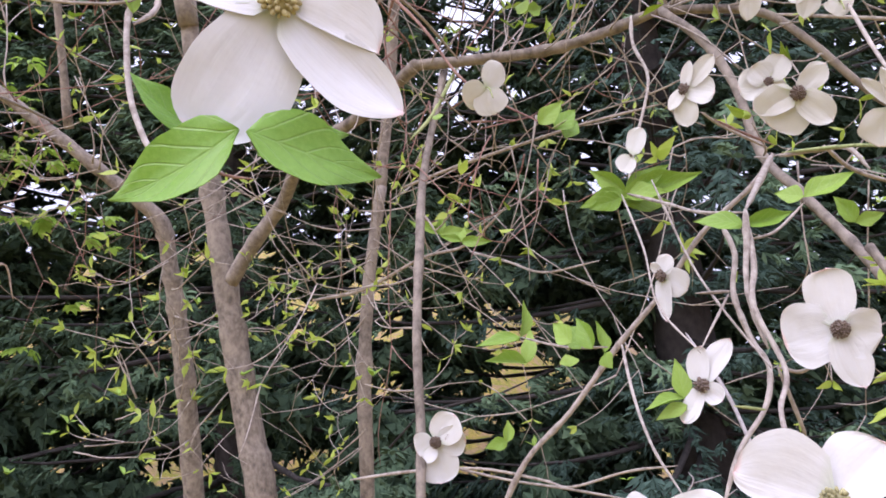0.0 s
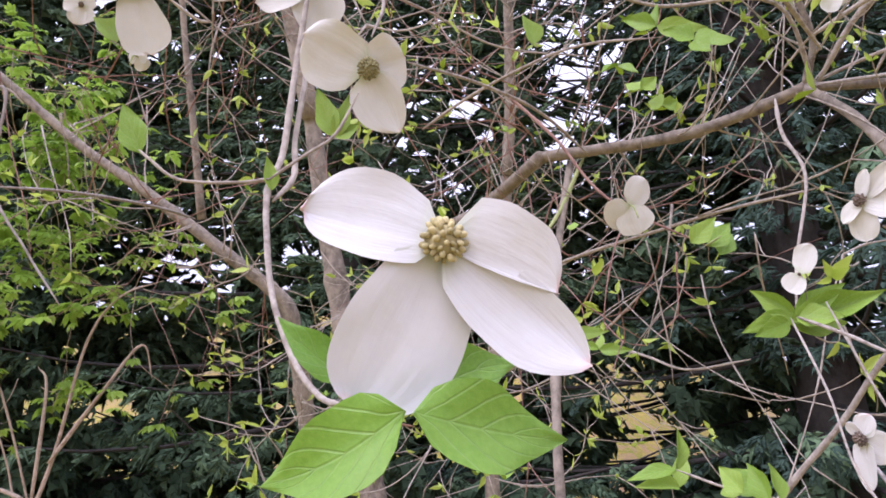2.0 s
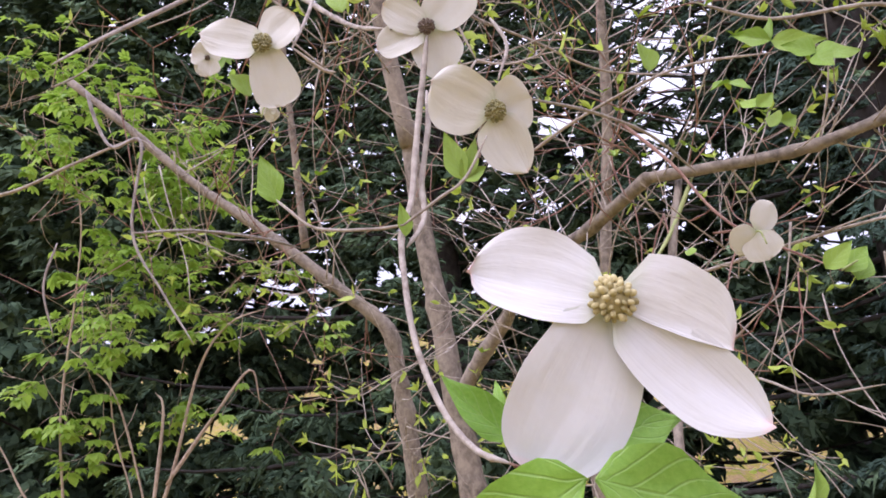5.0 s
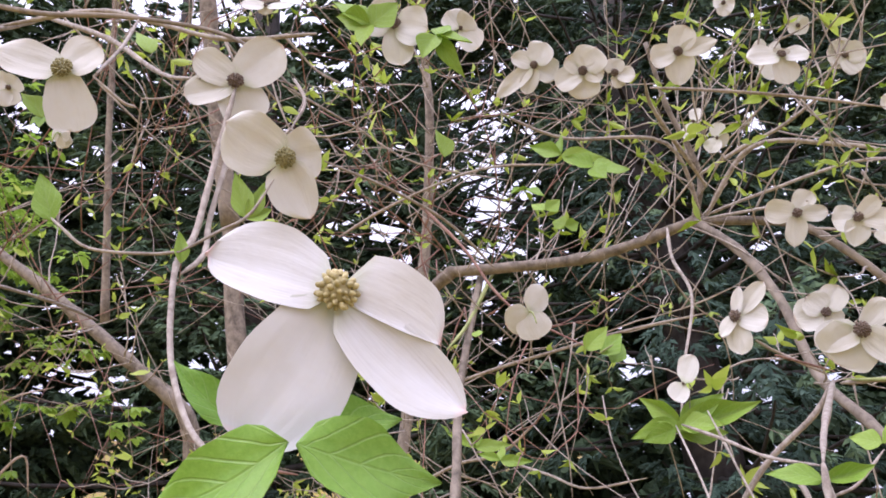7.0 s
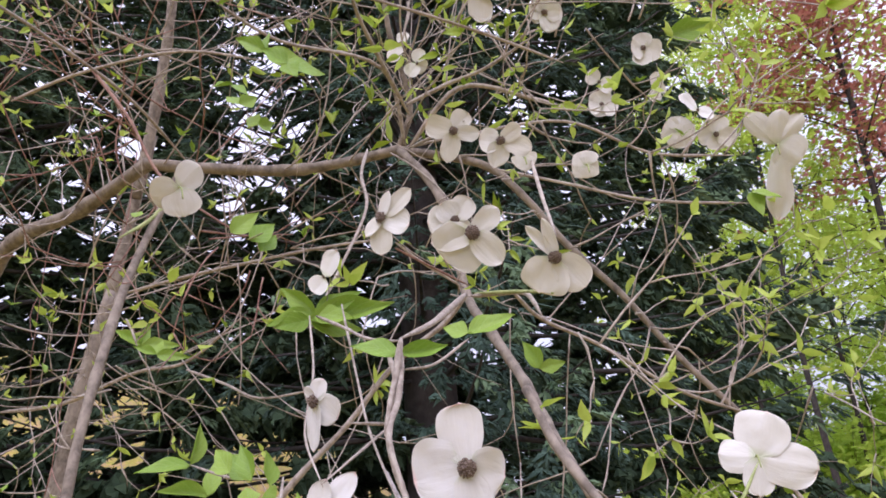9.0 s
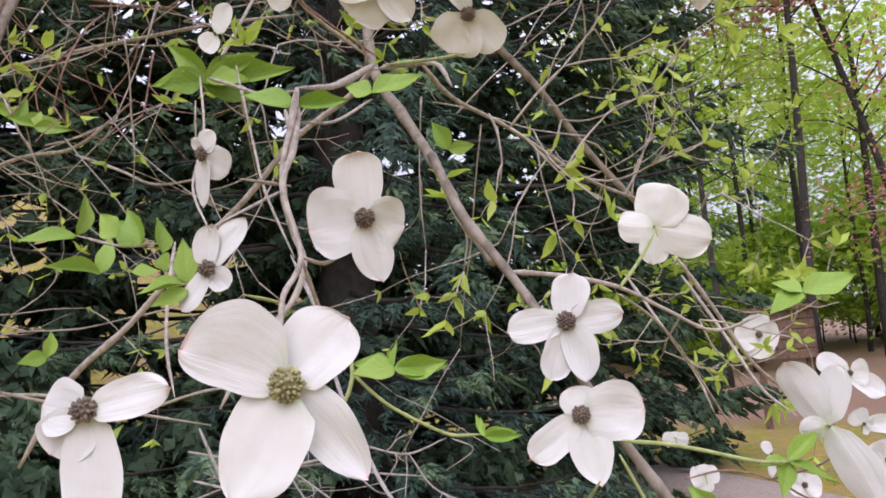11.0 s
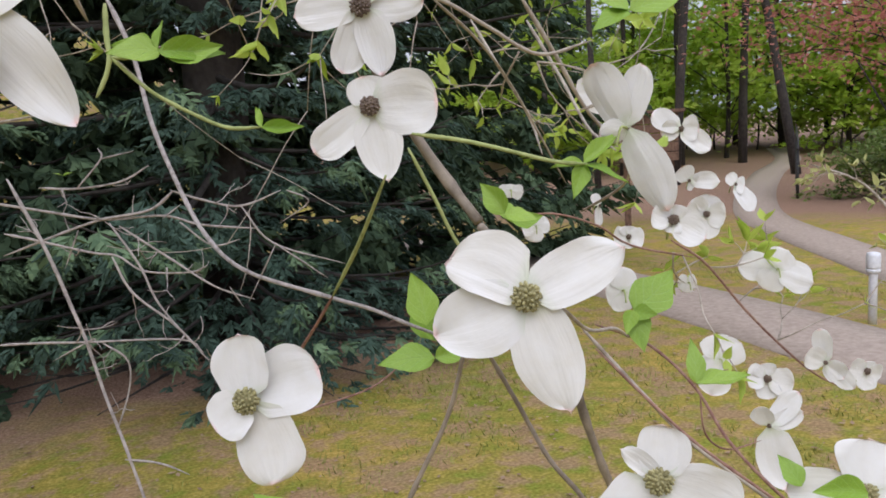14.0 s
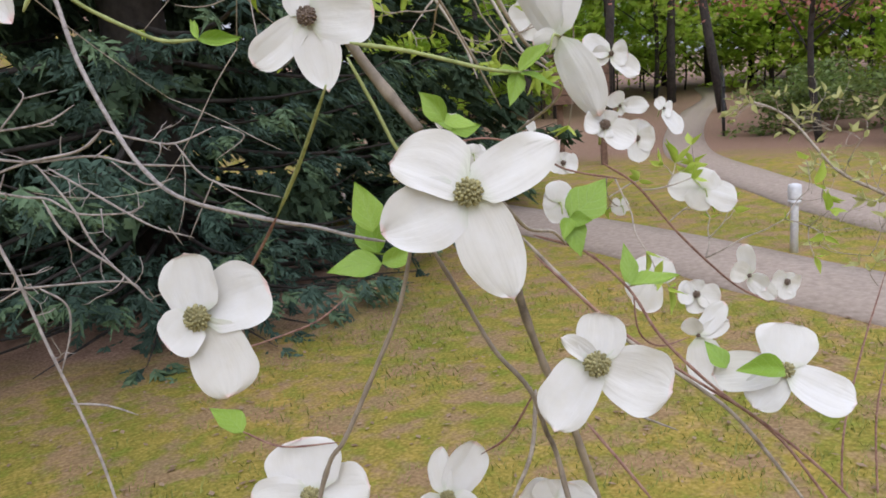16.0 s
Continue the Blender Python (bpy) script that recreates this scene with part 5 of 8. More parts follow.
branch(dogwood, [(-0.644, 1.906, 2.785), (-0.67, 1.809, 3.121), (-0.686, 1.703, 3.474), (-0.703, 1.589, 3.844)], 0.0278, 0.0232)
branch(dogwood, [(-0.557, 1.924, 2.046), (-0.48, 1.882, 2.134), (-0.388, 1.813, 2.21), (-0.296, 1.651, 2.275), (-0.154, 1.475, 2.266), (-0.015, 1.29, 2.281)], 0.021, 0.012)
branch(dogwood, [(-0.163, 2.142, 2.339), (-0.218, 2.162, 2.091), (-0.256, 2.185, 1.834), (-0.272, 2.206, 1.584), (-0.319, 2.33, 0.902), (-0.324, 2.345, 0.555), (-0.33, 2.361, 0.208), (-0.336, 2.377, -0.15)], 0.0167, 0.0266)
branch(dogwood, [(-0.116, 2.07, 2.588), (-0.074, 2.012, 2.84), (-0.042, 1.931, 3.138), (-0.042, 1.89, 3.354), (-0.023, 1.71, 3.845)], 0.0151, 0.0130)
branch(dogwood, [(-0.168, 2.146, 2.323), (-0.126, 2.115, 2.558), (-0.083, 2.084, 2.798)], 0.0167, 0.0154)
branch(dogwood, [(0.037, 1.303, 2.273), (-0.017, 1.179, 2.038), (-0.035, 1.077, 1.872), (-0.047, 1.024, 1.743), (-0.051, 0.995, 1.625), (-0.057, 0.959, 1.533), (-0.07, 0.952, 1.321), (-0.076, 0.948, 0.93), (-0.082, 0.945, 0.4), (-0.086, 0.943, -0.15)], 0.0068, 0.0058)
branch(dogwood, [(-0.022, 1.292, 2.282), (0.068, 1.275, 2.272), (0.212, 1.242, 2.259), (0.308, 1.216, 2.266), (0.41, 1.183, 2.284)], 0.0109, 0.0091)
branch(dogwood, [(0.41, 1.183, 2.284), (0.438, 1.101, 2.181), (0.445, 1.03, 2.068), (0.437, 0.971, 1.939), (0.436, 0.888, 1.859), (0.438, 0.806, 1.777), (0.428, 0.724, 1.703), (0.414, 0.637, 1.643)], 0.0081, 0.0047)
branch(dogwood, [(0.41, 1.183, 2.284), (0.542, 1.131, 2.237), (0.6, 1.109, 2.174), (0.675, 1.099, 2.068), (0.746, 1.082, 1.983), (0.824, 1.073, 1.875), (0.905, 1.058, 1.779)], 0.0081, 0.0045)
branch(dogwood, [(0.41, 1.183, 2.284), (0.427, 1.151, 2.342), (0.415, 1.13, 2.398), (0.387, 1.105, 2.473), (0.364, 1.064, 2.585)], 0.0061, 0.0040)
branch(dogwood, [(-1.099, 1.9, 3.873), (-1.118, 1.993, 3.537), (-1.133, 2.066, 3.276), (-1.139, 2.141, 3.014), (-1.15, 2.24, 2.668)], 0.0087, 0.0135)
branch(dogwood, [(0.39, 0.836, 1.893), (0.365, 0.853, 1.861), (0.307, 0.873, 1.817), (0.253, 0.897, 1.753), (0.199, 0.919, 1.7), (0.134, 0.946, 1.627), (0.074, 0.969, 1.572), (0.024, 0.998, 1.487)], 0.0033, 0.0035, TWIG)
branch(dogwood, [(0.252, 0.668, 1.777), (0.254, 0.655, 1.745), (0.242, 0.643, 1.709), (0.245, 0.631, 1.669), (0.249, 0.616, 1.644), (0.235, 0.602, 1.614), (0.204, 0.588, 1.584), (0.181, 0.576, 1.547)], 0.0026, 0.0018, TWIG)
branch(dogwood, [(0.389, 0.837, 1.892), (0.313, 0.721, 1.822), (0.246, 0.595, 1.769)], 0.0040, 0.0022, TWIG)
branch(dogwood, [(0.246, 0.595, 1.769), (0.239, 0.588, 1.74), (0.231, 0.581, 1.713), (0.227, 0.572, 1.687), (0.23, 0.564, 1.655)], 0.0027, 0.0020, TWIG)
branch(dogwood, [(0.247, 0.599, 1.757), (0.238, 0.58, 1.72), (0.225, 0.563, 1.687), (0.23, 0.542, 1.638), (0.214, 0.524, 1.612), (0.206, 0.503, 1.586), (0.191, 0.482, 1.569), (0.178, 0.459, 1.557)], 0.0026, 0.0011, TWIG)
branch(dogwood, [(0.236, 0.568, 1.641), (0.254, 0.565, 1.637), (0.275, 0.555, 1.656)], 0.0016, 0.0012, TWIG)
branch(dogwood, [(0.236, 0.568, 1.641), (0.252, 0.587, 1.603), (0.261, 0.602, 1.587)], 0.0016, 0.0014, TWIG)
branch(dogwood, [(0.233, 0.791, 1.862), (0.235, 0.723, 1.761), (0.229, 0.648, 1.704), (0.232, 0.57, 1.641)], 0.0013, 0.0010, TWIG)
branch(dogwood, [(0.256, 0.683, 1.717), (0.209, 0.64, 1.712)], 0.0018, 0.0012, TWIG)
branch(dogwood, [(0.253, 0.683, 1.715), (0.176, 0.549, 1.658)], 0.0015, 0.0010, TWIG)
branch(dogwood, [(0.2, 0.798, 1.851), (0.193, 0.719, 1.772), (0.175, 0.636, 1.705), (0.176, 0.55, 1.656)], 0.0012, 0.0008, TWIG)
branch(dogwood, [(0.171, 0.777, 1.687), (0.16, 0.711, 1.635), (0.154, 0.644, 1.591), (0.154, 0.573, 1.557)], 0.0018, 0.0010, TWIG)
branch(dogwood, [(0.224, 0.576, 1.612), (0.196, 0.559, 1.617)], 0.0012, 0.0012, TWIG_GREEN)
branch(dogwood, [(0.156, 0.777, 1.686), (0.126, 0.861, 1.698), (0.084, 0.942, 1.723)], 0.0016, 0.0014, TWIG)
branch(dogwood, [(-0.197, 1.352, 1.554), (-0.085, 1.282, 1.561), (0.023, 1.214, 1.558), (0.11, 1.151, 1.537), (0.141, 1.084, 1.529), (0.205, 1.011, 1.547), (0.251, 0.941, 1.553)], 0.0029, 0.0013, TWIG)
branch(dogwood, [(-0.01, 1.04, 1.57), (0.055, 1.028, 1.55), (0.124, 1.014, 1.534), (0.219, 1.003, 1.509)], 0.0019, 0.0014, TWIG)
branch(dogwood, [(0.441, 0.821, 1.891), (0.492, 0.857, 1.868), (0.579, 0.882, 1.842), (0.7, 0.908, 1.787), (0.813, 0.927, 1.757)], 0.0027, 0.0023, TWIG)
branch(dogwood, [(0.396, 0.836, 1.889), (0.413, 0.797, 1.879), (0.431, 0.759, 1.866), (0.435, 0.734, 1.833)], 0.0027, 0.0024, TWIG)
branch(dogwood, [(0.263, 0.664, 1.875), (0.32, 0.749, 1.892), (0.392, 0.832, 1.901)], 0.0016, 0.0020, TWIG_RED)
branch(dogwood, [(0.287, 0.756, 1.92), (0.322, 0.797, 1.918), (0.386, 0.835, 1.899)], 0.0015, 0.0020, TWIG)
branch(dogwood, [(0.397, 0.623, 1.819), (0.415, 0.723, 1.856), (0.399, 0.834, 1.892)], 0.0015, 0.0023, TWIG_GREEN)
branch(dogwood, [(0.425, 0.688, 1.992), (0.411, 0.646, 1.927), (0.398, 0.603, 1.866)], 0.0024, 0.0015, TWIG)
branch(dogwood, [(0.337, 1.106, 2.235), (0.309, 1.028, 2.145), (0.297, 0.947, 2.05), (0.247, 0.886, 1.936), (0.208, 0.807, 1.854)], 0.0028, 0.0015, TWIG)
branch(dogwood, [(0.208, 0.807, 1.854), (0.226, 0.737, 1.82), (0.234, 0.669, 1.79), (0.246, 0.596, 1.767)], 0.0018, 0.0013, TWIG)
branch(dogwood, [(0.249, 0.603, 1.746), (0.283, 0.63, 1.757), (0.321, 0.649, 1.784)], 0.0013, 0.0013, TWIG)
branch(dogwood, [(0.362, 0.713, 2.051), (0.394, 0.945, 2.167), (0.424, 1.179, 2.283)], 0.0016, 0.0030, TWIG)
branch(dogwood, [(0.408, 1.102, 2.326), (0.463, 1.043, 2.333), (0.514, 0.988, 2.334), (0.578, 0.92, 2.358)], 0.0039, 0.0022, TWIG)
branch(dogwood, [(0.41, 1.183, 2.284), (0.539, 1.191, 2.329), (0.746, 1.175, 2.369), (0.938, 1.198, 2.328), (1.142, 1.197, 2.337)], 0.0030, 0.0030, TWIG)
branch(dogwood, [(0.543, 1.06, 2.188), (0.628, 0.997, 2.136), (0.73, 0.931, 2.08), (0.844, 0.853, 2.044)], 0.0030, 0.0020, TWIG)
branch(dogwood, [(-0.078, 1.664, 2.17), (0.049, 1.54, 2.165), (0.164, 1.423, 2.153), (0.278, 1.307, 2.139), (0.397, 1.193, 2.117)], 0.0042, 0.0024, TWIG)
branch(dogwood, [(0.056, 1.585, 1.986), (0.13, 1.506, 1.938), (0.188, 1.43, 1.895), (0.276, 1.329, 1.887)], 0.0029, 0.0019, TWIG)
branch(dogwood, [(-0.347, 1.944, 1.981), (-0.205, 1.843, 1.977), (-0.05, 1.721, 2.014), (0.054, 1.631, 2.014), (0.159, 1.514, 2.075)], 0.0051, 0.0025, TWIG)
branch(dogwood, [(-0.185, 0.524, 2.113), (-0.196, 0.511, 2.015), (-0.197, 0.49, 1.953), (-0.196, 0.461, 1.918), (-0.188, 0.437, 1.876), (-0.176, 0.415, 1.829), (-0.157, 0.394, 1.788), (-0.135, 0.368, 1.764), (-0.113, 0.338, 1.754)], 0.0027, 0.0014, TWIG)
branch(dogwood, [(-0.113, 0.338, 1.754), (-0.099, 0.339, 1.747), (-0.085, 0.338, 1.743)], 0.0012, 0.0009, TWIG_RED)
branch(dogwood, [(-0.191, 0.451, 1.918), (-0.214, 0.453, 1.92), (-0.253, 0.45, 1.927), (-0.274, 0.448, 1.945), (-0.284, 0.452, 1.955)], 0.0012, 0.0010, TWIG)
branch(dogwood, [(-0.191, 0.451, 1.918), (-0.168, 0.458, 1.935), (-0.15, 0.464, 1.949), (-0.133, 0.466, 1.978)], 0.0011, 0.0010, TWIG)
branch(dogwood, [(-0.249, 0.481, 2.068), (-0.256, 0.472, 2.067), (-0.273, 0.456, 2.081)], 0.0013, 0.0013, TWIG)
branch(dogwood, [(-0.273, 0.456, 2.081), (-0.283, 0.509, 2.159), (-0.298, 0.56, 2.242)], 0.0013, 0.0020, TWIG)
branch(dogwood, [(-0.126, 0.493, 2.091), (-0.113, 0.474, 2.051), (-0.119, 0.455, 2.012)], 0.0016, 0.0012, TWIG)
branch(dogwood, [(-0.195, 0.545, 2.074), (-0.19, 0.524, 2.031), (-0.194, 0.509, 1.975), (-0.188, 0.487, 1.934), (-0.192, 0.458, 1.905)], 0.0025, 0.0019, TWIG)
branch(dogwood, [(-0.701, 0.62, 2.426), (-0.593, 0.608, 2.382), (-0.512, 0.595, 2.335), (-0.416, 0.584, 2.29), (-0.314, 0.567, 2.255), (-0.204, 0.559, 2.207), (-0.139, 0.558, 2.132)], 0.0042, 0.0016, BARK)
branch(dogwood, [(-0.507, 0.728, 2.435), (-0.518, 0.651, 2.342), (-0.542, 0.571, 2.249), (-0.539, 0.493, 2.16)], 0.0038, 0.0016, TWIG)
branch(dogwood, [(-0.507, 0.728, 2.435), (-0.386, 0.664, 2.325), (-0.288, 0.6, 2.207), (-0.213, 0.517, 2.122)], 0.0038, 0.0015, TWIG)
branch(dogwood, [(-0.595, 0.598, 2.206), (-0.585, 0.61, 2.164), (-0.57, 0.618, 2.141), (-0.539, 0.623, 2.142), (-0.558, 0.642, 2.049), (-0.533, 0.666, 1.983), (-0.507, 0.686, 1.929)], 0.0021, 0.0012, TWIG_DEAD)
branch(dogwood, [(-0.707, 0.597, 2.101), (-0.672, 0.605, 2.109), (-0.61, 0.615, 2.132), (-0.55, 0.627, 2.15), (-0.529, 0.638, 2.134)], 0.0021, 0.0012, TWIG)
branch(dogwood, [(-0.644, 0.631, 2.049), (-0.663, 0.638, 2.004), (-0.659, 0.655, 1.952)], 0.0015, 0.0010, TWIG_DEAD)
branch(dogwood, [(-0.554, 0.638, 2.046), (-0.788, 1.093, 2.255), (-0.938, 1.579, 2.436), (-1.085, 2.071, 2.601)], 0.0014, 0.0054, TWIG)
branch(dogwood, [(-0.12, 0.591, 2.075), (-0.071, 0.773, 2.147), (-0.008, 0.964, 2.199), (0.057, 1.17, 2.223)], 0.0015, 0.0025, TWIG)
branch(dogwood, [(-0.183, 0.674, 2.24), (-0.129, 0.82, 2.287), (-0.05, 0.974, 2.317), (0.096, 1.121, 2.363)], 0.0016, 0.0015, TWIG)
branch(dogwood, [(-0.05, 0.872, 2.187), (0.003, 0.848, 2.103), (0.048, 0.827, 2.013), (0.136, 0.8, 1.936)], 0.0030, 0.0016, TWIG_RED)
branch(dogwood, [(-0.202, 1.149, 2.3), (-0.096, 1.071, 2.309), (0.043, 0.997, 2.311), (0.163, 0.944, 2.272)], 0.0029, 0.0016, TWIG)
branch(dogwood, [(0.063, 1.3, 2.279), (0.006, 1.237, 2.158), (-0.035, 1.151, 2.08)], 0.0042, 0.0027, TWIG_GREEN)
branch(dogwood, [(0.136, 0.8, 1.936), (0.152, 0.796, 1.943)], 0.0015, 0.0012, TWIG_GREEN)
branch(dogwood, [(0.425, 1.182, 2.277), (0.364, 1.086, 2.383), (0.189, 1.041, 2.383), (0.08, 0.986, 2.406)], 0.0039, 0.0022, TWIG)
branch(dogwood, [(0.425, 1.18, 2.282), (0.505, 1.096, 2.367), (0.628, 1.069, 2.34), (0.686, 1.046, 2.306)], 0.0049, 0.0036, TWIG)
branch(dogwood, [(0.254, 0.779, 2.267), (0.337, 0.798, 2.268), (0.444, 0.821, 2.264), (0.575, 0.848, 2.251)], 0.0021, 0.0022, TWIG)
branch(dogwood, [(0.398, 1.057, 2.277), (0.297, 0.908, 2.321), (0.255, 0.796, 2.294)], 0.0036, 0.0022, TWIG)
branch(dogwood, [(-0.132, 0.613, 2.252), (-0.234, 0.629, 2.272), (-0.321, 0.635, 2.314), (-0.393, 0.644, 2.349), (-0.519, 0.664, 2.362)], 0.0024, 0.0033, TWIG)
branch(dogwood, [(0.377, 0.665, 1.742), (0.383, 0.628, 1.684), (0.4, 0.585, 1.627), (0.404, 0.549, 1.59), (0.429, 0.502, 1.504), (0.443, 0.461, 1.454)], 0.0041, 0.0032)
branch(dogwood, [(0.435, 0.448, 1.453), (0.471, 0.453, 1.419), (0.507, 0.454, 1.373), (0.523, 0.47, 1.328), (0.548, 0.475, 1.266), (0.578, 0.479, 1.206), (0.606, 0.48, 1.124)], 0.0026, 0.0031)
branch(dogwood, [(0.426, 0.637, 1.634), (0.471, 0.628, 1.628), (0.522, 0.617, 1.615), (0.564, 0.608, 1.592), (0.607, 0.6, 1.571), (0.657, 0.59, 1.582)], 0.0023, 0.0013, TWIG)
branch(dogwood, [(0.497, 0.581, 1.611), (0.526, 0.593, 1.631), (0.558, 0.603, 1.661)], 0.0018, 0.0014, TWIG_GREEN)
branch(dogwood, [(0.709, 0.757, 1.656), (0.762, 0.765, 1.595), (0.818, 0.772, 1.527), (0.89, 0.771, 1.473)], 0.0025, 0.0021, TWIG)
branch(dogwood, [(0.495, 0.582, 1.607), (0.583, 0.649, 1.585), (0.67, 0.716, 1.546), (0.777, 0.771, 1.448)], 0.0013, 0.0013, TWIG)
branch(dogwood, [(0.409, 0.475, 1.508), (0.446, 0.468, 1.501), (0.493, 0.453, 1.487), (0.523, 0.451, 1.483)], 0.0014, 0.0012, TWIG_GREEN)
branch(dogwood, [(0.393, 0.48, 1.485), (0.401, 0.542, 1.439), (0.407, 0.607, 1.394)], 0.0012, 0.0016, TWIG_GREEN, name="stalk")
branch(dogwood, [(0.407, 0.607, 1.394), (0.408, 0.659, 1.357), (0.399, 0.715, 1.308)], 0.0016, 0.0018, TWIG_RED, name="stalk")
branch(dogwood, [(0.406, 0.475, 1.5), (0.421, 0.475, 1.471), (0.436, 0.475, 1.441), (0.456, 0.474, 1.419)], 0.0011, 0.0012, TWIG_GREEN, name="stalk")
branch(dogwood, [(0.402, 0.418, 1.397), (0.395, 0.429, 1.356), (0.383, 0.445, 1.317), (0.369, 0.461, 1.277), (0.363, 0.477, 1.255), (0.355, 0.488, 1.21), (0.347, 0.487, 1.115), (0.339, 0.486, 0.698), (0.33, 0.485, 0.28), (0.321, 0.484, -0.15)], 0.0012, 0.0020)
branch(dogwood, [(0.408, 0.414, 1.398), (0.425, 0.406, 1.36), (0.44, 0.4, 1.327), (0.458, 0.393, 1.3), (0.468, 0.392, 1.271), (0.478, 0.389, 1.234), (0.482, 0.365, 1.098), (0.486, 0.348, 0.686), (0.49, 0.33, 0.274), (0.493, 0.312, -0.15)], 0.0012, 0.0021)
branch(dogwood, [(0.412, 0.463, 1.39), (0.423, 0.522, 1.385), (0.426, 0.587, 1.385), (0.424, 0.656, 1.384), (0.385, 0.751, 1.401), (0.374, 0.83, 1.428), (0.371, 0.908, 1.473), (0.367, 0.991, 1.544), (0.369, 1.074, 1.634), (0.356, 1.167, 1.729)], 0.0010, 0.0031, TWIG_DEAD)
branch(dogwood, [(0.261, 1.22, 1.476), (0.304, 1.199, 1.472), (0.356, 1.175, 1.478), (0.391, 1.164, 1.497)], 0.0017, 0.0012, TWIG_DEAD, name="twig")
branch(dogwood, [(0.303, 1.192, 1.472), (0.336, 1.191, 1.509), (0.336, 1.206, 1.524)], 0.0014, 0.0010, TWIG_DEAD, name="twig")
branch(dogwood, [(0.334, 1.18, 1.509), (0.376, 1.178, 1.517)], 0.0013, 0.0009, TWIG_DEAD, name="twig")
branch(dogwood, [(0.21, 1.25, 1.459), (0.257, 1.221, 1.447), (0.328, 1.176, 1.43), (0.397, 1.136, 1.43), (0.439, 1.11, 1.415), (0.501, 1.072, 1.406)], 0.0019, 0.0014, TWIG_DEAD, name="twig")
branch(dogwood, [(0.409, 1.12, 1.462), (0.381, 1.138, 1.439), (0.328, 1.176, 1.43), (0.29, 1.203, 1.418), (0.251, 1.231, 1.403), (0.211, 1.258, 1.388)], 0.0020, 0.0015, TWIG_DEAD, name="twig")
branch(dogwood, [(0.298, 1.184, 1.418), (0.279, 1.209, 1.367)], 0.0014, 0.0010, TWIG_DEAD, name="twig")
branch(dogwood, [(0.215, 1.238, 1.419), (0.25, 1.216, 1.408), (0.309, 1.178, 1.388), (0.339, 1.161, 1.381), (0.367, 1.142, 1.359), (0.417, 1.112, 1.354), (0.439, 1.103, 1.361)], 0.0017, 0.0012, TWIG_DEAD, name="twig")
branch(dogwood, [(0.331, 1.154, 1.382), (0.349, 1.14, 1.333), (0.392, 1.109, 1.287), (0.426, 1.084, 1.235)], 0.0018, 0.0013, TWIG_DEAD, name="twig")
branch(dogwood, [(0.333, 1.162, 1.426), (0.361, 1.139, 1.368), (0.378, 1.125, 1.314), (0.418, 1.092, 1.247)], 0.0017, 0.0012, TWIG_DEAD, name="twig")
branch(dogwood, [(0.344, 1.154, 1.421), (0.399, 1.116, 1.372), (0.443, 1.086, 1.334), (0.486, 1.062, 1.314)], 0.0016, 0.0011, TWIG_DEAD, name="twig")
branch(dogwood, [(0.406, 1.122, 1.463), (0.442, 1.104, 1.448), (0.485, 1.081, 1.437), (0.534, 1.061, 1.454)], 0.0017, 0.0012, TWIG_DEAD, name="twig")
branch(dogwood, [(0.481, 1.068, 1.438), (0.513, 1.048, 1.387), (0.592, 1.001, 1.354)], 0.0015, 0.0011, TWIG_DEAD, name="twig")
branch(dogwood, [(0.411, 1.11, 1.422), (0.445, 1.093, 1.389), (0.48, 1.083, 1.393)], 0.0013, 0.0009, TWIG_DEAD, name="twig")
branch(dogwood, [(0.515, 1.034, 1.384), (0.571, 1.012, 1.336)], 0.0013, 0.0009, TWIG_DEAD, name="twig")
branch(dogwood, [(0.455, 1.063, 1.335), (0.472, 1.069, 1.305)], 0.0011, 0.0008, TWIG_DEAD, name="twig")
branch(dogwood, [(0.227, 1.246, 1.49), (0.26, 1.206, 1.392), (0.279, 1.181, 1.317), (0.29, 1.167, 1.272), (0.303, 1.146, 1.197), (0.319, 1.123, 1.121), (0.336, 1.092, 1.015), (0.349, 1.046, 0.827)], 0.0026, 0.0019, TWIG_DEAD, name="twig")
branch(dogwood, [(0.191, 1.222, 1.276), (0.228, 1.204, 1.275), (0.29, 1.169, 1.272), (0.396, 1.105, 1.268), (0.42, 1.091, 1.249)], 0.0017, 0.0012, TWIG_DEAD, name="twig")
branch(dogwood, [(0.289, 1.158, 1.274), (0.25, 1.202, 1.247)], 0.0014, 0.0010, TWIG_DEAD, name="twig")
branch(dogwood, [(0.307, 1.146, 1.272), (0.332, 1.132, 1.247), (0.33, 1.133, 1.208), (0.309, 1.142, 1.149)], 0.0016, 0.0011, TWIG_DEAD, name="twig")
branch(dogwood, [(0.394, 1.123, 1.428), (0.42, 1.133, 1.443)], 0.0013, 0.0009, TWIG_DEAD, name="twig")
branch(dogwood, [(0.513, 1.036, 1.388), (0.479, 1.066, 1.311)], 0.0011, 0.0008, TWIG_DEAD, name="twig")
branch(dogwood, [(0.533, 1.037, 1.455), (0.559, 1.029, 1.438), (0.527, 1.056, 1.411)], 0.0011, 0.0008, TWIG_DEAD, name="twig")
shoots(dogwood, [(0.261, 1.22, 1.476), (0.304, 1.199, 1.472), (0.356, 1.175, 1.478), (0.391, 1.164, 1.497)], 3, 0.055, 180, 0.01, bare=1.1, levels=1, mat=TWIG_DEAD, r=0.0009, lean=(0, 0, 0.5))
shoots(dogwood, [(0.21, 1.25, 1.459), (0.257, 1.223, 1.447), (0.329, 1.178, 1.429), (0.398, 1.139, 1.43), (0.501, 1.072, 1.406)], 3, 0.055, 181, 0.01, bare=1.1, levels=1, mat=TWIG_DEAD, r=0.0009, lean=(0, 0, 0.5))
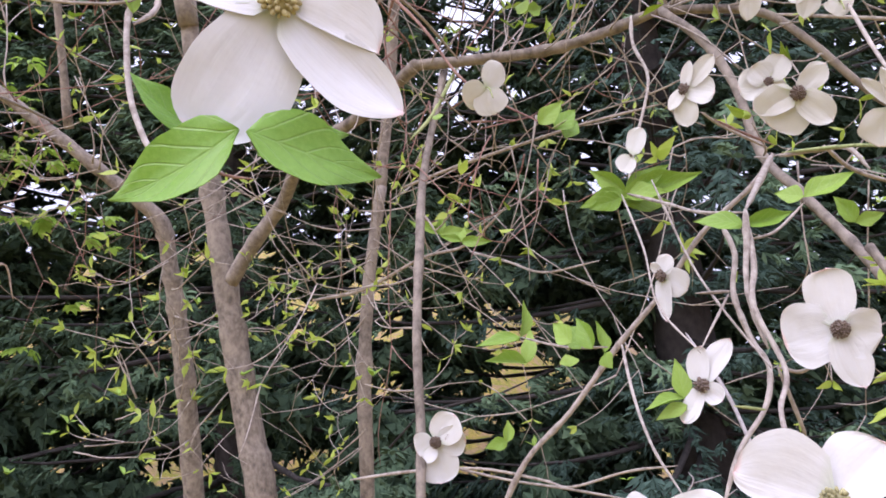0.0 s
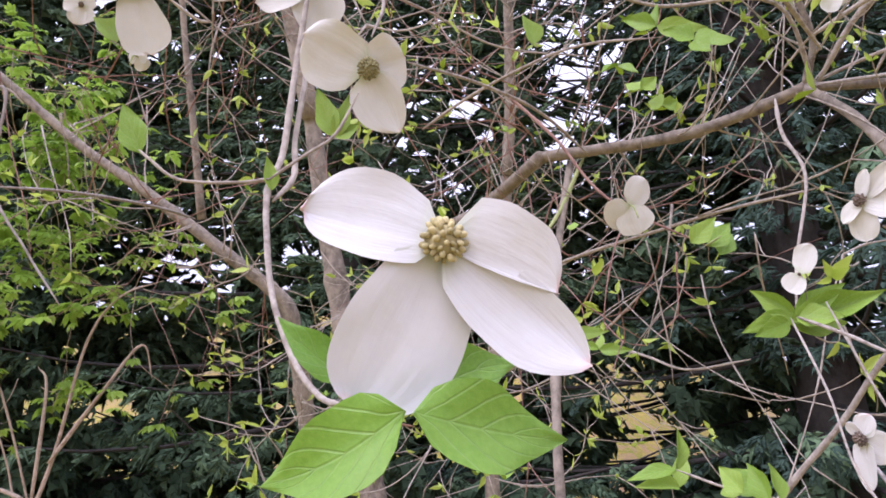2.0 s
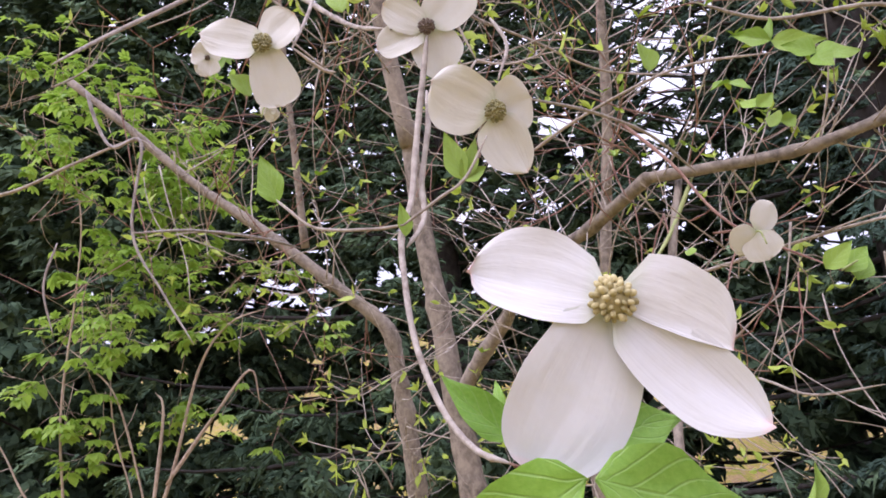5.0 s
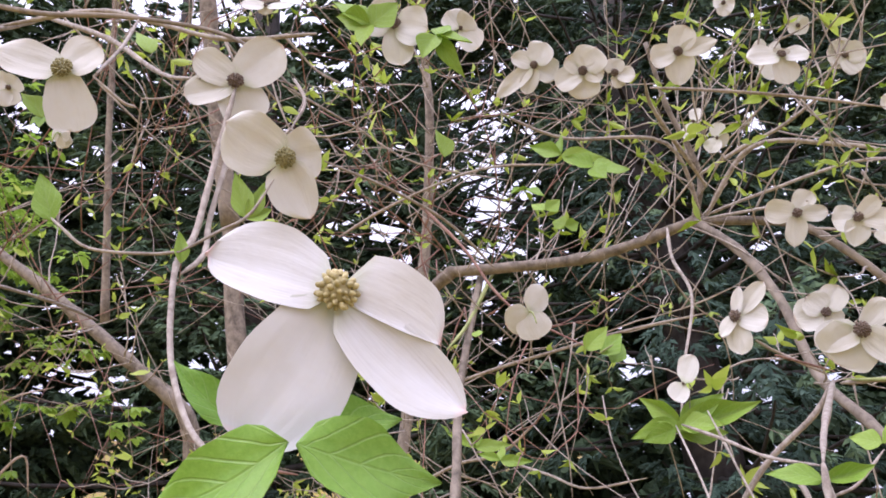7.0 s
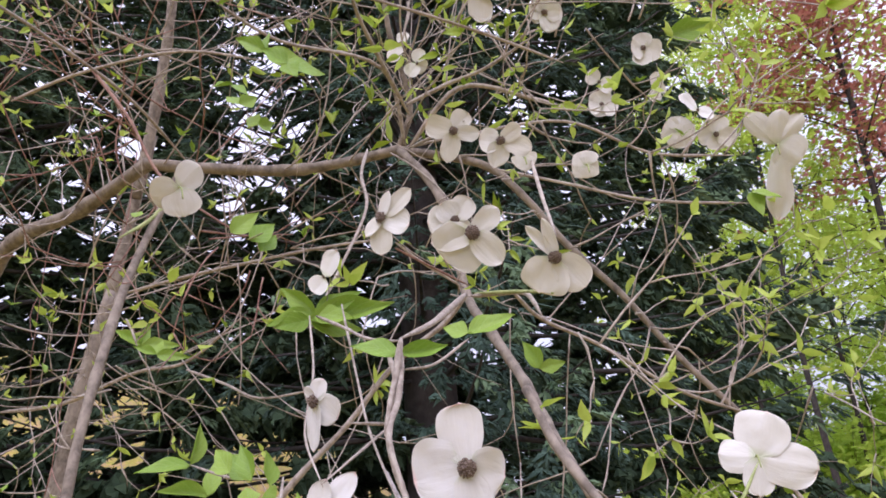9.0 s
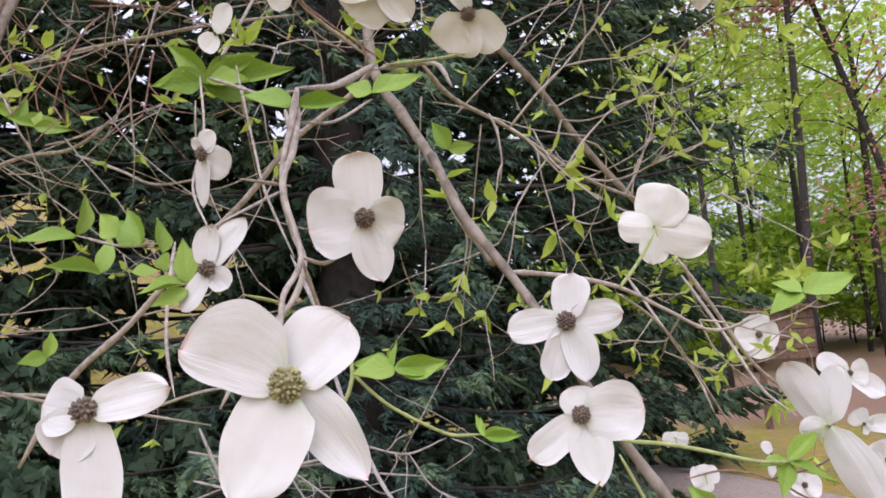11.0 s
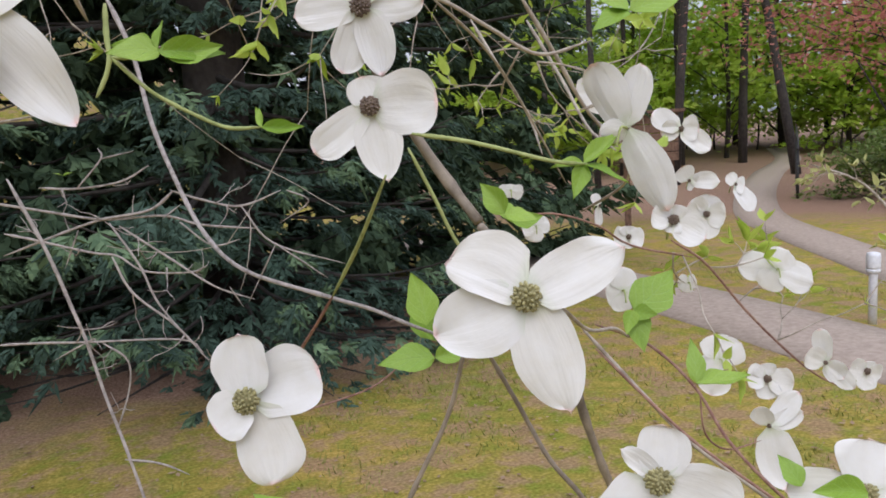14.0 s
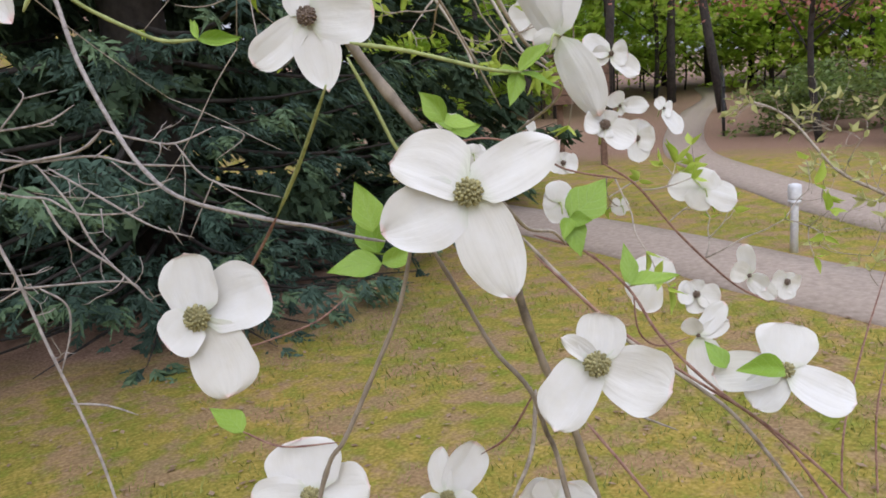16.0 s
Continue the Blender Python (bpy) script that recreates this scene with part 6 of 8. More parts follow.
shoots(dogwood, [(0.409, 1.12, 1.462), (0.329, 1.178, 1.429), (0.251, 1.235, 1.403)], 3, 0.055, 182, 0.01, bare=1.1, levels=1, mat=TWIG_DEAD, r=0.0009, lean=(0, 0, 0.5))
shoots(dogwood, [(0.25, 1.213, 1.408), (0.339, 1.157, 1.381), (0.416, 1.109, 1.355), (0.439, 1.103, 1.361)], 3, 0.055, 183, 0.01, bare=1.1, levels=1, mat=TWIG_DEAD, r=0.0009, lean=(0, 0, 0.5))
shoots(dogwood, [(0.331, 1.154, 1.382), (0.349, 1.14, 1.333), (0.392, 1.109, 1.287), (0.426, 1.084, 1.235)], 3, 0.055, 184, 0.01, bare=1.1, levels=1, mat=TWIG_DEAD, r=0.0009, lean=(0, 0, 0.5))
shoots(dogwood, [(0.333, 1.162, 1.426), (0.362, 1.143, 1.368), (0.418, 1.092, 1.247)], 3, 0.055, 185, 0.01, bare=1.1, levels=1, mat=TWIG_DEAD, r=0.0009, lean=(0, 0, 0.5))
shoots(dogwood, [(0.344, 1.154, 1.421), (0.399, 1.119, 1.372), (0.486, 1.062, 1.314)], 3, 0.055, 186, 0.01, bare=1.1, levels=1, mat=TWIG_DEAD, r=0.0009, lean=(0, 0, 0.5))
shoots(dogwood, [(0.406, 1.122, 1.463), (0.484, 1.078, 1.437), (0.534, 1.061, 1.454)], 3, 0.055, 187, 0.01, bare=1.1, levels=1, mat=TWIG_DEAD, r=0.0009, lean=(0, 0, 0.5))
shoots(dogwood, [(0.26, 1.203, 1.393), (0.29, 1.169, 1.272), (0.319, 1.129, 1.119)], 3, 0.055, 188, 0.01, bare=1.1, levels=1, mat=TWIG_DEAD, r=0.0009, lean=(0, 0, 0.5))
shoots(dogwood, [(0.228, 1.198, 1.276), (0.29, 1.169, 1.272), (0.42, 1.091, 1.249)], 3, 0.055, 189, 0.01, bare=1.1, levels=1, mat=TWIG_DEAD, r=0.0009, lean=(0, 0, 0.5))
branch(dogwood, [(0.313, 1.117, 1.121), (0.352, 1.099, 1.111), (0.384, 1.083, 1.092)], 0.0017, 0.0012, TWIG_DEAD, name="twig")
branch(dogwood, [(0.422, 0.366, 1.422), (0.474, 0.403, 1.393), (0.53, 0.44, 1.377), (0.581, 0.479, 1.354)], 0.0011, 0.0012, TWIG)
branch(dogwood, [(0.553, 0.498, 1.363), (0.574, 0.465, 1.321), (0.595, 0.433, 1.283), (0.624, 0.396, 1.249), (0.64, 0.369, 1.222), (0.666, 0.329, 1.157)], 0.0015, 0.0015, TWIG)
branch(dogwood, [(0.586, 0.52, 1.356), (0.607, 0.486, 1.343), (0.62, 0.454, 1.315), (0.623, 0.427, 1.281), (0.636, 0.394, 1.248), (0.655, 0.358, 1.217), (0.659, 0.332, 1.192), (0.677, 0.289, 1.124)], 0.0015, 0.0015, TWIG_RED)
branch(dogwood, [(0.557, 0.489, 1.349), (0.575, 0.453, 1.313), (0.588, 0.423, 1.288), (0.611, 0.385, 1.259), (0.633, 0.349, 1.232), (0.656, 0.309, 1.192), (0.675, 0.268, 1.137)], 0.0014, 0.0014, TWIG_RED)
branch(dogwood, [(0.614, 0.444, 1.314), (0.623, 0.447, 1.28), (0.645, 0.445, 1.263), (0.677, 0.44, 1.263)], 0.0010, 0.0009, TWIG_RED)
branch(dogwood, [(0.611, 0.447, 1.319), (0.755, 0.549, 1.274), (0.904, 0.647, 1.225)], 0.0010, 0.0013, TWIG_RED)
branch(dogwood, [(0.96, 0.779, 1.359), (1.018, 0.772, 1.321), (1.079, 0.757, 1.25), (1.138, 0.745, 1.192), (1.2, 0.732, 1.139), (1.266, 0.719, 1.101)], 0.0025, 0.0021, TWIG_RED)
branch(dogwood, [(0.665, 0.62, 1.432), (0.619, 0.52, 1.461), (0.547, 0.436, 1.489)], 0.0014, 0.0009, TWIG)
branch(dogwood, [(0.666, 0.736, 1.419), (0.738, 0.75, 1.417), (0.813, 0.759, 1.395), (0.88, 0.771, 1.362), (0.982, 0.761, 1.335)], 0.0015, 0.0019, TWIG_RED)
branch(dogwood, [(0.748, 0.908, 1.655), (0.739, 0.842, 1.591), (0.73, 0.776, 1.528), (0.705, 0.723, 1.484)], 0.0021, 0.0014, TWIG)
branch(dogwood, [(0.775, 0.829, 1.642), (0.755, 0.748, 1.567), (0.727, 0.675, 1.509), (0.699, 0.608, 1.486)], 0.0023, 0.0014, TWIG)
branch(dogwood, [(0.468, 0.357, 1.286), (0.479, 0.343, 1.263), (0.49, 0.329, 1.239)], 0.0013, 0.0013, TWIG_RED)
branch(dogwood, [(0.493, 0.426, 1.279), (0.488, 0.451, 1.24), (0.484, 0.479, 1.217)], 0.0011, 0.0010, TWIG_RED)
branch(dogwood, [(0.493, 0.426, 1.279), (0.483, 0.423, 1.239), (0.466, 0.427, 1.208)], 0.0015, 0.0015, TWIG)
branch(dogwood, [(0.53, 0.397, 1.27), (0.562, 0.399, 1.246), (0.601, 0.396, 1.222)], 0.0009, 0.0007, TWIG_DEAD)
branch(dogwood, [(0.333, 0.536, 1.269), (0.352, 0.52, 1.257), (0.383, 0.499, 1.256)], 0.0010, 0.0009, TWIG_RED)
branch(dogwood, [(0.508, 1.014, 1.165), (0.548, 1.026, 1.162), (0.622, 1.018, 1.173), (0.679, 1.025, 1.195)], 0.0019, 0.0016, TWIG_RED)
flower(dogwood, (0.3606, 0.5046, 1.2240), (-0.569, -0.796, 0.207), [((0.0045, 0.0138, 0.0345), 0.0478, 0.05, 0.12, 0.00, 0.60, 0.70, -0.03), ((0.0345, -0.0177, 0.0003), 0.0314, 0.05, 0.12, 0.05, 0.62, 0.60, 0.00), ((-0.0328, 0.0214, -0.0003), 0.0259, 0.05, 0.12, 0.05, 0.60, 0.60, 0.03), ((-0.0041, -0.0086, -0.0317), 0.0370, 0.05, 0.12, 0.30, 0.50, 0.60, 0.00)], 0.0067, headmat=HEAD_GREEN)
flower(dogwood, (0.4841, 0.5276, 1.1625), (-0.569, -0.796, 0.207), [((0.0074, 0.0131, 0.0355), 0.0175, 0.05, 0.12, 0.40, 0.50, 0.70, -0.33), ((0.0304, -0.0020, 0.0365), 0.0310, 0.05, 0.12, 0.15, 0.55, 0.60, 0.22), ((0.0122, -0.0165, -0.0222), 0.0321, 0.05, 0.12, 0.20, 0.50, 0.60, 0.00), ((-0.0210, 0.0065, -0.0229), 0.0321, 0.05, 0.12, 0.20, 0.50, 0.60, 0.00)], 0.0062, headmat=HEAD_GREEN)
flower(dogwood, (0.5011, 0.4218, 1.1888), (-0.569, -0.796, 0.207), [((0.0087, -0.001, 0.0202), 0.0404, 0.08, 0.15), ((-0.0181, 0.0162, 0.0123), 0.0359, 0.08, 0.15), ((0.0243, -0.0165, 0.0032), 0.0359, 0.08, 0.15)], 0.0054)
flower(dogwood, (0.9742, 0.6441, 1.14), (-0.887, -0.419, 0.192), [((-0.008, 0.0103, 0.0233), 0.0262, 0.08, 0.15), ((0.0347, -0.0145, 0.0376), 0.0262, 0.08, 0.15), ((0.035, -0.0198, 0.0144), 0.0229, 0.08, 0.15), ((0.0067, -0.0205, -0.0745), 0.0475, 0.08, 0.15)], 0.0028)
flower(dogwood, (1.0596, 0.7843, 1.1759), (0.539, 0.823, -0.178), [((-0.0012, 0.0083, 0.0345), 0.0458, 0.08, 0.03), ((0.0291, -0.0143, 0.0219), 0.0400, 0.08, 0.03), ((-0.0302, 0.0136, -0.0283), 0.0496, 0.08, 0.03), ((-0.0184, 0.0014, -0.0491), 0.0439, 0.08, 0.03)], 0.0033)
flower(dogwood, (1.1349, 0.6726, 1.1803), (-0.847, -0.395, 0.355), [((-0.0208, 0.0165, 0.0136), 0.0309, 0.08, 0.15), ((0.0009, 0.0092, 0.0451), 0.0236, 0.08, 0.15), ((0.0162, -0.0152, -0.021), 0.0291, 0.08, 0.15), ((0.0251, -0.024, -0.0351), 0.0236, 0.08, 0.15)], 0.0031)
flower(dogwood, (1.1134, 0.7323, 1.3039), (0.539, 0.823, -0.178), [((-0.0418, 0.0294, 0.0094), 0.0387, 0.08, 0.03), ((0.0175, -0.006, 0.0253), 0.0424, 0.08, 0.03), ((0.0408, -0.0309, -0.0196), 0.0424, 0.08, 0.03), ((-0.0176, 0.0059, -0.0261), 0.0387, 0.08, 0.03)], 0.0032)
flower(dogwood, (0.9799, 0.7766, 1.5035), (-0.279, -0.949, 0.149), [((-0.0291, 0.0233, 0.0197), 0.0293, 0.08, 0.15), ((-0.0224, 0.0138, -0.0038), 0.0258, 0.08, 0.15), ((0.0184, -0.0124, -0.0017), 0.0327, 0.08, 0.15), ((0.0267, -0.0241, -0.0305), 0.0275, 0.08, 0.15)], 0.0037)
flower(dogwood, (1.0344, 0.8116, 1.4315), (-0.539, -0.823, 0.178), [((-0.007, 0.0085, 0.0181), 0.0277, 0.08, 0.15), ((0.0071, -0.0058, -0.0054), 0.0240, 0.08, 0.15), ((0.0342, -0.023, -0.0031), 0.0240, 0.08, 0.15)], 0.0024)
flower(dogwood, (1.0863, 0.7757, 1.4227), (-0.193, -0.971, 0.137), [((-0.0077, 0.0081, 0.0142), 0.0240, 0.08, 0.15), ((0.0137, -0.0173, -0.0384), 0.0313, 0.08, 0.15), ((0.0095, -0.0069, -0.0032), 0.0240, 0.08, 0.15)], 0.0024)
flower(dogwood, (0.7846, 0.8902, 1.4362), (0.524, 0.837, -0.156), [((-0.0145, 0.0089, -0.001), 0.0188, 0.08, 0.03), ((0.0013, 0.0008, 0.0087), 0.0171, 0.08, 0.03), ((0.0139, -0.0093, -0.0033), 0.0188, 0.08, 0.03), ((-0.0014, -0.0009, -0.0094), 0.0154, 0.08, 0.03)], 0.0022)
flower(dogwood, (0.8058, 0.868, 1.3883), (0.524, 0.837, -0.156), [((-0.0156, 0.0098, -0.0002), 0.0239, 0.08, 0.03), ((0.0021, 0.0014, 0.0145), 0.0222, 0.08, 0.03), ((0.0161, -0.0095, 0.0031), 0.0222, 0.08, 0.03), ((-0.006, 0, -0.02), 0.0239, 0.08, 0.03)], 0.0022)
flower(dogwood, (0.8796, 0.8259, 1.4101), (0.116, -0.99, 0.079), [((-0.0059, 0.0065, 0.0151), 0.0154, 0.08, 0.15), ((-0.0058, -0.0015, -0.0274), 0.0171, 0.08, 0.15)], 0.0022)
flower(dogwood, (0.6303, 0.535, 1.374), (0.524, 0.837, -0.156), [((-0.0116, 0.0074, 0.001), 0.0241, 0.08, 0.03), ((0.0027, 0.0018, 0.0191), 0.0225, 0.08, 0.03), ((0.0028, -0.0047, -0.0159), 0.0241, 0.08, 0.03), ((0.0293, -0.02, -0.0088), 0.0160, 0.08, 0.03)], 0.0018)
flower(dogwood, (0.9008, 0.8408, 1.5606), (-0.447, -0.894, 0.032), [((-0.0292, 0.0145, -0.0021), 0.0350, 0.08, 0.15), ((-0.0044, 0.0032, 0.0274), 0.0350, 0.08, 0.15), ((0.0235, -0.0119, -0.0028), 0.0350, 0.08, 0.15), ((-0.0013, -0.0005, -0.0324), 0.0332, 0.08, 0.15)], 0.0045)
flower(dogwood, (1.0488, 0.8294, 1.2827), (0.524, 0.837, -0.156), [((-0.012, 0.0082, 0.0034), 0.0209, 0.08, 0.03), ((0.0109, -0.0062, 0.0032), 0.0209, 0.08, 0.03), ((-0.0054, 0.0009, -0.0134), 0.0190, 0.08, 0.03)], 0.0025)
flower(dogwood, (1.0649, 1.1825, 2.4311), (0.144, -0.989, 0.042), [((-0.0397, -0.0001, 0.0307), 0.0441, 0.08, 0.15), ((0.0334, -0.005, -0.0137), 0.0414, 0.08, 0.15)], 0.0036, mat=BRACT_CREAM)
flower(dogwood, (1.0266, 1.212, 2.3904), (0.286, 0.883, 0.372), [((-0.03, 0.0041, 0.0134), 0.0496, 0.08, 0.03), ((0.0046, -0.0147, 0.0314), 0.0496, 0.08, 0.03), ((0.0334, -0.005, -0.0137), 0.0496, 0.08, 0.03), ((-0.0046, 0.0142, -0.0303), 0.0441, 0.08, 0.03)], 0.0048, mat=BRACT_CREAM)
flower(dogwood, (0.9223, 1.3146, 2.515), (-0.286, -0.883, -0.372), [((-0.0292, 0.0084, 0.0024), 0.0471, 0.08, 0.15), ((-0.0071, -0.0102, 0.0298), 0.0471, 0.08, 0.15), ((0.0354, -0.0078, -0.0088), 0.0471, 0.08, 0.15), ((0.007, 0.0083, -0.0251), 0.0441, 0.08, 0.15)], 0.0051, mat=BRACT_CREAM)
flower(dogwood, (0.9146, 1.2972, 2.5624), (-0.286, -0.883, -0.372), [((-0.025, -0.0011, 0.022), 0.0353, 0.08, 0.15), ((0.032, -0.0038, -0.0155), 0.0383, 0.08, 0.15)], 0.0038, mat=BRACT_CREAM)
flower(dogwood, (1.0403, 1.2673, 2.5368), (-0.286, -0.883, -0.372), [((-0.0049, -0.0138, 0.0367), 0.0294, 0.08, 0.15), ((0.0155, -0.0084, 0.0081), 0.0294, 0.08, 0.15), ((-0.0088, 0.0134, -0.025), 0.0294, 0.08, 0.15)], 0.0038, mat=BRACT_CREAM)
flower(dogwood, (0.5203, 0.7404, 2.0217), (0.286, 0.883, 0.372), [((-0.016, 0.0046, 0.0013), 0.0280, 0.08, 0.03), ((-0.0019, -0.0062, 0.0162), 0.0280, 0.08, 0.03), ((0.0139, -0.0061, 0.0038), 0.0248, 0.08, 0.03), ((0.0024, 0.0053, -0.0144), 0.0280, 0.08, 0.03)], 0.0027, mat=BRACT_CREAM)
flower(dogwood, (0.4177, 0.6891, 1.9955), (0.286, 0.883, 0.372), [((0.0107, -0.0007, -0.0065), 0.0225, 0.08, 0.03), ((-0.0078, 0.006, -0.0083), 0.0211, 0.08, 0.03)], 0.0018, mat=BRACT_CREAM)
flower(dogwood, (0.3737, 0.91, 2.2698), (-0.822, -0.517, -0.241), [((0.0032, -0.0092, 0.0194), 0.0228, 0.08, 0.15), ((-0.0127, 0.0113, -0.0171), 0.0247, 0.08, 0.15), ((0.0128, -0.0002, -0.0094), 0.0209, 0.08, 0.15)], 0.0025, mat=BRACT_CREAM)
flower(dogwood, (0.5876, 0.9036, 2.3879), (-0.286, -0.883, -0.372), [((-0.0213, 0.0072, -0.0007), 0.0310, 0.08, 0.15), ((-0.0033, -0.0074, 0.02), 0.0290, 0.08, 0.15), ((0.0239, -0.0076, -0.0003), 0.0310, 0.08, 0.15), ((0.0155, 0.0066, -0.0276), 0.0310, 0.08, 0.15)], 0.0045, mat=BRACT_CREAM)
flower(dogwood, (0.4884, 0.9211, 2.4224), (-0.286, -0.883, -0.372), [((-0.0199, 0.0023, 0.0099), 0.0310, 0.08, 0.15), ((0.0074, 0.0152, -0.0417), 0.0331, 0.08, 0.15), ((0.0189, -0.0037, -0.0057), 0.0290, 0.08, 0.15)], 0.0036, mat=BRACT_CREAM)
flower(dogwood, (0.2146, 0.7893, 1.8919), (-0.783, -0.565, -0.259), [((0.0135, -0.0144, 0.0238), 0.0265, 0.08, 0.15), ((-0.0109, 0.0097, -0.0146), 0.0237, 0.08, 0.15)], 0.0018, mat=BRACT_CREAM)
flower(dogwood, (-0.4599, 0.6211, 2.2274), (0.012, -0.891, -0.455), [((-0.0163, -0.005, 0.0093), 0.0235, 0.08, 0.15), ((0.011, -0.004, 0.0082), 0.0235, 0.08, 0.15), ((-0.0019, 0.0089, -0.0174), 0.0235, 0.08, 0.15), ((-0.0135, 0.0074, -0.0149), 0.0207, 0.08, 0.15)], 0.0030, mat=BRACT_CREAM)
flower(dogwood, (-0.1608, 0.5235, 2.2068), (0.069, -0.978, 0.199), [((-0.0227, -0.0017, 0.0027), 0.0157, 0.08, 0.15), ((0.0227, 0.0017, -0.0027), 0.0157, 0.08, 0.15), ((-0.0008, 0.0038, -0.0074), 0.0133, 0.08, 0.15)], 0.0021, mat=BRACT_CREAM)
flower(dogwood, (0.0198, 0.6187, 2.2453), (0.456, -0.772, -0.442), [((-0.0132, -0.0083, 0.016), 0.0276, 0.08, 0.15), ((0.0176, 0.0105, -0.02), 0.0276, 0.08, 0.15), ((0.013, -0.0047, 0.0096), 0.0248, 0.08, 0.15)], 0.0024, mat=BRACT_CREAM)
flower(dogwood, (-0.3198, 0.5033, 2.0661), (-0.012, 0.891, 0.455), [((-0.0072, -0.001, 0.0018), 0.0128, 0.08, 0.03), ((0.0079, -0.0002, 0.0006), 0.0139, 0.08, 0.03), ((0.0035, 0.0052, -0.0102), 0.0128, 0.08, 0.03)], 0.0014, mat=BRACT_CREAM)
flower(dogwood, (0.3539, 0.9261, 2.3122), (-0.612, -0.729, -0.306), [((0.0091, -0.0081, 0.0161), 0.0209, 0.08, 0.15), ((-0.01, 0.0125, -0.0248), 0.0247, 0.08, 0.15)], 0.0025, mat=BRACT_CREAM)
flower(dogwood, (0.3748, 0.7744, 2.3898), (0.012, -0.891, -0.455), [((-0.013, -0.0024, 0.0044), 0.0224, 0.08, 0.15), ((0.0146, 0.0018, -0.0032), 0.0224, 0.08, 0.15), ((-0.0018, 0.0084, -0.0165), 0.0207, 0.08, 0.15)], 0.0030, mat=BRACT_CREAM)
leaf(dogwood, (0.2447, 0.5988, 1.7577), (0.208, 0.6053, 1.77), 0.0181, (-0.44, -0.79, 0.43))
leaf(dogwood, (0.2447, 0.5988, 1.7577), (0.2862, 0.6065, 1.7651), 0.0161, (0.69, -0.69, 0.22))
leaf(dogwood, (0.3202, 0.6469, 1.7886), (0.3014, 0.6602, 1.7987), 0.0187, (-0.69, -0.58, 0.42))
leaf(dogwood, (0.3202, 0.6469, 1.7886), (0.3639, 0.6386, 1.802), 0.0242, (-0.4, -0.79, 0.47))
leaf(dogwood, (0.2073, 0.8073, 1.8549), (0.156, 0.8099, 1.8448), 0.0225, (-0.14, -0.98, -0.16))
leaf(dogwood, (0.2073, 0.8073, 1.8549), (0.174, 0.8177, 1.8884), 0.0238, (-0.7, -0.71, -0))
leaf(dogwood, (0.2073, 0.8073, 1.8549), (0.2558, 0.7945, 1.8806), 0.0264, (-0.47, -0.88, -0))
leaf(dogwood, (0.2073, 0.8073, 1.8549), (0.2449, 0.7821, 1.8424), 0.0277, (-0.5, -0.73, 0.47))
leaf(dogwood, (0.0851, 0.942, 1.7229), (0.0305, 0.9229, 1.7219), 0.0200, (-0.61, -0.72, 0.33))
leaf(dogwood, (0.0851, 0.942, 1.7229), (0.0909, 0.9456, 1.7684), 0.0200, (0.63, -0.75, 0.19))
leaf(dogwood, (0.1452, 0.8269, 1.694), (0.1168, 0.8337, 1.7187), 0.0282, (-0.48, -0.69, 0.53))
leaf(dogwood, (0.1627, 0.8291, 1.6846), (0.1574, 0.8335, 1.7196), 0.0215, (0.55, -0.69, 0.47))
leaf(dogwood, (0.1627, 0.8291, 1.6846), (0.1639, 0.8162, 1.6682), 0.0188, (-0.63, -0.78, 0.05))
leaf(dogwood, (0.1624, 0.5617, 1.626), (0.1341, 0.5644, 1.618), 0.0127, (-0.7, -0.46, 0.54))
leaf(dogwood, (0.1624, 0.5617, 1.626), (0.1611, 0.5627, 1.6552), 0.0143, (-0.05, -0.96, 0.28))
leaf(dogwood, (0.2884, 0.55, 1.5634), (0.2667, 0.5691, 1.567), 0.0165, (-0.79, -0.26, 0.55))
leaf(dogwood, (0.2884, 0.55, 1.5634), (0.3244, 0.5401, 1.5659), 0.0165, (-0.24, -0.77, 0.59))
leaf(dogwood, (0.2884, 0.55, 1.5634), (0.2954, 0.5552, 1.5803), 0.0064, (-0.55, -0.36, 0.75))
leaf(dogwood, (0.3368, 0.5241, 1.517), (0.3614, 0.5199, 1.5166), 0.0089, (0.07, -0.96, 0.27))
leaf(dogwood, (0.3368, 0.5241, 1.517), (0.3372, 0.5324, 1.5292), 0.0048, (-0.4, -0.51, 0.76))
leaf(dogwood, (0.1633, 0.5597, 1.6209), (0.1401, 0.5614, 1.6131), 0.0106, (0.11, -0.97, 0.21))
leaf(dogwood, (0.1426, 0.787, 1.6866), (0.1347, 0.8026, 1.721), 0.0234, (-0.63, -0.44, 0.64))
leaf(dogwood, (0.1232, 0.7971, 1.6956), (0.1082, 0.8159, 1.7216), 0.0234, (-0.75, -0.28, 0.6))
leaf(dogwood, (0.4064, 0.4672, 1.3964), (0.4055, 0.4812, 1.4259), 0.0203, (-0.42, -0.55, 0.73))
leaf(dogwood, (0.4081, 0.4626, 1.3772), (0.3764, 0.4722, 1.3793), 0.0181, (0.11, -0.84, 0.53))
leaf(dogwood, (0.4081, 0.4626, 1.3772), (0.4291, 0.4584, 1.383), 0.0145, (-0.48, -0.8, 0.36))
leaf(dogwood, (0.4763, 0.4737, 1.45), (0.4688, 0.491, 1.4717), 0.0187, (0.14, -0.77, 0.62))
leaf(dogwood, (0.4763, 0.4737, 1.45), (0.4976, 0.4692, 1.4515), 0.0125, (-0.3, -0.89, 0.34))
leaf(dogwood, (0.5197, 0.4529, 1.4838), (0.5365, 0.4295, 1.476), 0.0132, (0.29, -0.69, 0.67))
leaf(dogwood, (0.5197, 0.4529, 1.4838), (0.5459, 0.4481, 1.5005), 0.0132, (-0.82, -0.44, 0.37))
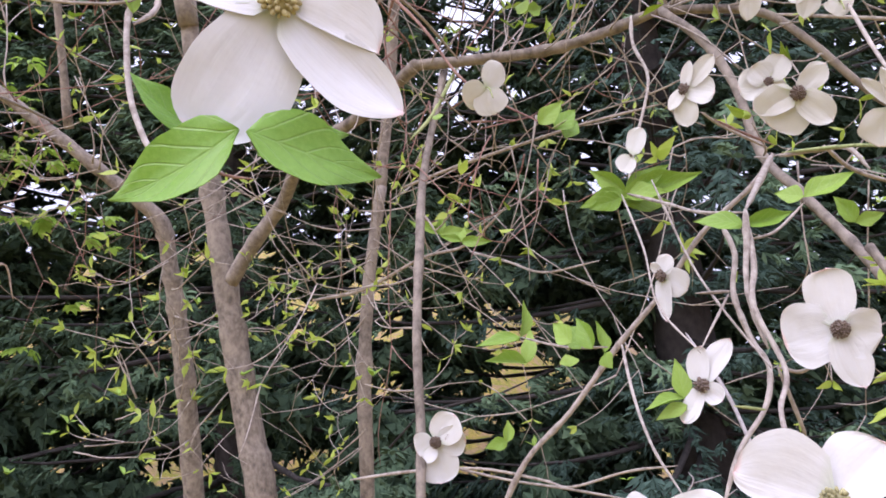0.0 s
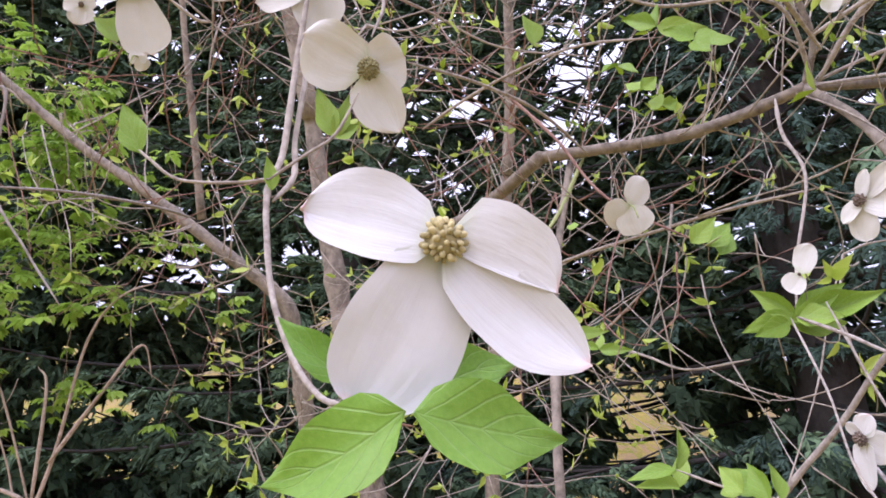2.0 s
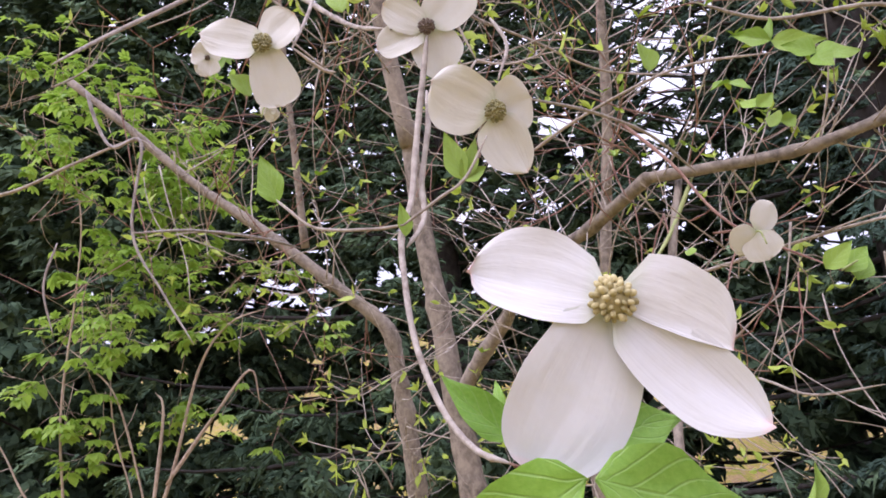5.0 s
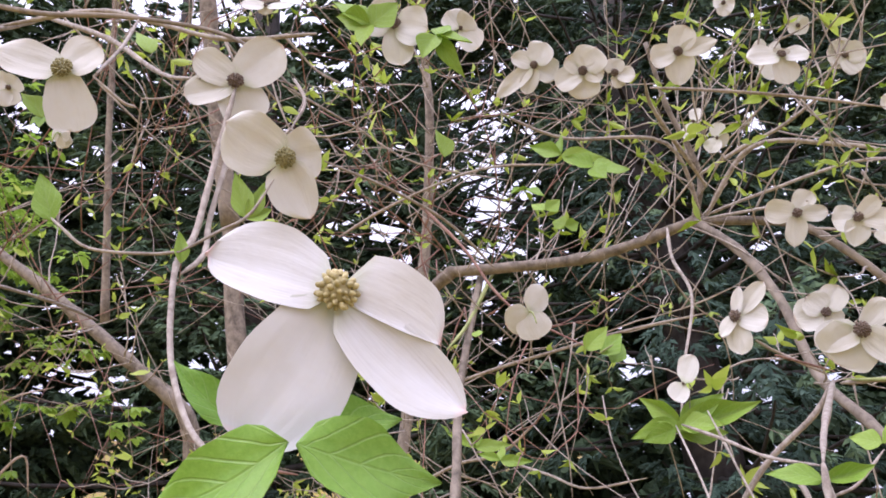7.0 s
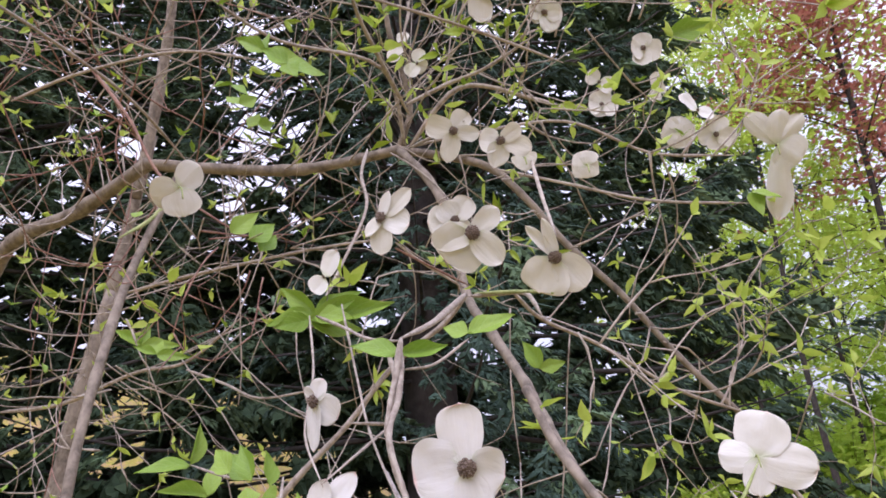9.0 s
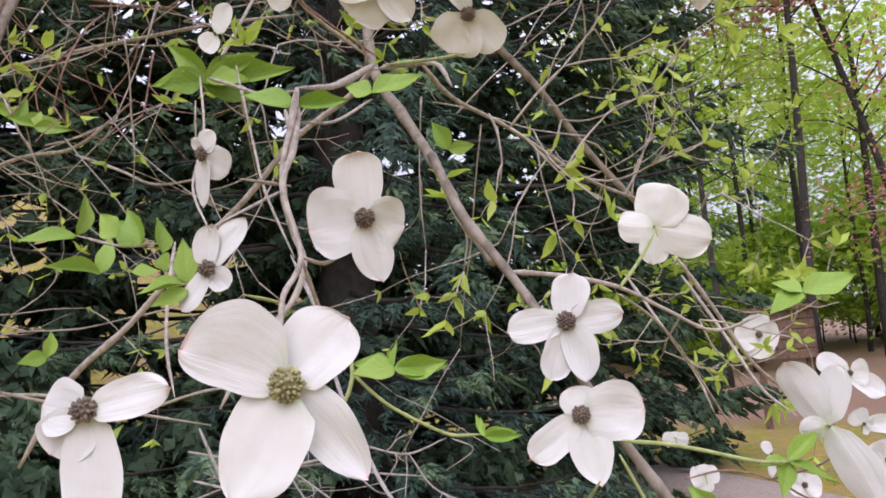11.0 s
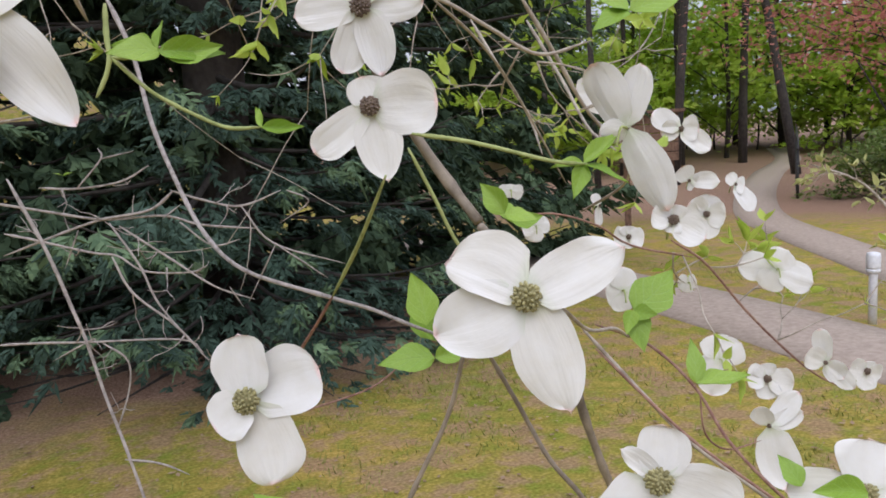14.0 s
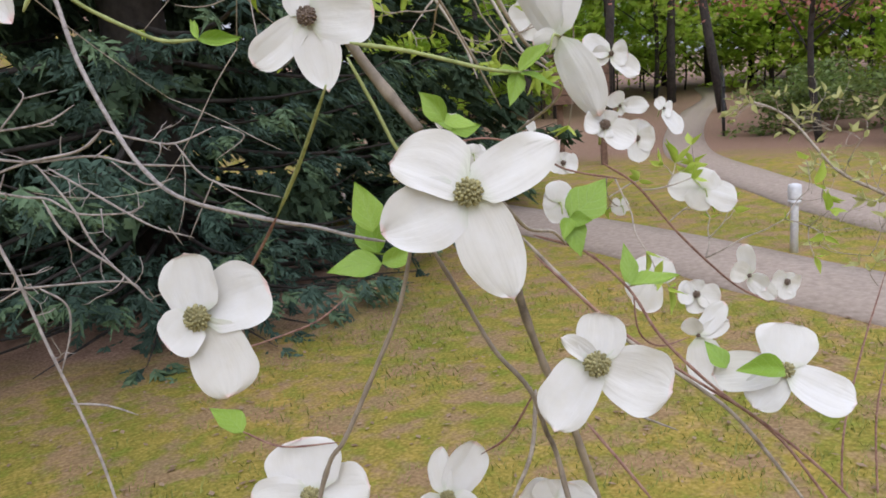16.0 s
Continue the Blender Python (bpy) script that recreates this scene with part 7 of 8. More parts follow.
leaf(dogwood, (0.5197, 0.4529, 1.4838), (0.5058, 0.4464, 1.4633), 0.0132, (-0.04, -0.86, 0.51))
leaf(dogwood, (0.5197, 0.4529, 1.4838), (0.4951, 0.4564, 1.4814), 0.0093, (0.04, -0.61, 0.79))
leaf(dogwood, (0.5862, 0.4789, 1.3736), (0.6212, 0.4722, 1.4025), 0.0315, (-0.02, -0.62, 0.78))
leaf(dogwood, (0.5862, 0.4789, 1.3736), (0.5711, 0.4723, 1.3583), 0.0126, (-0.11, -0.55, 0.83))
leaf(dogwood, (0.5862, 0.4789, 1.3736), (0.5811, 0.464, 1.3471), 0.0198, (-0.37, -0.42, 0.83))
leaf(dogwood, (0.5862, 0.4789, 1.3736), (0.5925, 0.4615, 1.3717), 0.0135, (-0.79, -0.3, 0.54))
leaf(dogwood, (0.333, 0.5359, 1.2687), (0.3218, 0.5578, 1.2861), 0.0188, (0.07, -0.6, 0.8))
leaf(dogwood, (0.6178, 0.3248, 1.2818), (0.5818, 0.3396, 1.2868), 0.0176, (-0.91, -0.08, 0.41))
leaf(dogwood, (0.5961, 0.353, 1.2822), (0.5944, 0.3679, 1.2985), 0.0139, (-0.53, -0.45, 0.72))
leaf(dogwood, (0.6208, 0.4524, 1.3176), (0.6602, 0.4369, 1.3174), 0.0177, (-0.57, -0.19, 0.8))
leaf(dogwood, (0.6208, 0.4524, 1.3176), (0.6293, 0.464, 1.349), 0.0140, (-0.39, -0.43, 0.81))
leaf(dogwood, (0.4963, 0.892, 1.8146), (0.4798, 0.8986, 1.85), 0.0249, (-0.44, -0.87, 0.21))
leaf(dogwood, (0.4963, 0.892, 1.8146), (0.5356, 0.8919, 1.8229), 0.0187, (-0.08, -0.98, -0.19))
leaf(dogwood, (0.1632, 0.9645, 2.3023), (0.1221, 0.9835, 2.333), 0.0270, (-0.77, -0.62, 0.17))
leaf(dogwood, (0.1632, 0.9645, 2.3023), (0.2169, 0.934, 2.2743), 0.0288, (-0.41, -0.9, -0.14))
leaf(dogwood, (0.1632, 0.9645, 2.3023), (0.1711, 0.9661, 2.3366), 0.0216, (-0.79, -0.61, 0.04))
leaf(dogwood, (0.1178, 0.7789, 1.9344), (0.1457, 0.7736, 1.9572), 0.0219, (0.26, -0.95, 0.19))
leaf(dogwood, (1.0569, 1.2152, 2.6478), (1.1712, 1.1911, 2.6859), 0.0558, (0.49, -0.85, -0.18))
leaf(dogwood, (0.1207, 1.0833, 2.3215), (0.1441, 1.0588, 2.2972), 0.0216, (0.4, -0.92, 0.02))
leaf(dogwood, (0.1207, 1.0833, 2.3215), (0.0904, 1.0736, 2.3033), 0.0216, (-0.77, -0.62, 0.15))
leaf(dogwood, (-0.2846, 0.455, 1.9538), (-0.2949, 0.4452, 1.9901), 0.0206, (0.05, -0.99, 0.15))
leaf(dogwood, (-0.1913, 0.4548, 1.9112), (-0.1935, 0.4516, 1.9341), 0.0107, (0.47, -0.82, 0.32))
leaf(dogwood, (-0.2401, 0.4773, 2.1192), (-0.2536, 0.4739, 2.1459), 0.0172, (0.6, -0.77, -0.23))
leaf(dogwood, (-0.3147, 0.4678, 2.056), (-0.3339, 0.4662, 2.0778), 0.0172, (0.56, -0.81, -0.16))
leaf(dogwood, (-0.1562, 0.4822, 1.9567), (-0.1649, 0.4728, 1.993), 0.0171, (0.02, -0.99, 0.15))
leaf(dogwood, (-0.1562, 0.4822, 1.9567), (-0.1396, 0.4872, 1.9654), 0.0135, (0.15, -0.99, 0.05))
leaf(dogwood, (-0.1562, 0.4822, 1.9567), (-0.1424, 0.4768, 1.9856), 0.0126, (0.39, -0.91, -0.12))
leaf(dogwood, (-0.0667, 0.5369, 2.183), (-0.0969, 0.5401, 2.1991), 0.0263, (-0.67, -0.73, -0.13))
leaf(dogwood, (-0.0667, 0.5369, 2.183), (-0.0391, 0.536, 2.2087), 0.0286, (0.49, -0.87, 0.06))
leaf(dogwood, (-0.0667, 0.5369, 2.183), (-0.0751, 0.5352, 2.1554), 0.0206, (-0.3, -0.95, 0.02))
leaf(dogwood, (-0.0667, 0.5369, 2.183), (-0.099, 0.5299, 2.2191), 0.0229, (0.06, -0.96, 0.26))
leaf(dogwood, (-0.0066, 0.5824, 2.2057), (-0.0222, 0.5816, 2.1738), 0.0282, (0.22, -0.9, 0.37))
leaf(dogwood, (-0.0066, 0.5824, 2.2057), (0.0075, 0.5866, 2.2226), 0.0245, (-0.54, -0.83, -0.17))
leaf(dogwood, (-0.0066, 0.5824, 2.2057), (0.0266, 0.5773, 2.1836), 0.0196, (0.58, -0.81, 0.12))
leaf(dogwood, (-0.0066, 0.5824, 2.2057), (0.0159, 0.5892, 2.16), 0.0184, (-0.39, -0.86, 0.34))
leaf(dogwood, (-0.0097, 0.6791, 2.1262), (-0.0185, 0.6762, 2.158), 0.0275, (0.63, -0.77, -0.01))
leaf(dogwood, (0.1388, 0.8005, 1.9351), (0.1649, 0.8026, 1.9587), 0.0255, (0.18, -0.94, 0.3))
leaf(dogwood, (0.1841, 0.8625, 2.212), (0.1505, 0.8682, 2.2331), 0.0278, (-0.44, -0.83, 0.34))
leaf(dogwood, (0.1841, 0.8625, 2.212), (0.2386, 0.8757, 2.2207), 0.0360, (-0.11, -0.95, 0.3))
leaf(dogwood, (0.1841, 0.8625, 2.212), (0.1967, 0.8541, 2.185), 0.0295, (-0.07, -0.99, -0.09))
leaf(dogwood, (0.1284, 0.9724, 2.2152), (0.1107, 0.9813, 2.2337), 0.0270, (0.51, -0.85, -0.15))
leaf(dogwood, (0.1284, 0.9724, 2.2152), (0.1524, 0.9816, 2.2341), 0.0234, (0.59, -0.76, 0.26))
leaf(dogwood, (0.1547, 0.9843, 2.1926), (0.1373, 0.9941, 2.2093), 0.0252, (-0.49, -0.82, 0.28))
leaf(dogwood, (0.1547, 0.9843, 2.1926), (0.1757, 0.9981, 2.2026), 0.0234, (0.53, -0.83, -0.14))
leaf(dogwood, (0.0288, 1.1326, 1.8988), (0.0734, 1.113, 1.8901), 0.0180, (0.4, -0.91, -0.11))
leaf(dogwood, (0.0288, 1.1326, 1.8988), (-0.0029, 1.1439, 1.9122), 0.0144, (-0.47, -0.81, 0.35))
leaf(dogwood, (0.0288, 1.1326, 1.8988), (0.0342, 1.1383, 1.9241), 0.0144, (-0.41, -0.83, 0.37))
leaf(dogwood, (-0.0048, 1.2797, 1.9523), (-0.0473, 1.3079, 1.9832), 0.0188, (-0.73, -0.47, 0.5))
leaf(dogwood, (-0.0048, 1.2797, 1.9523), (0.0557, 1.2745, 1.9523), 0.0244, (0.39, -0.91, 0.16))
leaf(dogwood, (-0.0048, 1.2797, 1.9523), (0.0052, 1.2849, 1.9903), 0.0169, (0.27, -0.84, 0.47))
leaf(dogwood, (0.0552, 0.9596, 1.5989), (0.0277, 0.9541, 1.5944), 0.0170, (0.11, -0.99, 0.05))
leaf(dogwood, (0.0552, 0.9596, 1.5989), (0.058, 0.9649, 1.625), 0.0157, (0.05, -0.95, 0.31))
leaf(dogwood, (0.6417, 0.5308, 1.5962), (0.691, 0.517, 1.6108), 0.0254, (0.32, -0.74, 0.59))
leaf(dogwood, (0.6417, 0.5308, 1.5962), (0.6266, 0.5491, 1.6051), 0.0203, (-0.24, -0.57, 0.78))
leaf(dogwood, (0.6417, 0.5308, 1.5962), (0.607, 0.5339, 1.5855), 0.0203, (-0.84, -0.33, 0.42))
leaf(dogwood, (0.4569, 0.4537, 1.4578), (0.4493, 0.4661, 1.4763), 0.0162, (-0.81, -0.35, 0.48))
leaf(dogwood, (0.4569, 0.4537, 1.4578), (0.469, 0.437, 1.4552), 0.0132, (0.25, -0.89, 0.37))
leaf(dogwood, (0.1008, 0.7758, 1.5018), (0.1263, 0.7742, 1.5313), 0.0226, (-0.87, -0.44, 0.21))
leaf(dogwood, (0.1008, 0.7758, 1.5018), (0.1227, 0.7512, 1.493), 0.0216, (-0.48, -0.45, 0.75))
leaf(dogwood, (0.1008, 0.7758, 1.5018), (0.1098, 0.7823, 1.5277), 0.0147, (0.29, -0.94, 0.16))
leaf(dogwood, (0.4564, 0.5481, 1.3624), (0.4523, 0.561, 1.4036), 0.0275, (-0.78, -0.31, 0.54))
leaf(dogwood, (0.4564, 0.5481, 1.3624), (0.458, 0.5348, 1.3629), 0.0183, (0.25, -0.72, 0.65))
leaf(dogwood, (0.2908, 0.5495, 1.5629), (0.2615, 0.5497, 1.5646), 0.0174, (-0.21, -0.87, 0.44))
leaf(dogwood, (0.2908, 0.5495, 1.5629), (0.3244, 0.5438, 1.5654), 0.0183, (0.41, -0.91, 0.09))
leaf(dogwood, (0.2011, 0.8079, 1.8497), (0.1643, 0.796, 1.8375), 0.0219, (-0, -0.98, -0.22))
leaf(dogwood, (0.2011, 0.8079, 1.8497), (0.2379, 0.8163, 1.8602), 0.0257, (0.63, -0.75, 0.2))
leaf(dogwood, (0.2011, 0.8079, 1.8497), (0.2663, 0.8233, 1.8474), 0.0283, (0.62, -0.78, 0.01))
leaf(dogwood, (0.2011, 0.8079, 1.8497), (0.2935, 0.8134, 1.8675), 0.0331, (0.64, -0.72, 0.27))
leaf(dogwood, (0.8437, 0.8466, 2.0589), (0.8712, 0.8195, 2.0427), 0.0324, (0.25, -0.89, 0.38))
leaf(dogwood, (0.8437, 0.8466, 2.0589), (0.8454, 0.8395, 2.0153), 0.0306, (-0.1, -0.99, 0.1))
leaf(dogwood, (0.1034, 1.1054, 1.7026), (0.1143, 1.1084, 1.7549), 0.0233, (-0.1, -0.91, 0.41))
leaf(dogwood, (0.1034, 1.1054, 1.7026), (0.0385, 1.0661, 1.7043), 0.0244, (-0.08, -0.93, 0.35))
leaf(dogwood, (0.1524, 1.0161, 1.6857), (0.1491, 1.0236, 1.7041), 0.0278, (0.2, -0.96, 0.18))
leaf(dogwood, (0.1494, 0.8089, 1.9268), (0.1669, 0.8187, 1.9496), 0.0215, (0.27, -0.77, 0.58))
leaf(dogwood, (0.0076, 0.9315, 2.0165), (0.0132, 0.9427, 2.0333), 0.0147, (-0.25, -0.93, 0.26))
leaf(dogwood, (0.3333, 0.5131, 1.5165), (0.356, 0.5062, 1.5151), 0.0090, (-0.04, -0.96, 0.28))
leaf(dogwood, (0.3333, 0.5131, 1.5165), (0.3349, 0.522, 1.5287), 0.0049, (-0.74, -0.22, 0.63))
branch(dogwood, [(0.2662, 0.5641, 1.5611), (0.2733, 0.5598, 1.5519), (0.2856, 0.5521, 1.5390), (0.3042, 0.5419, 1.5262), (0.3201, 0.5336, 1.5178), (0.3368, 0.5241, 1.5170)], 0.0012, 0.0011, TWIG_GREEN)
branch(dogwood, [(0.2667, 0.5704, 1.5921), (0.2652, 0.5673, 1.5733), (0.2651, 0.5648, 1.5612), (0.2616, 0.5646, 1.5498), (0.2558, 0.5660, 1.5387)], 0.0017, 0.0013, TWIG_GREEN)
branch(dogwood, [(0.2656, 0.5644, 1.5612), (0.2756, 0.5577, 1.5603), (0.2884, 0.5500, 1.5634)], 0.0012, 0.0011, TWIG_GREEN)
sprig(dogwood, (-0.062, 0.997, 2.299), (0.1, -0.3, 1), 0.021, 322, 2)
sprig(dogwood, (-0.205, 1.343, 2.291), (0.1, -0.3, 1), 0.026, 323, 3)
sprig(dogwood, (-0.016, 1.165, 2.265), (0.1, -0.3, 1), 0.023, 324, 2)
sprig(dogwood, (0.05, 1.044, 2.2), (0.1, -0.3, 1), 0.021, 325, 3)
sprig(dogwood, (-0.09, 1.319, 2.361), (0.1, -0.3, 1), 0.026, 326, 2)
sprig(dogwood, (0.144, 1.097, 2.405), (0.1, -0.3, 1), 0.024, 327, 3)
sprig(dogwood, (0.341, 0.922, 2.368), (0.1, -0.3, 1), 0.022, 328, 2)
sprig(dogwood, (0.472, 1.112, 2.522), (0.1, -0.3, 1), 0.027, 329, 3)
sprig(dogwood, (0.494, 1.027, 2.405), (0.1, -0.3, 1), 0.025, 330, 2)
sprig(dogwood, (0.514, 0.919, 2.343), (0.1, -0.3, 1), 0.023, 331, 3)
sprig(dogwood, (0.494, 0.831, 2.264), (0.1, -0.3, 1), 0.021, 332, 2)
sprig(dogwood, (0.694, 1.007, 2.398), (0.1, -0.3, 1), 0.026, 333, 3)
sprig(dogwood, (0.613, 0.966, 2.255), (0.1, -0.3, 1), 0.023, 334, 2)
sprig(dogwood, (0.597, 0.875, 2.181), (0.1, -0.3, 1), 0.021, 335, 3)
sprig(dogwood, (0.454, 1.168, 2.302), (0.1, -0.3, 1), 0.026, 336, 2)
sprig(dogwood, (0.236, 1.098, 2.333), (0.1, -0.3, 1), 0.024, 337, 3)
sprig(dogwood, (0.273, 0.989, 2.26), (0.1, -0.3, 1), 0.022, 338, 2)
sprig(dogwood, (0.371, 1.193, 2.405), (0.1, -0.3, 1), 0.027, 339, 3)
sprig(dogwood, (0.386, 1.089, 2.338), (0.1, -0.3, 1), 0.025, 340, 2)
sprig(dogwood, (0.462, 0.963, 2.278), (0.1, -0.3, 1), 0.023, 341, 3)
sprig(dogwood, (0.491, 0.85, 2.22), (0.1, -0.3, 1), 0.021, 342, 2)
sprig(dogwood, (0.8, 0.995, 2.344), (0.1, -0.3, 1), 0.026, 343, 3)
sprig(dogwood, (0.777, 0.917, 2.246), (0.1, -0.3, 1), 0.023, 344, 2)
sprig(dogwood, (0.694, 0.885, 2.083), (0.1, -0.3, 1), 0.021, 345, 3)
sprig(dogwood, (0.878, 1.069, 2.211), (0.1, -0.3, 1), 0.026, 346, 2)
sprig(dogwood, (0.707, 1.01, 2.178), (0.1, -0.3, 1), 0.024, 347, 3)
sprig(dogwood, (0.5, 0.932, 2.222), (0.1, -0.3, 1), 0.022, 348, 2)
sprig(dogwood, (0.194, 1.273, 2.353), (0.1, -0.3, 1), 0.027, 349, 3)
sprig(dogwood, (0.16, 1.188, 2.278), (0.1, -0.3, 1), 0.025, 350, 2)
sprig(dogwood, (0.642, 0.865, 2.372), (0.1, -0.3, 1), 0.023, 351, 3)
sprig(dogwood, (0.725, 0.815, 2.124), (0.1, -0.3, 1), 0.021, 352, 2)
sprig(dogwood, (0.984, 1.029, 1.989), (0.1, -0.3, 1), 0.025, 353, 2)
sprig(dogwood, (1.192, 1.292, 2.051), (0.1, -0.3, 1), 0.031, 354, 3)
sprig(dogwood, (1.048, 1.2, 2.017), (0.1, -0.3, 1), 0.028, 355, 2)
sprig(dogwood, (0.931, 1.085, 2.018), (0.1, -0.3, 1), 0.026, 356, 3)
sprig(dogwood, (1.297, 1.363, 1.922), (0.1, -0.3, 1), 0.032, 357, 2)
sprig(dogwood, (1.232, 1.26, 1.853), (0.1, -0.3, 1), 0.029, 358, 3)
sprig(dogwood, (1.003, 1.171, 1.879), (0.1, -0.3, 1), 0.026, 359, 2)
sprig(dogwood, (1.173, 1.426, 1.99), (0.1, -0.3, 1), 0.032, 360, 3)
sprig(dogwood, (0.912, 1.382, 1.931), (0.1, -0.3, 1), 0.030, 361, 2)
sprig(dogwood, (0.794, 1.306, 1.84), (0.1, -0.3, 1), 0.027, 362, 3)
sprig(dogwood, (0.792, 1.171, 1.799), (0.1, -0.3, 1), 0.025, 363, 2)
sprig(dogwood, (0.892, 1.448, 1.912), (0.1, -0.3, 1), 0.031, 364, 3)
sprig(dogwood, (-0.217, 1.683, 1.842), (0.1, -0.3, 1), 0.028, 365, 2)
sprig(dogwood, (-0.131, 1.395, 2.097), (0.1, -0.3, 1), 0.026, 366, 3)
sprig(dogwood, (-0.314, 1.777, 2.179), (0.1, -0.3, 1), 0.032, 367, 2)
sprig(dogwood, (-0.204, 1.623, 2.095), (0.1, -0.3, 1), 0.029, 368, 3)
sprig(dogwood, (-0.183, 1.517, 1.967), (0.1, -0.3, 1), 0.026, 369, 2)
sprig(dogwood, (0, 1.764, 2.087), (0.1, -0.3, 1), 0.032, 370, 3)
sprig(dogwood, (-0.058, 1.64, 2.065), (0.1, -0.3, 1), 0.030, 371, 2)
sprig(dogwood, (0.055, 1.454, 2.055), (0.1, -0.3, 1), 0.027, 372, 3)
sprig(dogwood, (0.124, 1.307, 1.99), (0.1, -0.3, 1), 0.025, 373, 2)
sprig(dogwood, (-0.613, 1.227, 2.337), (0.1, -0.3, 1), 0.026, 374, 2)
sprig(dogwood, (-0.685, 1.551, 2.426), (0.1, -0.3, 1), 0.033, 375, 3)
sprig(dogwood, (-0.844, 1.439, 2.277), (0.1, -0.3, 1), 0.030, 376, 2)
sprig(dogwood, (-0.739, 1.316, 2.173), (0.1, -0.3, 1), 0.027, 377, 3)
sprig(dogwood, (-0.819, 1.664, 2.162), (0.1, -0.3, 1), 0.034, 378, 2)
sprig(dogwood, (-0.629, 1.547, 2.03), (0.1, -0.3, 1), 0.031, 379, 3)
sprig(dogwood, (-0.475, 1.409, 1.989), (0.1, -0.3, 1), 0.028, 380, 2)
sprig(dogwood, (-0.589, 1.76, 1.964), (0.1, -0.3, 1), 0.035, 381, 3)
sprig(dogwood, (-0.665, 1.619, 1.936), (0.1, -0.3, 1), 0.032, 382, 2)
sprig(dogwood, (-0.596, 1.492, 1.847), (0.1, -0.3, 1), 0.029, 383, 3)
sprig(dogwood, (-0.461, 1.323, 1.936), (0.1, -0.3, 1), 0.026, 384, 2)
sprig(dogwood, (-0.472, 1.705, 1.783), (0.1, -0.3, 1), 0.033, 385, 3)
sprig(dogwood, (-0.358, 1.523, 1.925), (0.1, -0.3, 1), 0.030, 386, 2)
sprig(dogwood, (-0.282, 1.38, 1.903), (0.1, -0.3, 1), 0.027, 387, 3)
sprig(dogwood, (-0.31, 1.722, 1.916), (0.1, -0.3, 1), 0.034, 388, 2)
sprig(dogwood, (-0.213, 1.54, 2.059), (0.1, -0.3, 1), 0.031, 389, 3)
sprig(dogwood, (-0.178, 1.391, 2.066), (0.1, -0.3, 1), 0.028, 390, 2)
sprig(dogwood, (0.056, 1.741, 2.044), (0.1, -0.3, 1), 0.035, 391, 3)
sprig(dogwood, (0.051, 1.501, 2.429), (0.1, -0.3, 1), 0.032, 392, 2)
sprig(dogwood, (0.213, 1.364, 2.386), (0.1, -0.3, 1), 0.029, 393, 3)
sprig(dogwood, (0.157, 1.233, 2.311), (0.1, -0.3, 1), 0.026, 394, 2)
sprig(dogwood, (0.289, 1.586, 2.282), (0.1, -0.3, 1), 0.033, 395, 3)
sprig(dogwood, (0.345, 1.44, 2.274), (0.1, -0.3, 1), 0.030, 396, 2)
sprig(dogwood, (-0.757, 1.432, 1.683), (0.1, -0.3, 1), 0.027, 397, 3)
sprig(dogwood, (-0.897, 1.769, 1.72), (0.1, -0.3, 1), 0.034, 398, 2)
sprig(dogwood, (-0.958, 1.645, 1.62), (0.1, -0.3, 1), 0.031, 399, 3)
sprig(dogwood, (-0.651, 1.502, 1.598), (0.1, -0.3, 1), 0.028, 400, 2)
sprig(dogwood, (-0.796, 1.805, 1.775), (0.1, -0.3, 1), 0.035, 401, 3)
sprig(dogwood, (-0.238, 1.714, 1.535), (0.1, -0.3, 1), 0.032, 402, 2)
sprig(dogwood, (-0.163, 1.518, 1.739), (0.1, -0.3, 1), 0.029, 403, 3)
sprig(dogwood, (-0.196, 1.368, 1.748), (0.1, -0.3, 1), 0.026, 404, 2)
sprig(dogwood, (0.158, 1.756, 1.567), (0.1, -0.3, 1), 0.033, 405, 3)
sprig(dogwood, (0.327, 1.627, 1.486), (0.1, -0.3, 1), 0.030, 406, 2)
sprig(dogwood, (-0.077, 0.916, 2.331), (0.1, -0.3, 1), 0.021, 407, 2)
sprig(dogwood, (-0.16, 1.108, 2.553), (0.1, -0.3, 1), 0.027, 408, 3)
sprig(dogwood, (-0.13, 1.024, 2.46), (0.1, -0.3, 1), 0.024, 409, 2)
sprig(dogwood, (-0.061, 1.023, 2.208), (0.1, -0.3, 1), 0.022, 410, 3)
sprig(dogwood, (-0.033, 1.223, 2.417), (0.1, -0.3, 1), 0.027, 411, 2)
sprig(dogwood, (0.047, 1.167, 2.271), (0.1, -0.3, 1), 0.025, 412, 3)
sprig(dogwood, (0.095, 0.978, 2.387), (0.1, -0.3, 1), 0.023, 413, 2)
sprig(dogwood, (0.31, 1.28, 2.4), (0.1, -0.3, 1), 0.028, 414, 3)
sprig(dogwood, (0.361, 1.151, 2.398), (0.1, -0.3, 1), 0.026, 415, 2)
sprig(dogwood, (0.424, 1.073, 2.295), (0.1, -0.3, 1), 0.024, 416, 3)
sprig(dogwood, (0.42, 0.992, 2.196), (0.1, -0.3, 1), 0.021, 417, 2)
sprig(dogwood, (0.516, 1.133, 2.522), (0.1, -0.3, 1), 0.027, 418, 3)
sprig(dogwood, (0.519, 1.038, 2.451), (0.1, -0.3, 1), 0.024, 419, 2)
sprig(dogwood, (0.593, 1.008, 2.255), (0.1, -0.3, 1), 0.022, 420, 3)
sprig(dogwood, (0.713, 1.206, 2.471), (0.1, -0.3, 1), 0.027, 421, 2)
sprig(dogwood, (0.36, 1.021, 2.567), (0.1, -0.3, 1), 0.025, 422, 3)
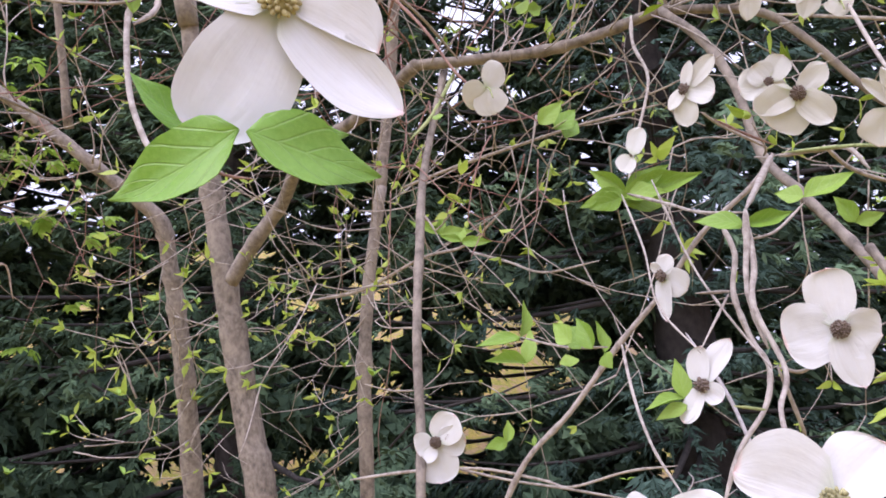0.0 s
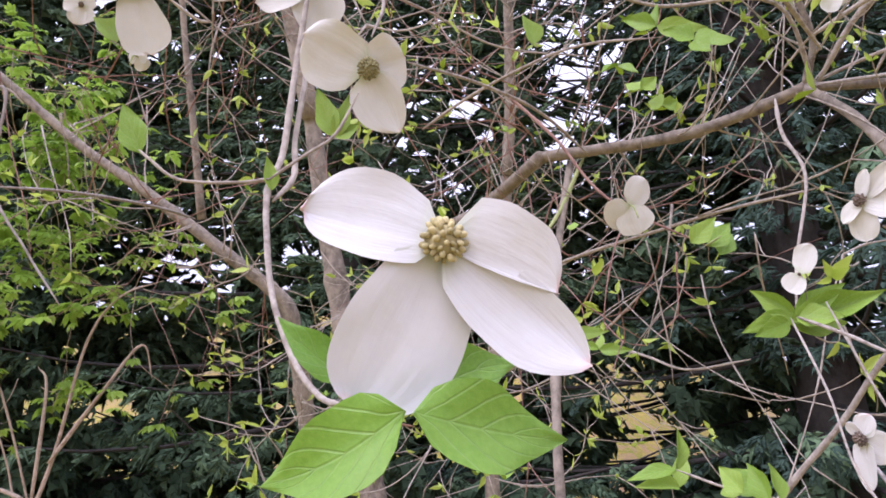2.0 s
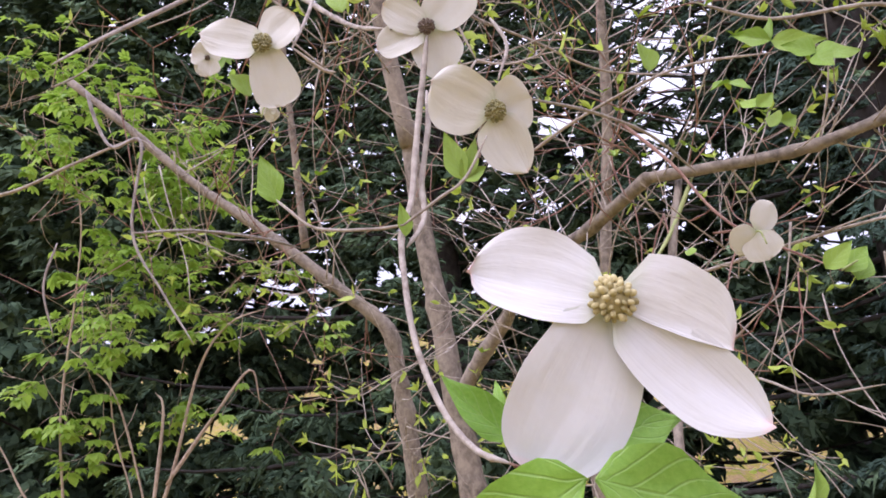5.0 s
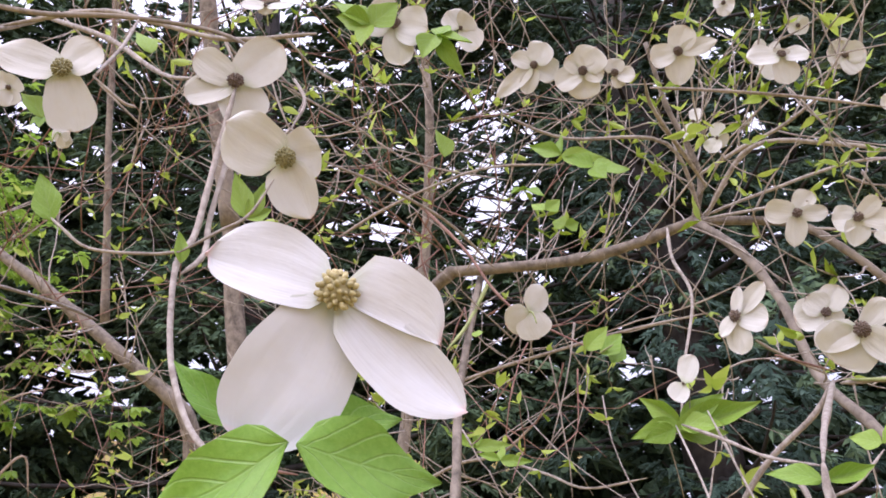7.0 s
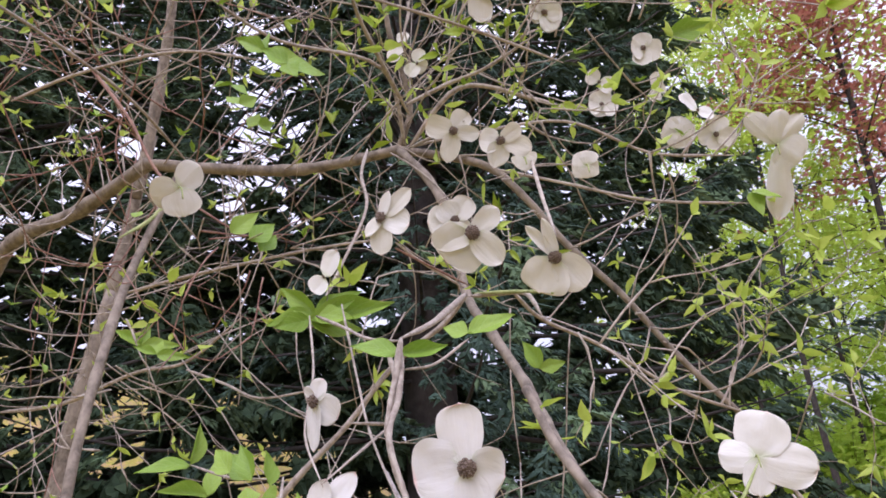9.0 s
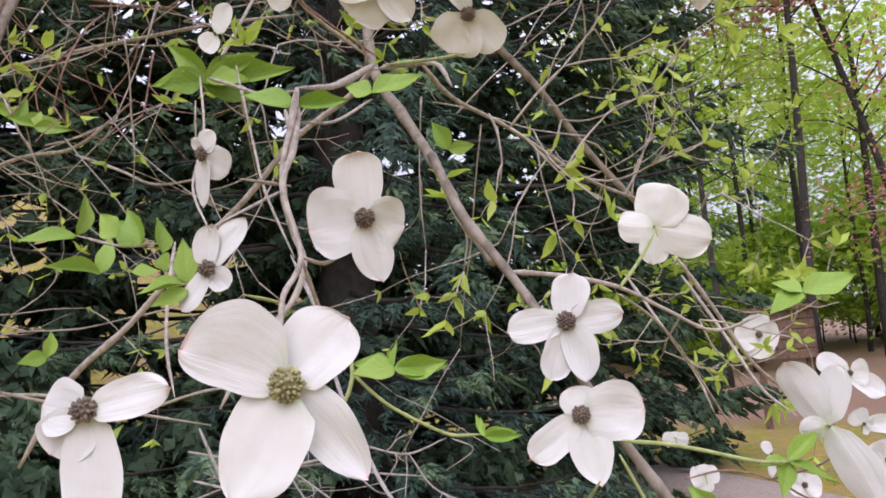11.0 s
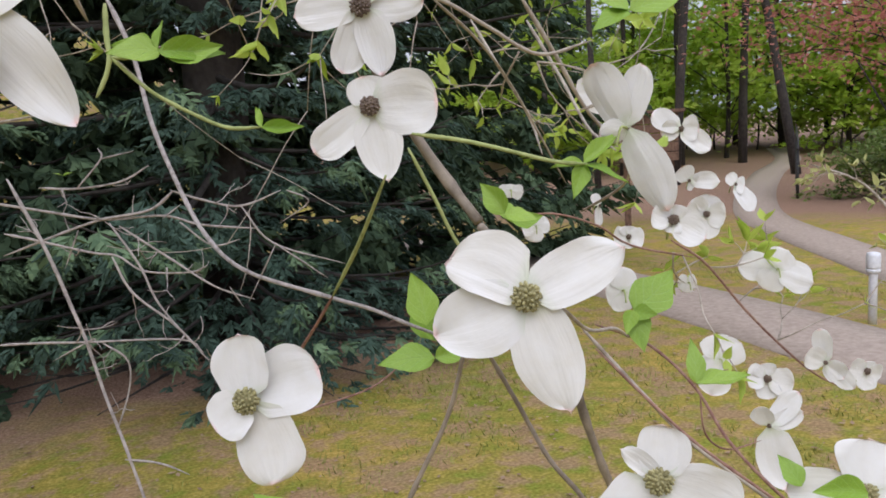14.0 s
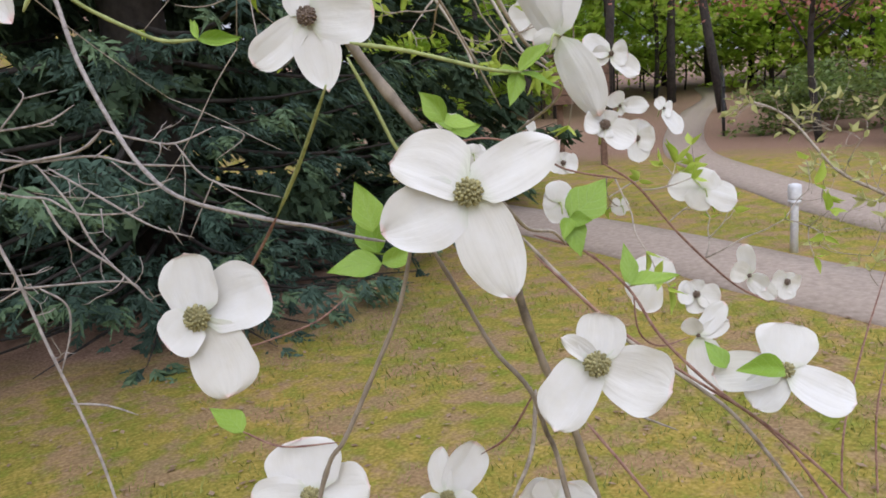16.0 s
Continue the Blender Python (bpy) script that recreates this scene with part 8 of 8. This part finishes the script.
sprig(dogwood, (0.281, 0.935, 2.474), (0.1, -0.3, 1), 0.023, 423, 2)
sprig(dogwood, (0.622, 1.146, 2.671), (0.1, -0.3, 1), 0.028, 424, 3)
sprig(dogwood, (0.69, 1.062, 2.581), (0.1, -0.3, 1), 0.026, 425, 2)
sprig(dogwood, (0.047, 0.996, 2.435), (0.1, -0.3, 1), 0.024, 426, 3)
sprig(dogwood, (0.014, 0.876, 2.412), (0.1, -0.3, 1), 0.021, 427, 2)
sprig(dogwood, (-0.247, 1.033, 2.697), (0.1, -0.3, 1), 0.027, 428, 3)
sprig(dogwood, (-0.224, 0.976, 2.552), (0.1, -0.3, 1), 0.024, 429, 2)
sprig(dogwood, (-0.504, 0.991, 2.258), (0.1, -0.3, 1), 0.022, 430, 3)
sprig(dogwood, (-0.711, 1.167, 2.508), (0.1, -0.3, 1), 0.027, 431, 2)
sprig(dogwood, (-0.681, 1.207, 2.173), (0.1, -0.3, 1), 0.025, 432, 3)
sprig(dogwood, (-0.568, 1.14, 2.05), (0.1, -0.3, 1), 0.023, 433, 2)
sprig(dogwood, (-0.38, 1.451, 2.048), (0.1, -0.3, 1), 0.028, 434, 3)
sprig(dogwood, (0.64, 1.107, 2.492), (0.1, -0.3, 1), 0.026, 435, 2)
shoots(dogwood, [(-0.012, 1.293, 2.272), (0.116, 1.264, 2.266), (0.27, 1.228, 2.26), (0.41, 1.183, 2.284)], 10, 0.3, 101, 0.034, bare=0.35, levels=2)
shoots(dogwood, [(0.41, 1.183, 2.284), (0.426, 1.151, 2.342), (0.414, 1.129, 2.397), (0.387, 1.104, 2.472)], 7, 0.3, 102, 0.034, bare=0.2, levels=2)
shoots(dogwood, [(0.41, 1.183, 2.284), (0.534, 1.109, 2.224), (0.664, 1.077, 2.059), (0.808, 1.051, 1.87)], 10, 0.32, 103, 0.034, bare=0.3, levels=2)
shoots(dogwood, [(-0.214, 1.38, 2.682), (-0.109, 1.314, 2.488), (-0.01, 1.262, 2.267)], 10, 0.34, 104, 0.03, bare=0.5, levels=2, mat=TWIG_RED)
shoots(dogwood, [(-0.012, 1.293, 2.272), (-0.199, 1.658, 2.318), (-0.414, 2.014, 2.404)], 10, 0.34, 105, 0.03, bare=0.6, levels=2)
shoots(dogwood, [(-0.374, 2.057, 2.003), (-0.215, 1.898, 1.988), (-0.05, 1.721, 2.014), (0.159, 1.514, 2.075)], 7, 0.3, 106, 0.034, bare=0.15, levels=2)
shoots(dogwood, [(0.408, 1.102, 2.326), (0.525, 1.014, 2.354), (0.635, 0.932, 2.375), (0.748, 0.861, 2.368)], 9, 0.26, 107, 0.036, bare=0.1, levels=2)
shoots(dogwood, [(0.472, 1.013, 2.218), (0.618, 0.947, 2.218), (0.737, 0.916, 2.155), (0.851, 0.87, 2.133)], 9, 0.22, 108, 0.036, bare=0.15, levels=2)
shoots(dogwood, [(0.438, 0.823, 1.888), (0.575, 0.875, 1.84), (0.712, 0.927, 1.791), (0.846, 0.97, 1.764)], 7, 0.24, 109, 0.034, bare=0.2, levels=2)
shoots(dogwood, [(0.279, 0.905, 1.951), (0.328, 0.88, 1.906), (0.389, 0.837, 1.892)], 5, 0.16, 110, 0.03, bare=0.7, levels=2, r=0.0012)
shoots(dogwood, [(-0.929, 2.463, 2.399), (-1.051, 2.34, 2.517), (-1.175, 2.217, 2.638), (-1.287, 2.098, 2.74)], 9, 0.45, 111, 0.045, bare=0.3, levels=2, r=0.003)
shoots(dogwood, [(-0.83, 2.214, 2.252), (-0.809, 2.216, 2.025), (-0.783, 2.205, 1.856)], 6, 0.4, 112, 0.045, bare=0.2, levels=2, r=0.0025)
shoots(dogwood, [(-0.669, 2.237, 2.153), (-0.639, 2.252, 1.878), (-0.607, 2.255, 1.647)], 6, 0.4, 113, 0.045, bare=0.3, levels=2, r=0.0025)
shoots(dogwood, [(-0.138, 1.809, 2.227), (-0.187, 1.857, 2.025), (-0.223, 1.909, 1.807), (-0.242, 1.961, 1.588)], 9, 0.32, 114, 0.036, bare=0.2, levels=2, r=0.002)
shoots(dogwood, [(-0.018, 1.28, 2.073), (-0.043, 1.314, 1.928), (-0.062, 1.349, 1.783)], 5, 0.3, 115, 0.03, bare=0.3, levels=2)
shoots(dogwood, [(-0.178, 1.392, 2.248), (0.002, 1.33, 2.224), (0.136, 1.29, 2.103), (0.221, 1.238, 2.033)], 9, 0.32, 116, 0.03, bare=0.5, levels=2, mat=TWIG_RED)
shoots(dogwood, [(-0.575, 0.731, 2.448), (-0.433, 0.711, 2.419), (-0.264, 0.712, 2.347), (-0.174, 0.689, 2.323)], 7, 0.24, 117, 0.028, bare=0.5, levels=2)
shoots(dogwood, [(-0.762, 2.188, 3.108), (-0.796, 2.153, 3.397), (-0.821, 2.042, 3.833)], 9, 0.5, 118, 0.045, bare=0.4, levels=2, r=0.003)
shoots(dogwood, [(-0.063, 1.655, 2.633), (-0.037, 1.627, 2.907), (-0.038, 1.63, 3.122)], 11, 0.4, 119, 0.04, bare=0.35, levels=2, r=0.0022)
shoots(dogwood, [(-0.834, 1.13, 2.98), (-0.525, 1.088, 2.924), (-0.179, 1.069, 2.825), (0.138, 1.047, 2.729)], 12, 0.34, 120, 0.036, bare=0.2, levels=2)
shoots(dogwood, [(-0.796, 1.32, 2.828), (-0.489, 1.312, 2.633), (-0.219, 1.264, 2.514), (-0.051, 1.246, 2.335)], 10, 0.34, 121, 0.03, bare=0.5, levels=2)
shoots(dogwood, [(0.307, 0.852, 2.345), (0.399, 0.865, 2.324), (0.515, 0.874, 2.308), (0.605, 0.887, 2.287)], 9, 0.16, 122, 0.034, bare=0.05, levels=2)
shoots(dogwood, [(-1.802, 1.597, 3.158), (-1.472, 1.8, 2.968), (-1.236, 1.992, 2.728)], 7, 0.4, 123, 0.04, bare=0.3, levels=2, r=0.0025)
shoots(dogwood, [(0.448, 0.778, 1.719), (0.463, 0.711, 1.645)], 3, 0.14, 124, 0.03, bare=0.2, levels=2, r=0.0012)
shoots(dogwood, [(0.657, 0.725, 1.6), (0.749, 0.761, 1.576), (0.836, 0.8, 1.526)], 4, 0.14, 125, 0.03, bare=0.1, levels=2, r=0.0012)
shoots(dogwood, [(0.922, 0.803, 1.354), (1.034, 0.786, 1.318), (1.112, 0.782, 1.241), (1.227, 0.749, 1.129)], 6, 0.14, 126, 0.034, bare=0.05, levels=2, r=0.0014)
shoots(dogwood, [(0.835, 1.037, 1.679), (0.83, 0.967, 1.607), (0.824, 0.897, 1.533)], 4, 0.14, 127, 0.03, bare=0.2, levels=2, r=0.0012)
shoots(dogwood, [(-1.219, 2.056, 1.622), (-1.04, 2.146, 1.675), (-0.83, 2.201, 1.876)], 6, 0.34, 128, 0.05, bare=0.2, levels=2, r=0.0025)
shoots(dogwood, [(1.034, 1.244, 2.044), (1.163, 1.216, 1.877), (1.288, 1.161, 1.777)], 7, 0.3, 129, 0.04, bare=0.1, levels=2)
# long, nearly straight bare twigs that cross one another through the crown
for k, (line, mat) in enumerate((
        ([(-0.83, 1.13, 2.98), (-0.52, 1.09, 2.92), (-0.18, 1.07, 2.82), (0.14, 1.05, 2.73)], TWIG),
        ([(-0.8, 1.32, 2.83), (-0.49, 1.31, 2.63), (-0.22, 1.26, 2.51), (-0.05, 1.25, 2.33)], TWIG_RED),
        ([(-0.01, 1.29, 2.27), (-0.2, 1.66, 2.32), (-0.41, 2.01, 2.4)], TWIG),
        ([(-0.01, 1.29, 2.27), (0.12, 1.26, 2.27), (0.27, 1.23, 2.26), (0.41, 1.18, 2.28)], TWIG),
        ([(-1.1, 2.07, 2.6), (-0.94, 1.58, 2.44), (-0.79, 1.09, 2.26)], TWIG_RED),
        ([(-0.35, 1.94, 1.98), (-0.05, 1.72, 2.01), (0.16, 1.51, 2.08)], TWIG),
        ([(-0.18, 1.39, 2.25), (0.14, 1.29, 2.1), (0.22, 1.24, 2.03)], TWIG),
        ([(-0.16, 2.14, 2.34), (-0.26, 2.19, 1.83), (-0.27, 2.21, 1.58)], TWIG),
        ([(-0.65, 1.91, 2.87), (-0.61, 1.97, 2.31), (-0.54, 2.02, 1.64)], TWIG),
        ([(-1.6, 2.2, 3.0), (-1.23, 2.32, 2.68), (-0.96, 2.4, 2.43)], TWIG_RED),
        ([(-0.08, 1.65, 2.63), (-0.04, 1.63, 2.9), (-0.03, 1.6, 3.3)], TWIG),
        ([(0.06, 1.24, 2.28), (0.19, 1.27, 2.15), (0.35, 1.28, 2.06), (0.47, 1.27, 1.98)], TWIG),
        ([(0.13, 1.4, 2.32), (0.33, 1.41, 2.24), (0.58, 1.42, 2.18)], TWIG),
        ([(-0.11, 1.6, 2.32), (0.11, 1.58, 2.18), (0.37, 1.57, 2.05)], TWIG),
        ([(-1.09, 1.18, 2.67), (-0.84, 1.17, 2.53), (-0.57, 1.17, 2.37)], TWIG_RED),
        ([(-0.9, 0.89, 2.61), (-0.67, 0.96, 2.54), (-0.43, 1.07, 2.61)], TWIG),
        ([(-1.36, 1.68, 2.51), (-1.0, 1.57, 2.59), (-0.68, 1.5, 2.59)], TWIG_RED),
        ([(-1.26, 1.44, 2.67), (-1.0, 1.51, 2.57), (-0.77, 1.68, 2.5)], TWIG),
        ([(-0.22, 1.42, 2.44), (-0.02, 1.39, 2.35), (0.2, 1.34, 2.27)], TWIG_RED),
        ([(-0.23, 1.78, 2.11), (0.0, 1.56, 2.16), (0.26, 1.36, 2.15)], TWIG),
        ([(0.57, 1.19, 2.0), (0.73, 1.16, 1.92), (0.94, 1.12, 1.82)], TWIG),
        ([(0.41, 1.18, 2.28), (0.42, 1.13, 2.4), (0.36, 1.06, 2.58)], TWIG))):
    shoots(dogwood, line, 7 if line[-1][0] < 0.1 else 5, 0.5, 201 + k, 0.032, (0, 0, 0.25), mat, 0.8, 2, 0.0015, 0.05, 0.12)
finish_small_leaves(dogwood)
shrub = thing("leafy_shrub", "young shrub with tan stems and bright green lobed leaves", "shrub")
branch(shrub, [(-2.408, 3.225, -0.15), (-2.396, 3.204, 0.228), (-2.384, 3.183, 0.596), (-2.372, 3.163, 0.963), (-2.273, 2.992, 1.712), (-2.278, 2.954, 1.909), (-2.351, 2.825, 2.352), (-2.46, 2.768, 2.511), (-2.579, 2.724, 2.624)], 0.0103, 0.0025, SHRUB_BARK, name="stem")
branch(shrub, [(-2.258, 2.959, 1.764), (-2.138, 2.939, 2.041), (-1.988, 2.883, 2.464), (-1.851, 2.894, 2.651), (-1.684, 2.949, 2.716)], 0.0103, 0.0025, SHRUB_BARK, name="stem")
branch(shrub, [(-2.243, 2.95, 1.811), (-2.162, 2.887, 2.286), (-2.214, 2.894, 2.394)], 0.0103, 0.0025, SHRUB_BARK, name="stem")
branch(shrub, [(-2.699, 3.137, -0.15), (-2.691, 3.114, 0.238), (-2.684, 3.092, 0.614), (-2.676, 3.069, 0.99), (-2.613, 2.886, 1.747), (-2.585, 2.753, 2.299), (-2.485, 2.661, 2.778), (-2.428, 2.591, 3.144), (-2.454, 2.494, 3.522)], 0.0103, 0.0025, SHRUB_BARK, name="stem")
branch(shrub, [(-2.795, 3.106, -0.15), (-2.786, 3.083, 0.24), (-2.778, 3.062, 0.619), (-2.769, 3.041, 0.998), (-2.7, 2.865, 1.754), (-2.803, 2.775, 2.052), (-2.891, 2.724, 2.232), (-3.028, 2.657, 2.418)], 0.0103, 0.0025, SHRUB_BARK, name="stem")
branch(shrub, [(-2.485, 3.199, -0.15), (-2.471, 3.179, 0.23), (-2.456, 3.16, 0.6), (-2.442, 3.142, 0.969), (-2.331, 2.993, 1.673), (-2.336, 2.933, 1.962), (-2.393, 2.842, 2.309), (-2.346, 2.723, 2.849)], 0.0103, 0.0025, SHRUB_BARK, name="stem")
branch(shrub, [(-2.154, 2.921, 1.993), (-1.939, 2.938, 2.264), (-1.783, 2.963, 2.448), (-1.776, 3.043, 2.306)], 0.0103, 0.0025, SHRUB_BARK, name="stem")
branch(shrub, [(-2.259, 2.931, 1.86), (-2.415, 2.923, 1.921), (-2.667, 2.899, 1.943)], 0.0103, 0.0025, SHRUB_BARK, name="stem")
shoots(shrub, [(-2.595, 2.364, 3.096), (-2.361, 2.586, 3.115), (-2.104, 2.831, 3.081)], 13, 0.36, 140, 0.115, bare=0, levels=2, mat=SHRUB_BARK, r=0.0019, lean=(0, 0, 0.1))
shoots(shrub, [(-2.675, 2.521, 2.852), (-2.314, 2.762, 2.747), (-1.935, 3.024, 2.585)], 13, 0.36, 141, 0.115, bare=0, levels=2, mat=SHRUB_BARK, r=0.0019, lean=(0, 0, 0.1))
shoots(shrub, [(-2.86, 2.666, 2.55), (-2.547, 2.836, 2.456), (-2.232, 3.022, 2.308)], 8, 0.34, 142, 0.115, bare=0, levels=2, mat=SHRUB_BARK, r=0.0019, lean=(0, 0, 0.1))
shoots(shrub, [(-2.645, 2.567, 3.459), (-2.29, 2.684, 3.402), (-1.943, 2.813, 3.295)], 13, 0.36, 143, 0.115, bare=0, levels=2, mat=SHRUB_BARK, r=0.0019, lean=(0, 0, 0.1))
shoots(shrub, [(-2.588, 2.626, 3.678), (-2.263, 2.679, 3.626), (-1.955, 2.742, 3.524)], 13, 0.36, 144, 0.115, bare=0, levels=2, mat=SHRUB_BARK, r=0.0019, lean=(0, 0, 0.1))
shoots(shrub, [(-3.17, 2.99, 2.252), (-2.962, 3.002, 2.045), (-2.77, 3.021, 1.799)], 3, 0.34, 145, 0.115, bare=0, levels=2, mat=SHRUB_BARK, r=0.0019, lean=(0, 0, 0.1))
shoots(shrub, [(-2.456, 3.09, 2.964), (-2.109, 3.058, 2.854), (-1.79, 3.032, 2.699)], 13, 0.36, 146, 0.115, bare=0, levels=2, mat=SHRUB_BARK, r=0.0019, lean=(0, 0, 0.1))
shoots(shrub, [(-3.238, 2.999, 2.892), (-2.825, 2.947, 2.73), (-2.447, 2.896, 2.53)], 8, 0.34, 147, 0.115, bare=0, levels=2, mat=SHRUB_BARK, r=0.0019, lean=(0, 0, 0.1))
shoots(shrub, [(-3.31, 2.754, 4.02), (-2.867, 2.657, 3.856), (-2.463, 2.563, 3.645)], 13, 0.36, 148, 0.115, bare=0, levels=2, mat=SHRUB_BARK, r=0.0019, lean=(0, 0, 0.1))
finish_small_leaves(shrub, SHRUB_LEAF)
pale_shrub = thing("pale_shrub", "thin shrub with pale yellow-green flower tufts on bare stems", "shrub")
branch(pale_shrub, [(2.559, 1.195, -0.23), (2.648, 1.267, 0.131), (2.787, 1.284, 0.418), (2.958, 1.28, 0.71)], 0.0058, 0.0040, TWIG_RED, name="stem")
branch(pale_shrub, [(3.193, 1.137, 0.805), (3.062, 1.335, 0.965), (2.986, 1.477, 1.063), (2.922, 1.639, 1.268), (2.828, 1.79, 1.35)], 0.0080, 0.0043, TWIG, name="stem")
branch(pale_shrub, [(2.652, 1.127, -0.24), (2.724, 1.192, 0.214), (2.796, 1.199, 0.437)], 0.0058, 0.0046, TWIG_RED, name="stem")
shoots(pale_shrub, [(3.055, 1.27, 0.94), (2.952, 1.461, 1.068), (2.906, 1.63, 1.269), (2.828, 1.79, 1.35)], 14, 0.16, 171, 0.055, bare=0, levels=1, mat=TWIG, r=0.0016)
shoots(pale_shrub, [(3.334, 1.399, 1.236), (3.243, 1.564, 1.138), (3.265, 1.715, 1.296)], 10, 0.2, 172, 0.055, bare=0, levels=1, mat=TWIG, r=0.0016)
shoots(pale_shrub, [(3.131, 1.349, 0.485), (3.207, 1.493, 0.764), (3.102, 1.764, 1.038)], 8, 0.2, 173, 0.055, bare=0, levels=1, mat=TWIG, r=0.0016)
finish_small_leaves(pale_shrub, PALE_LEAF)
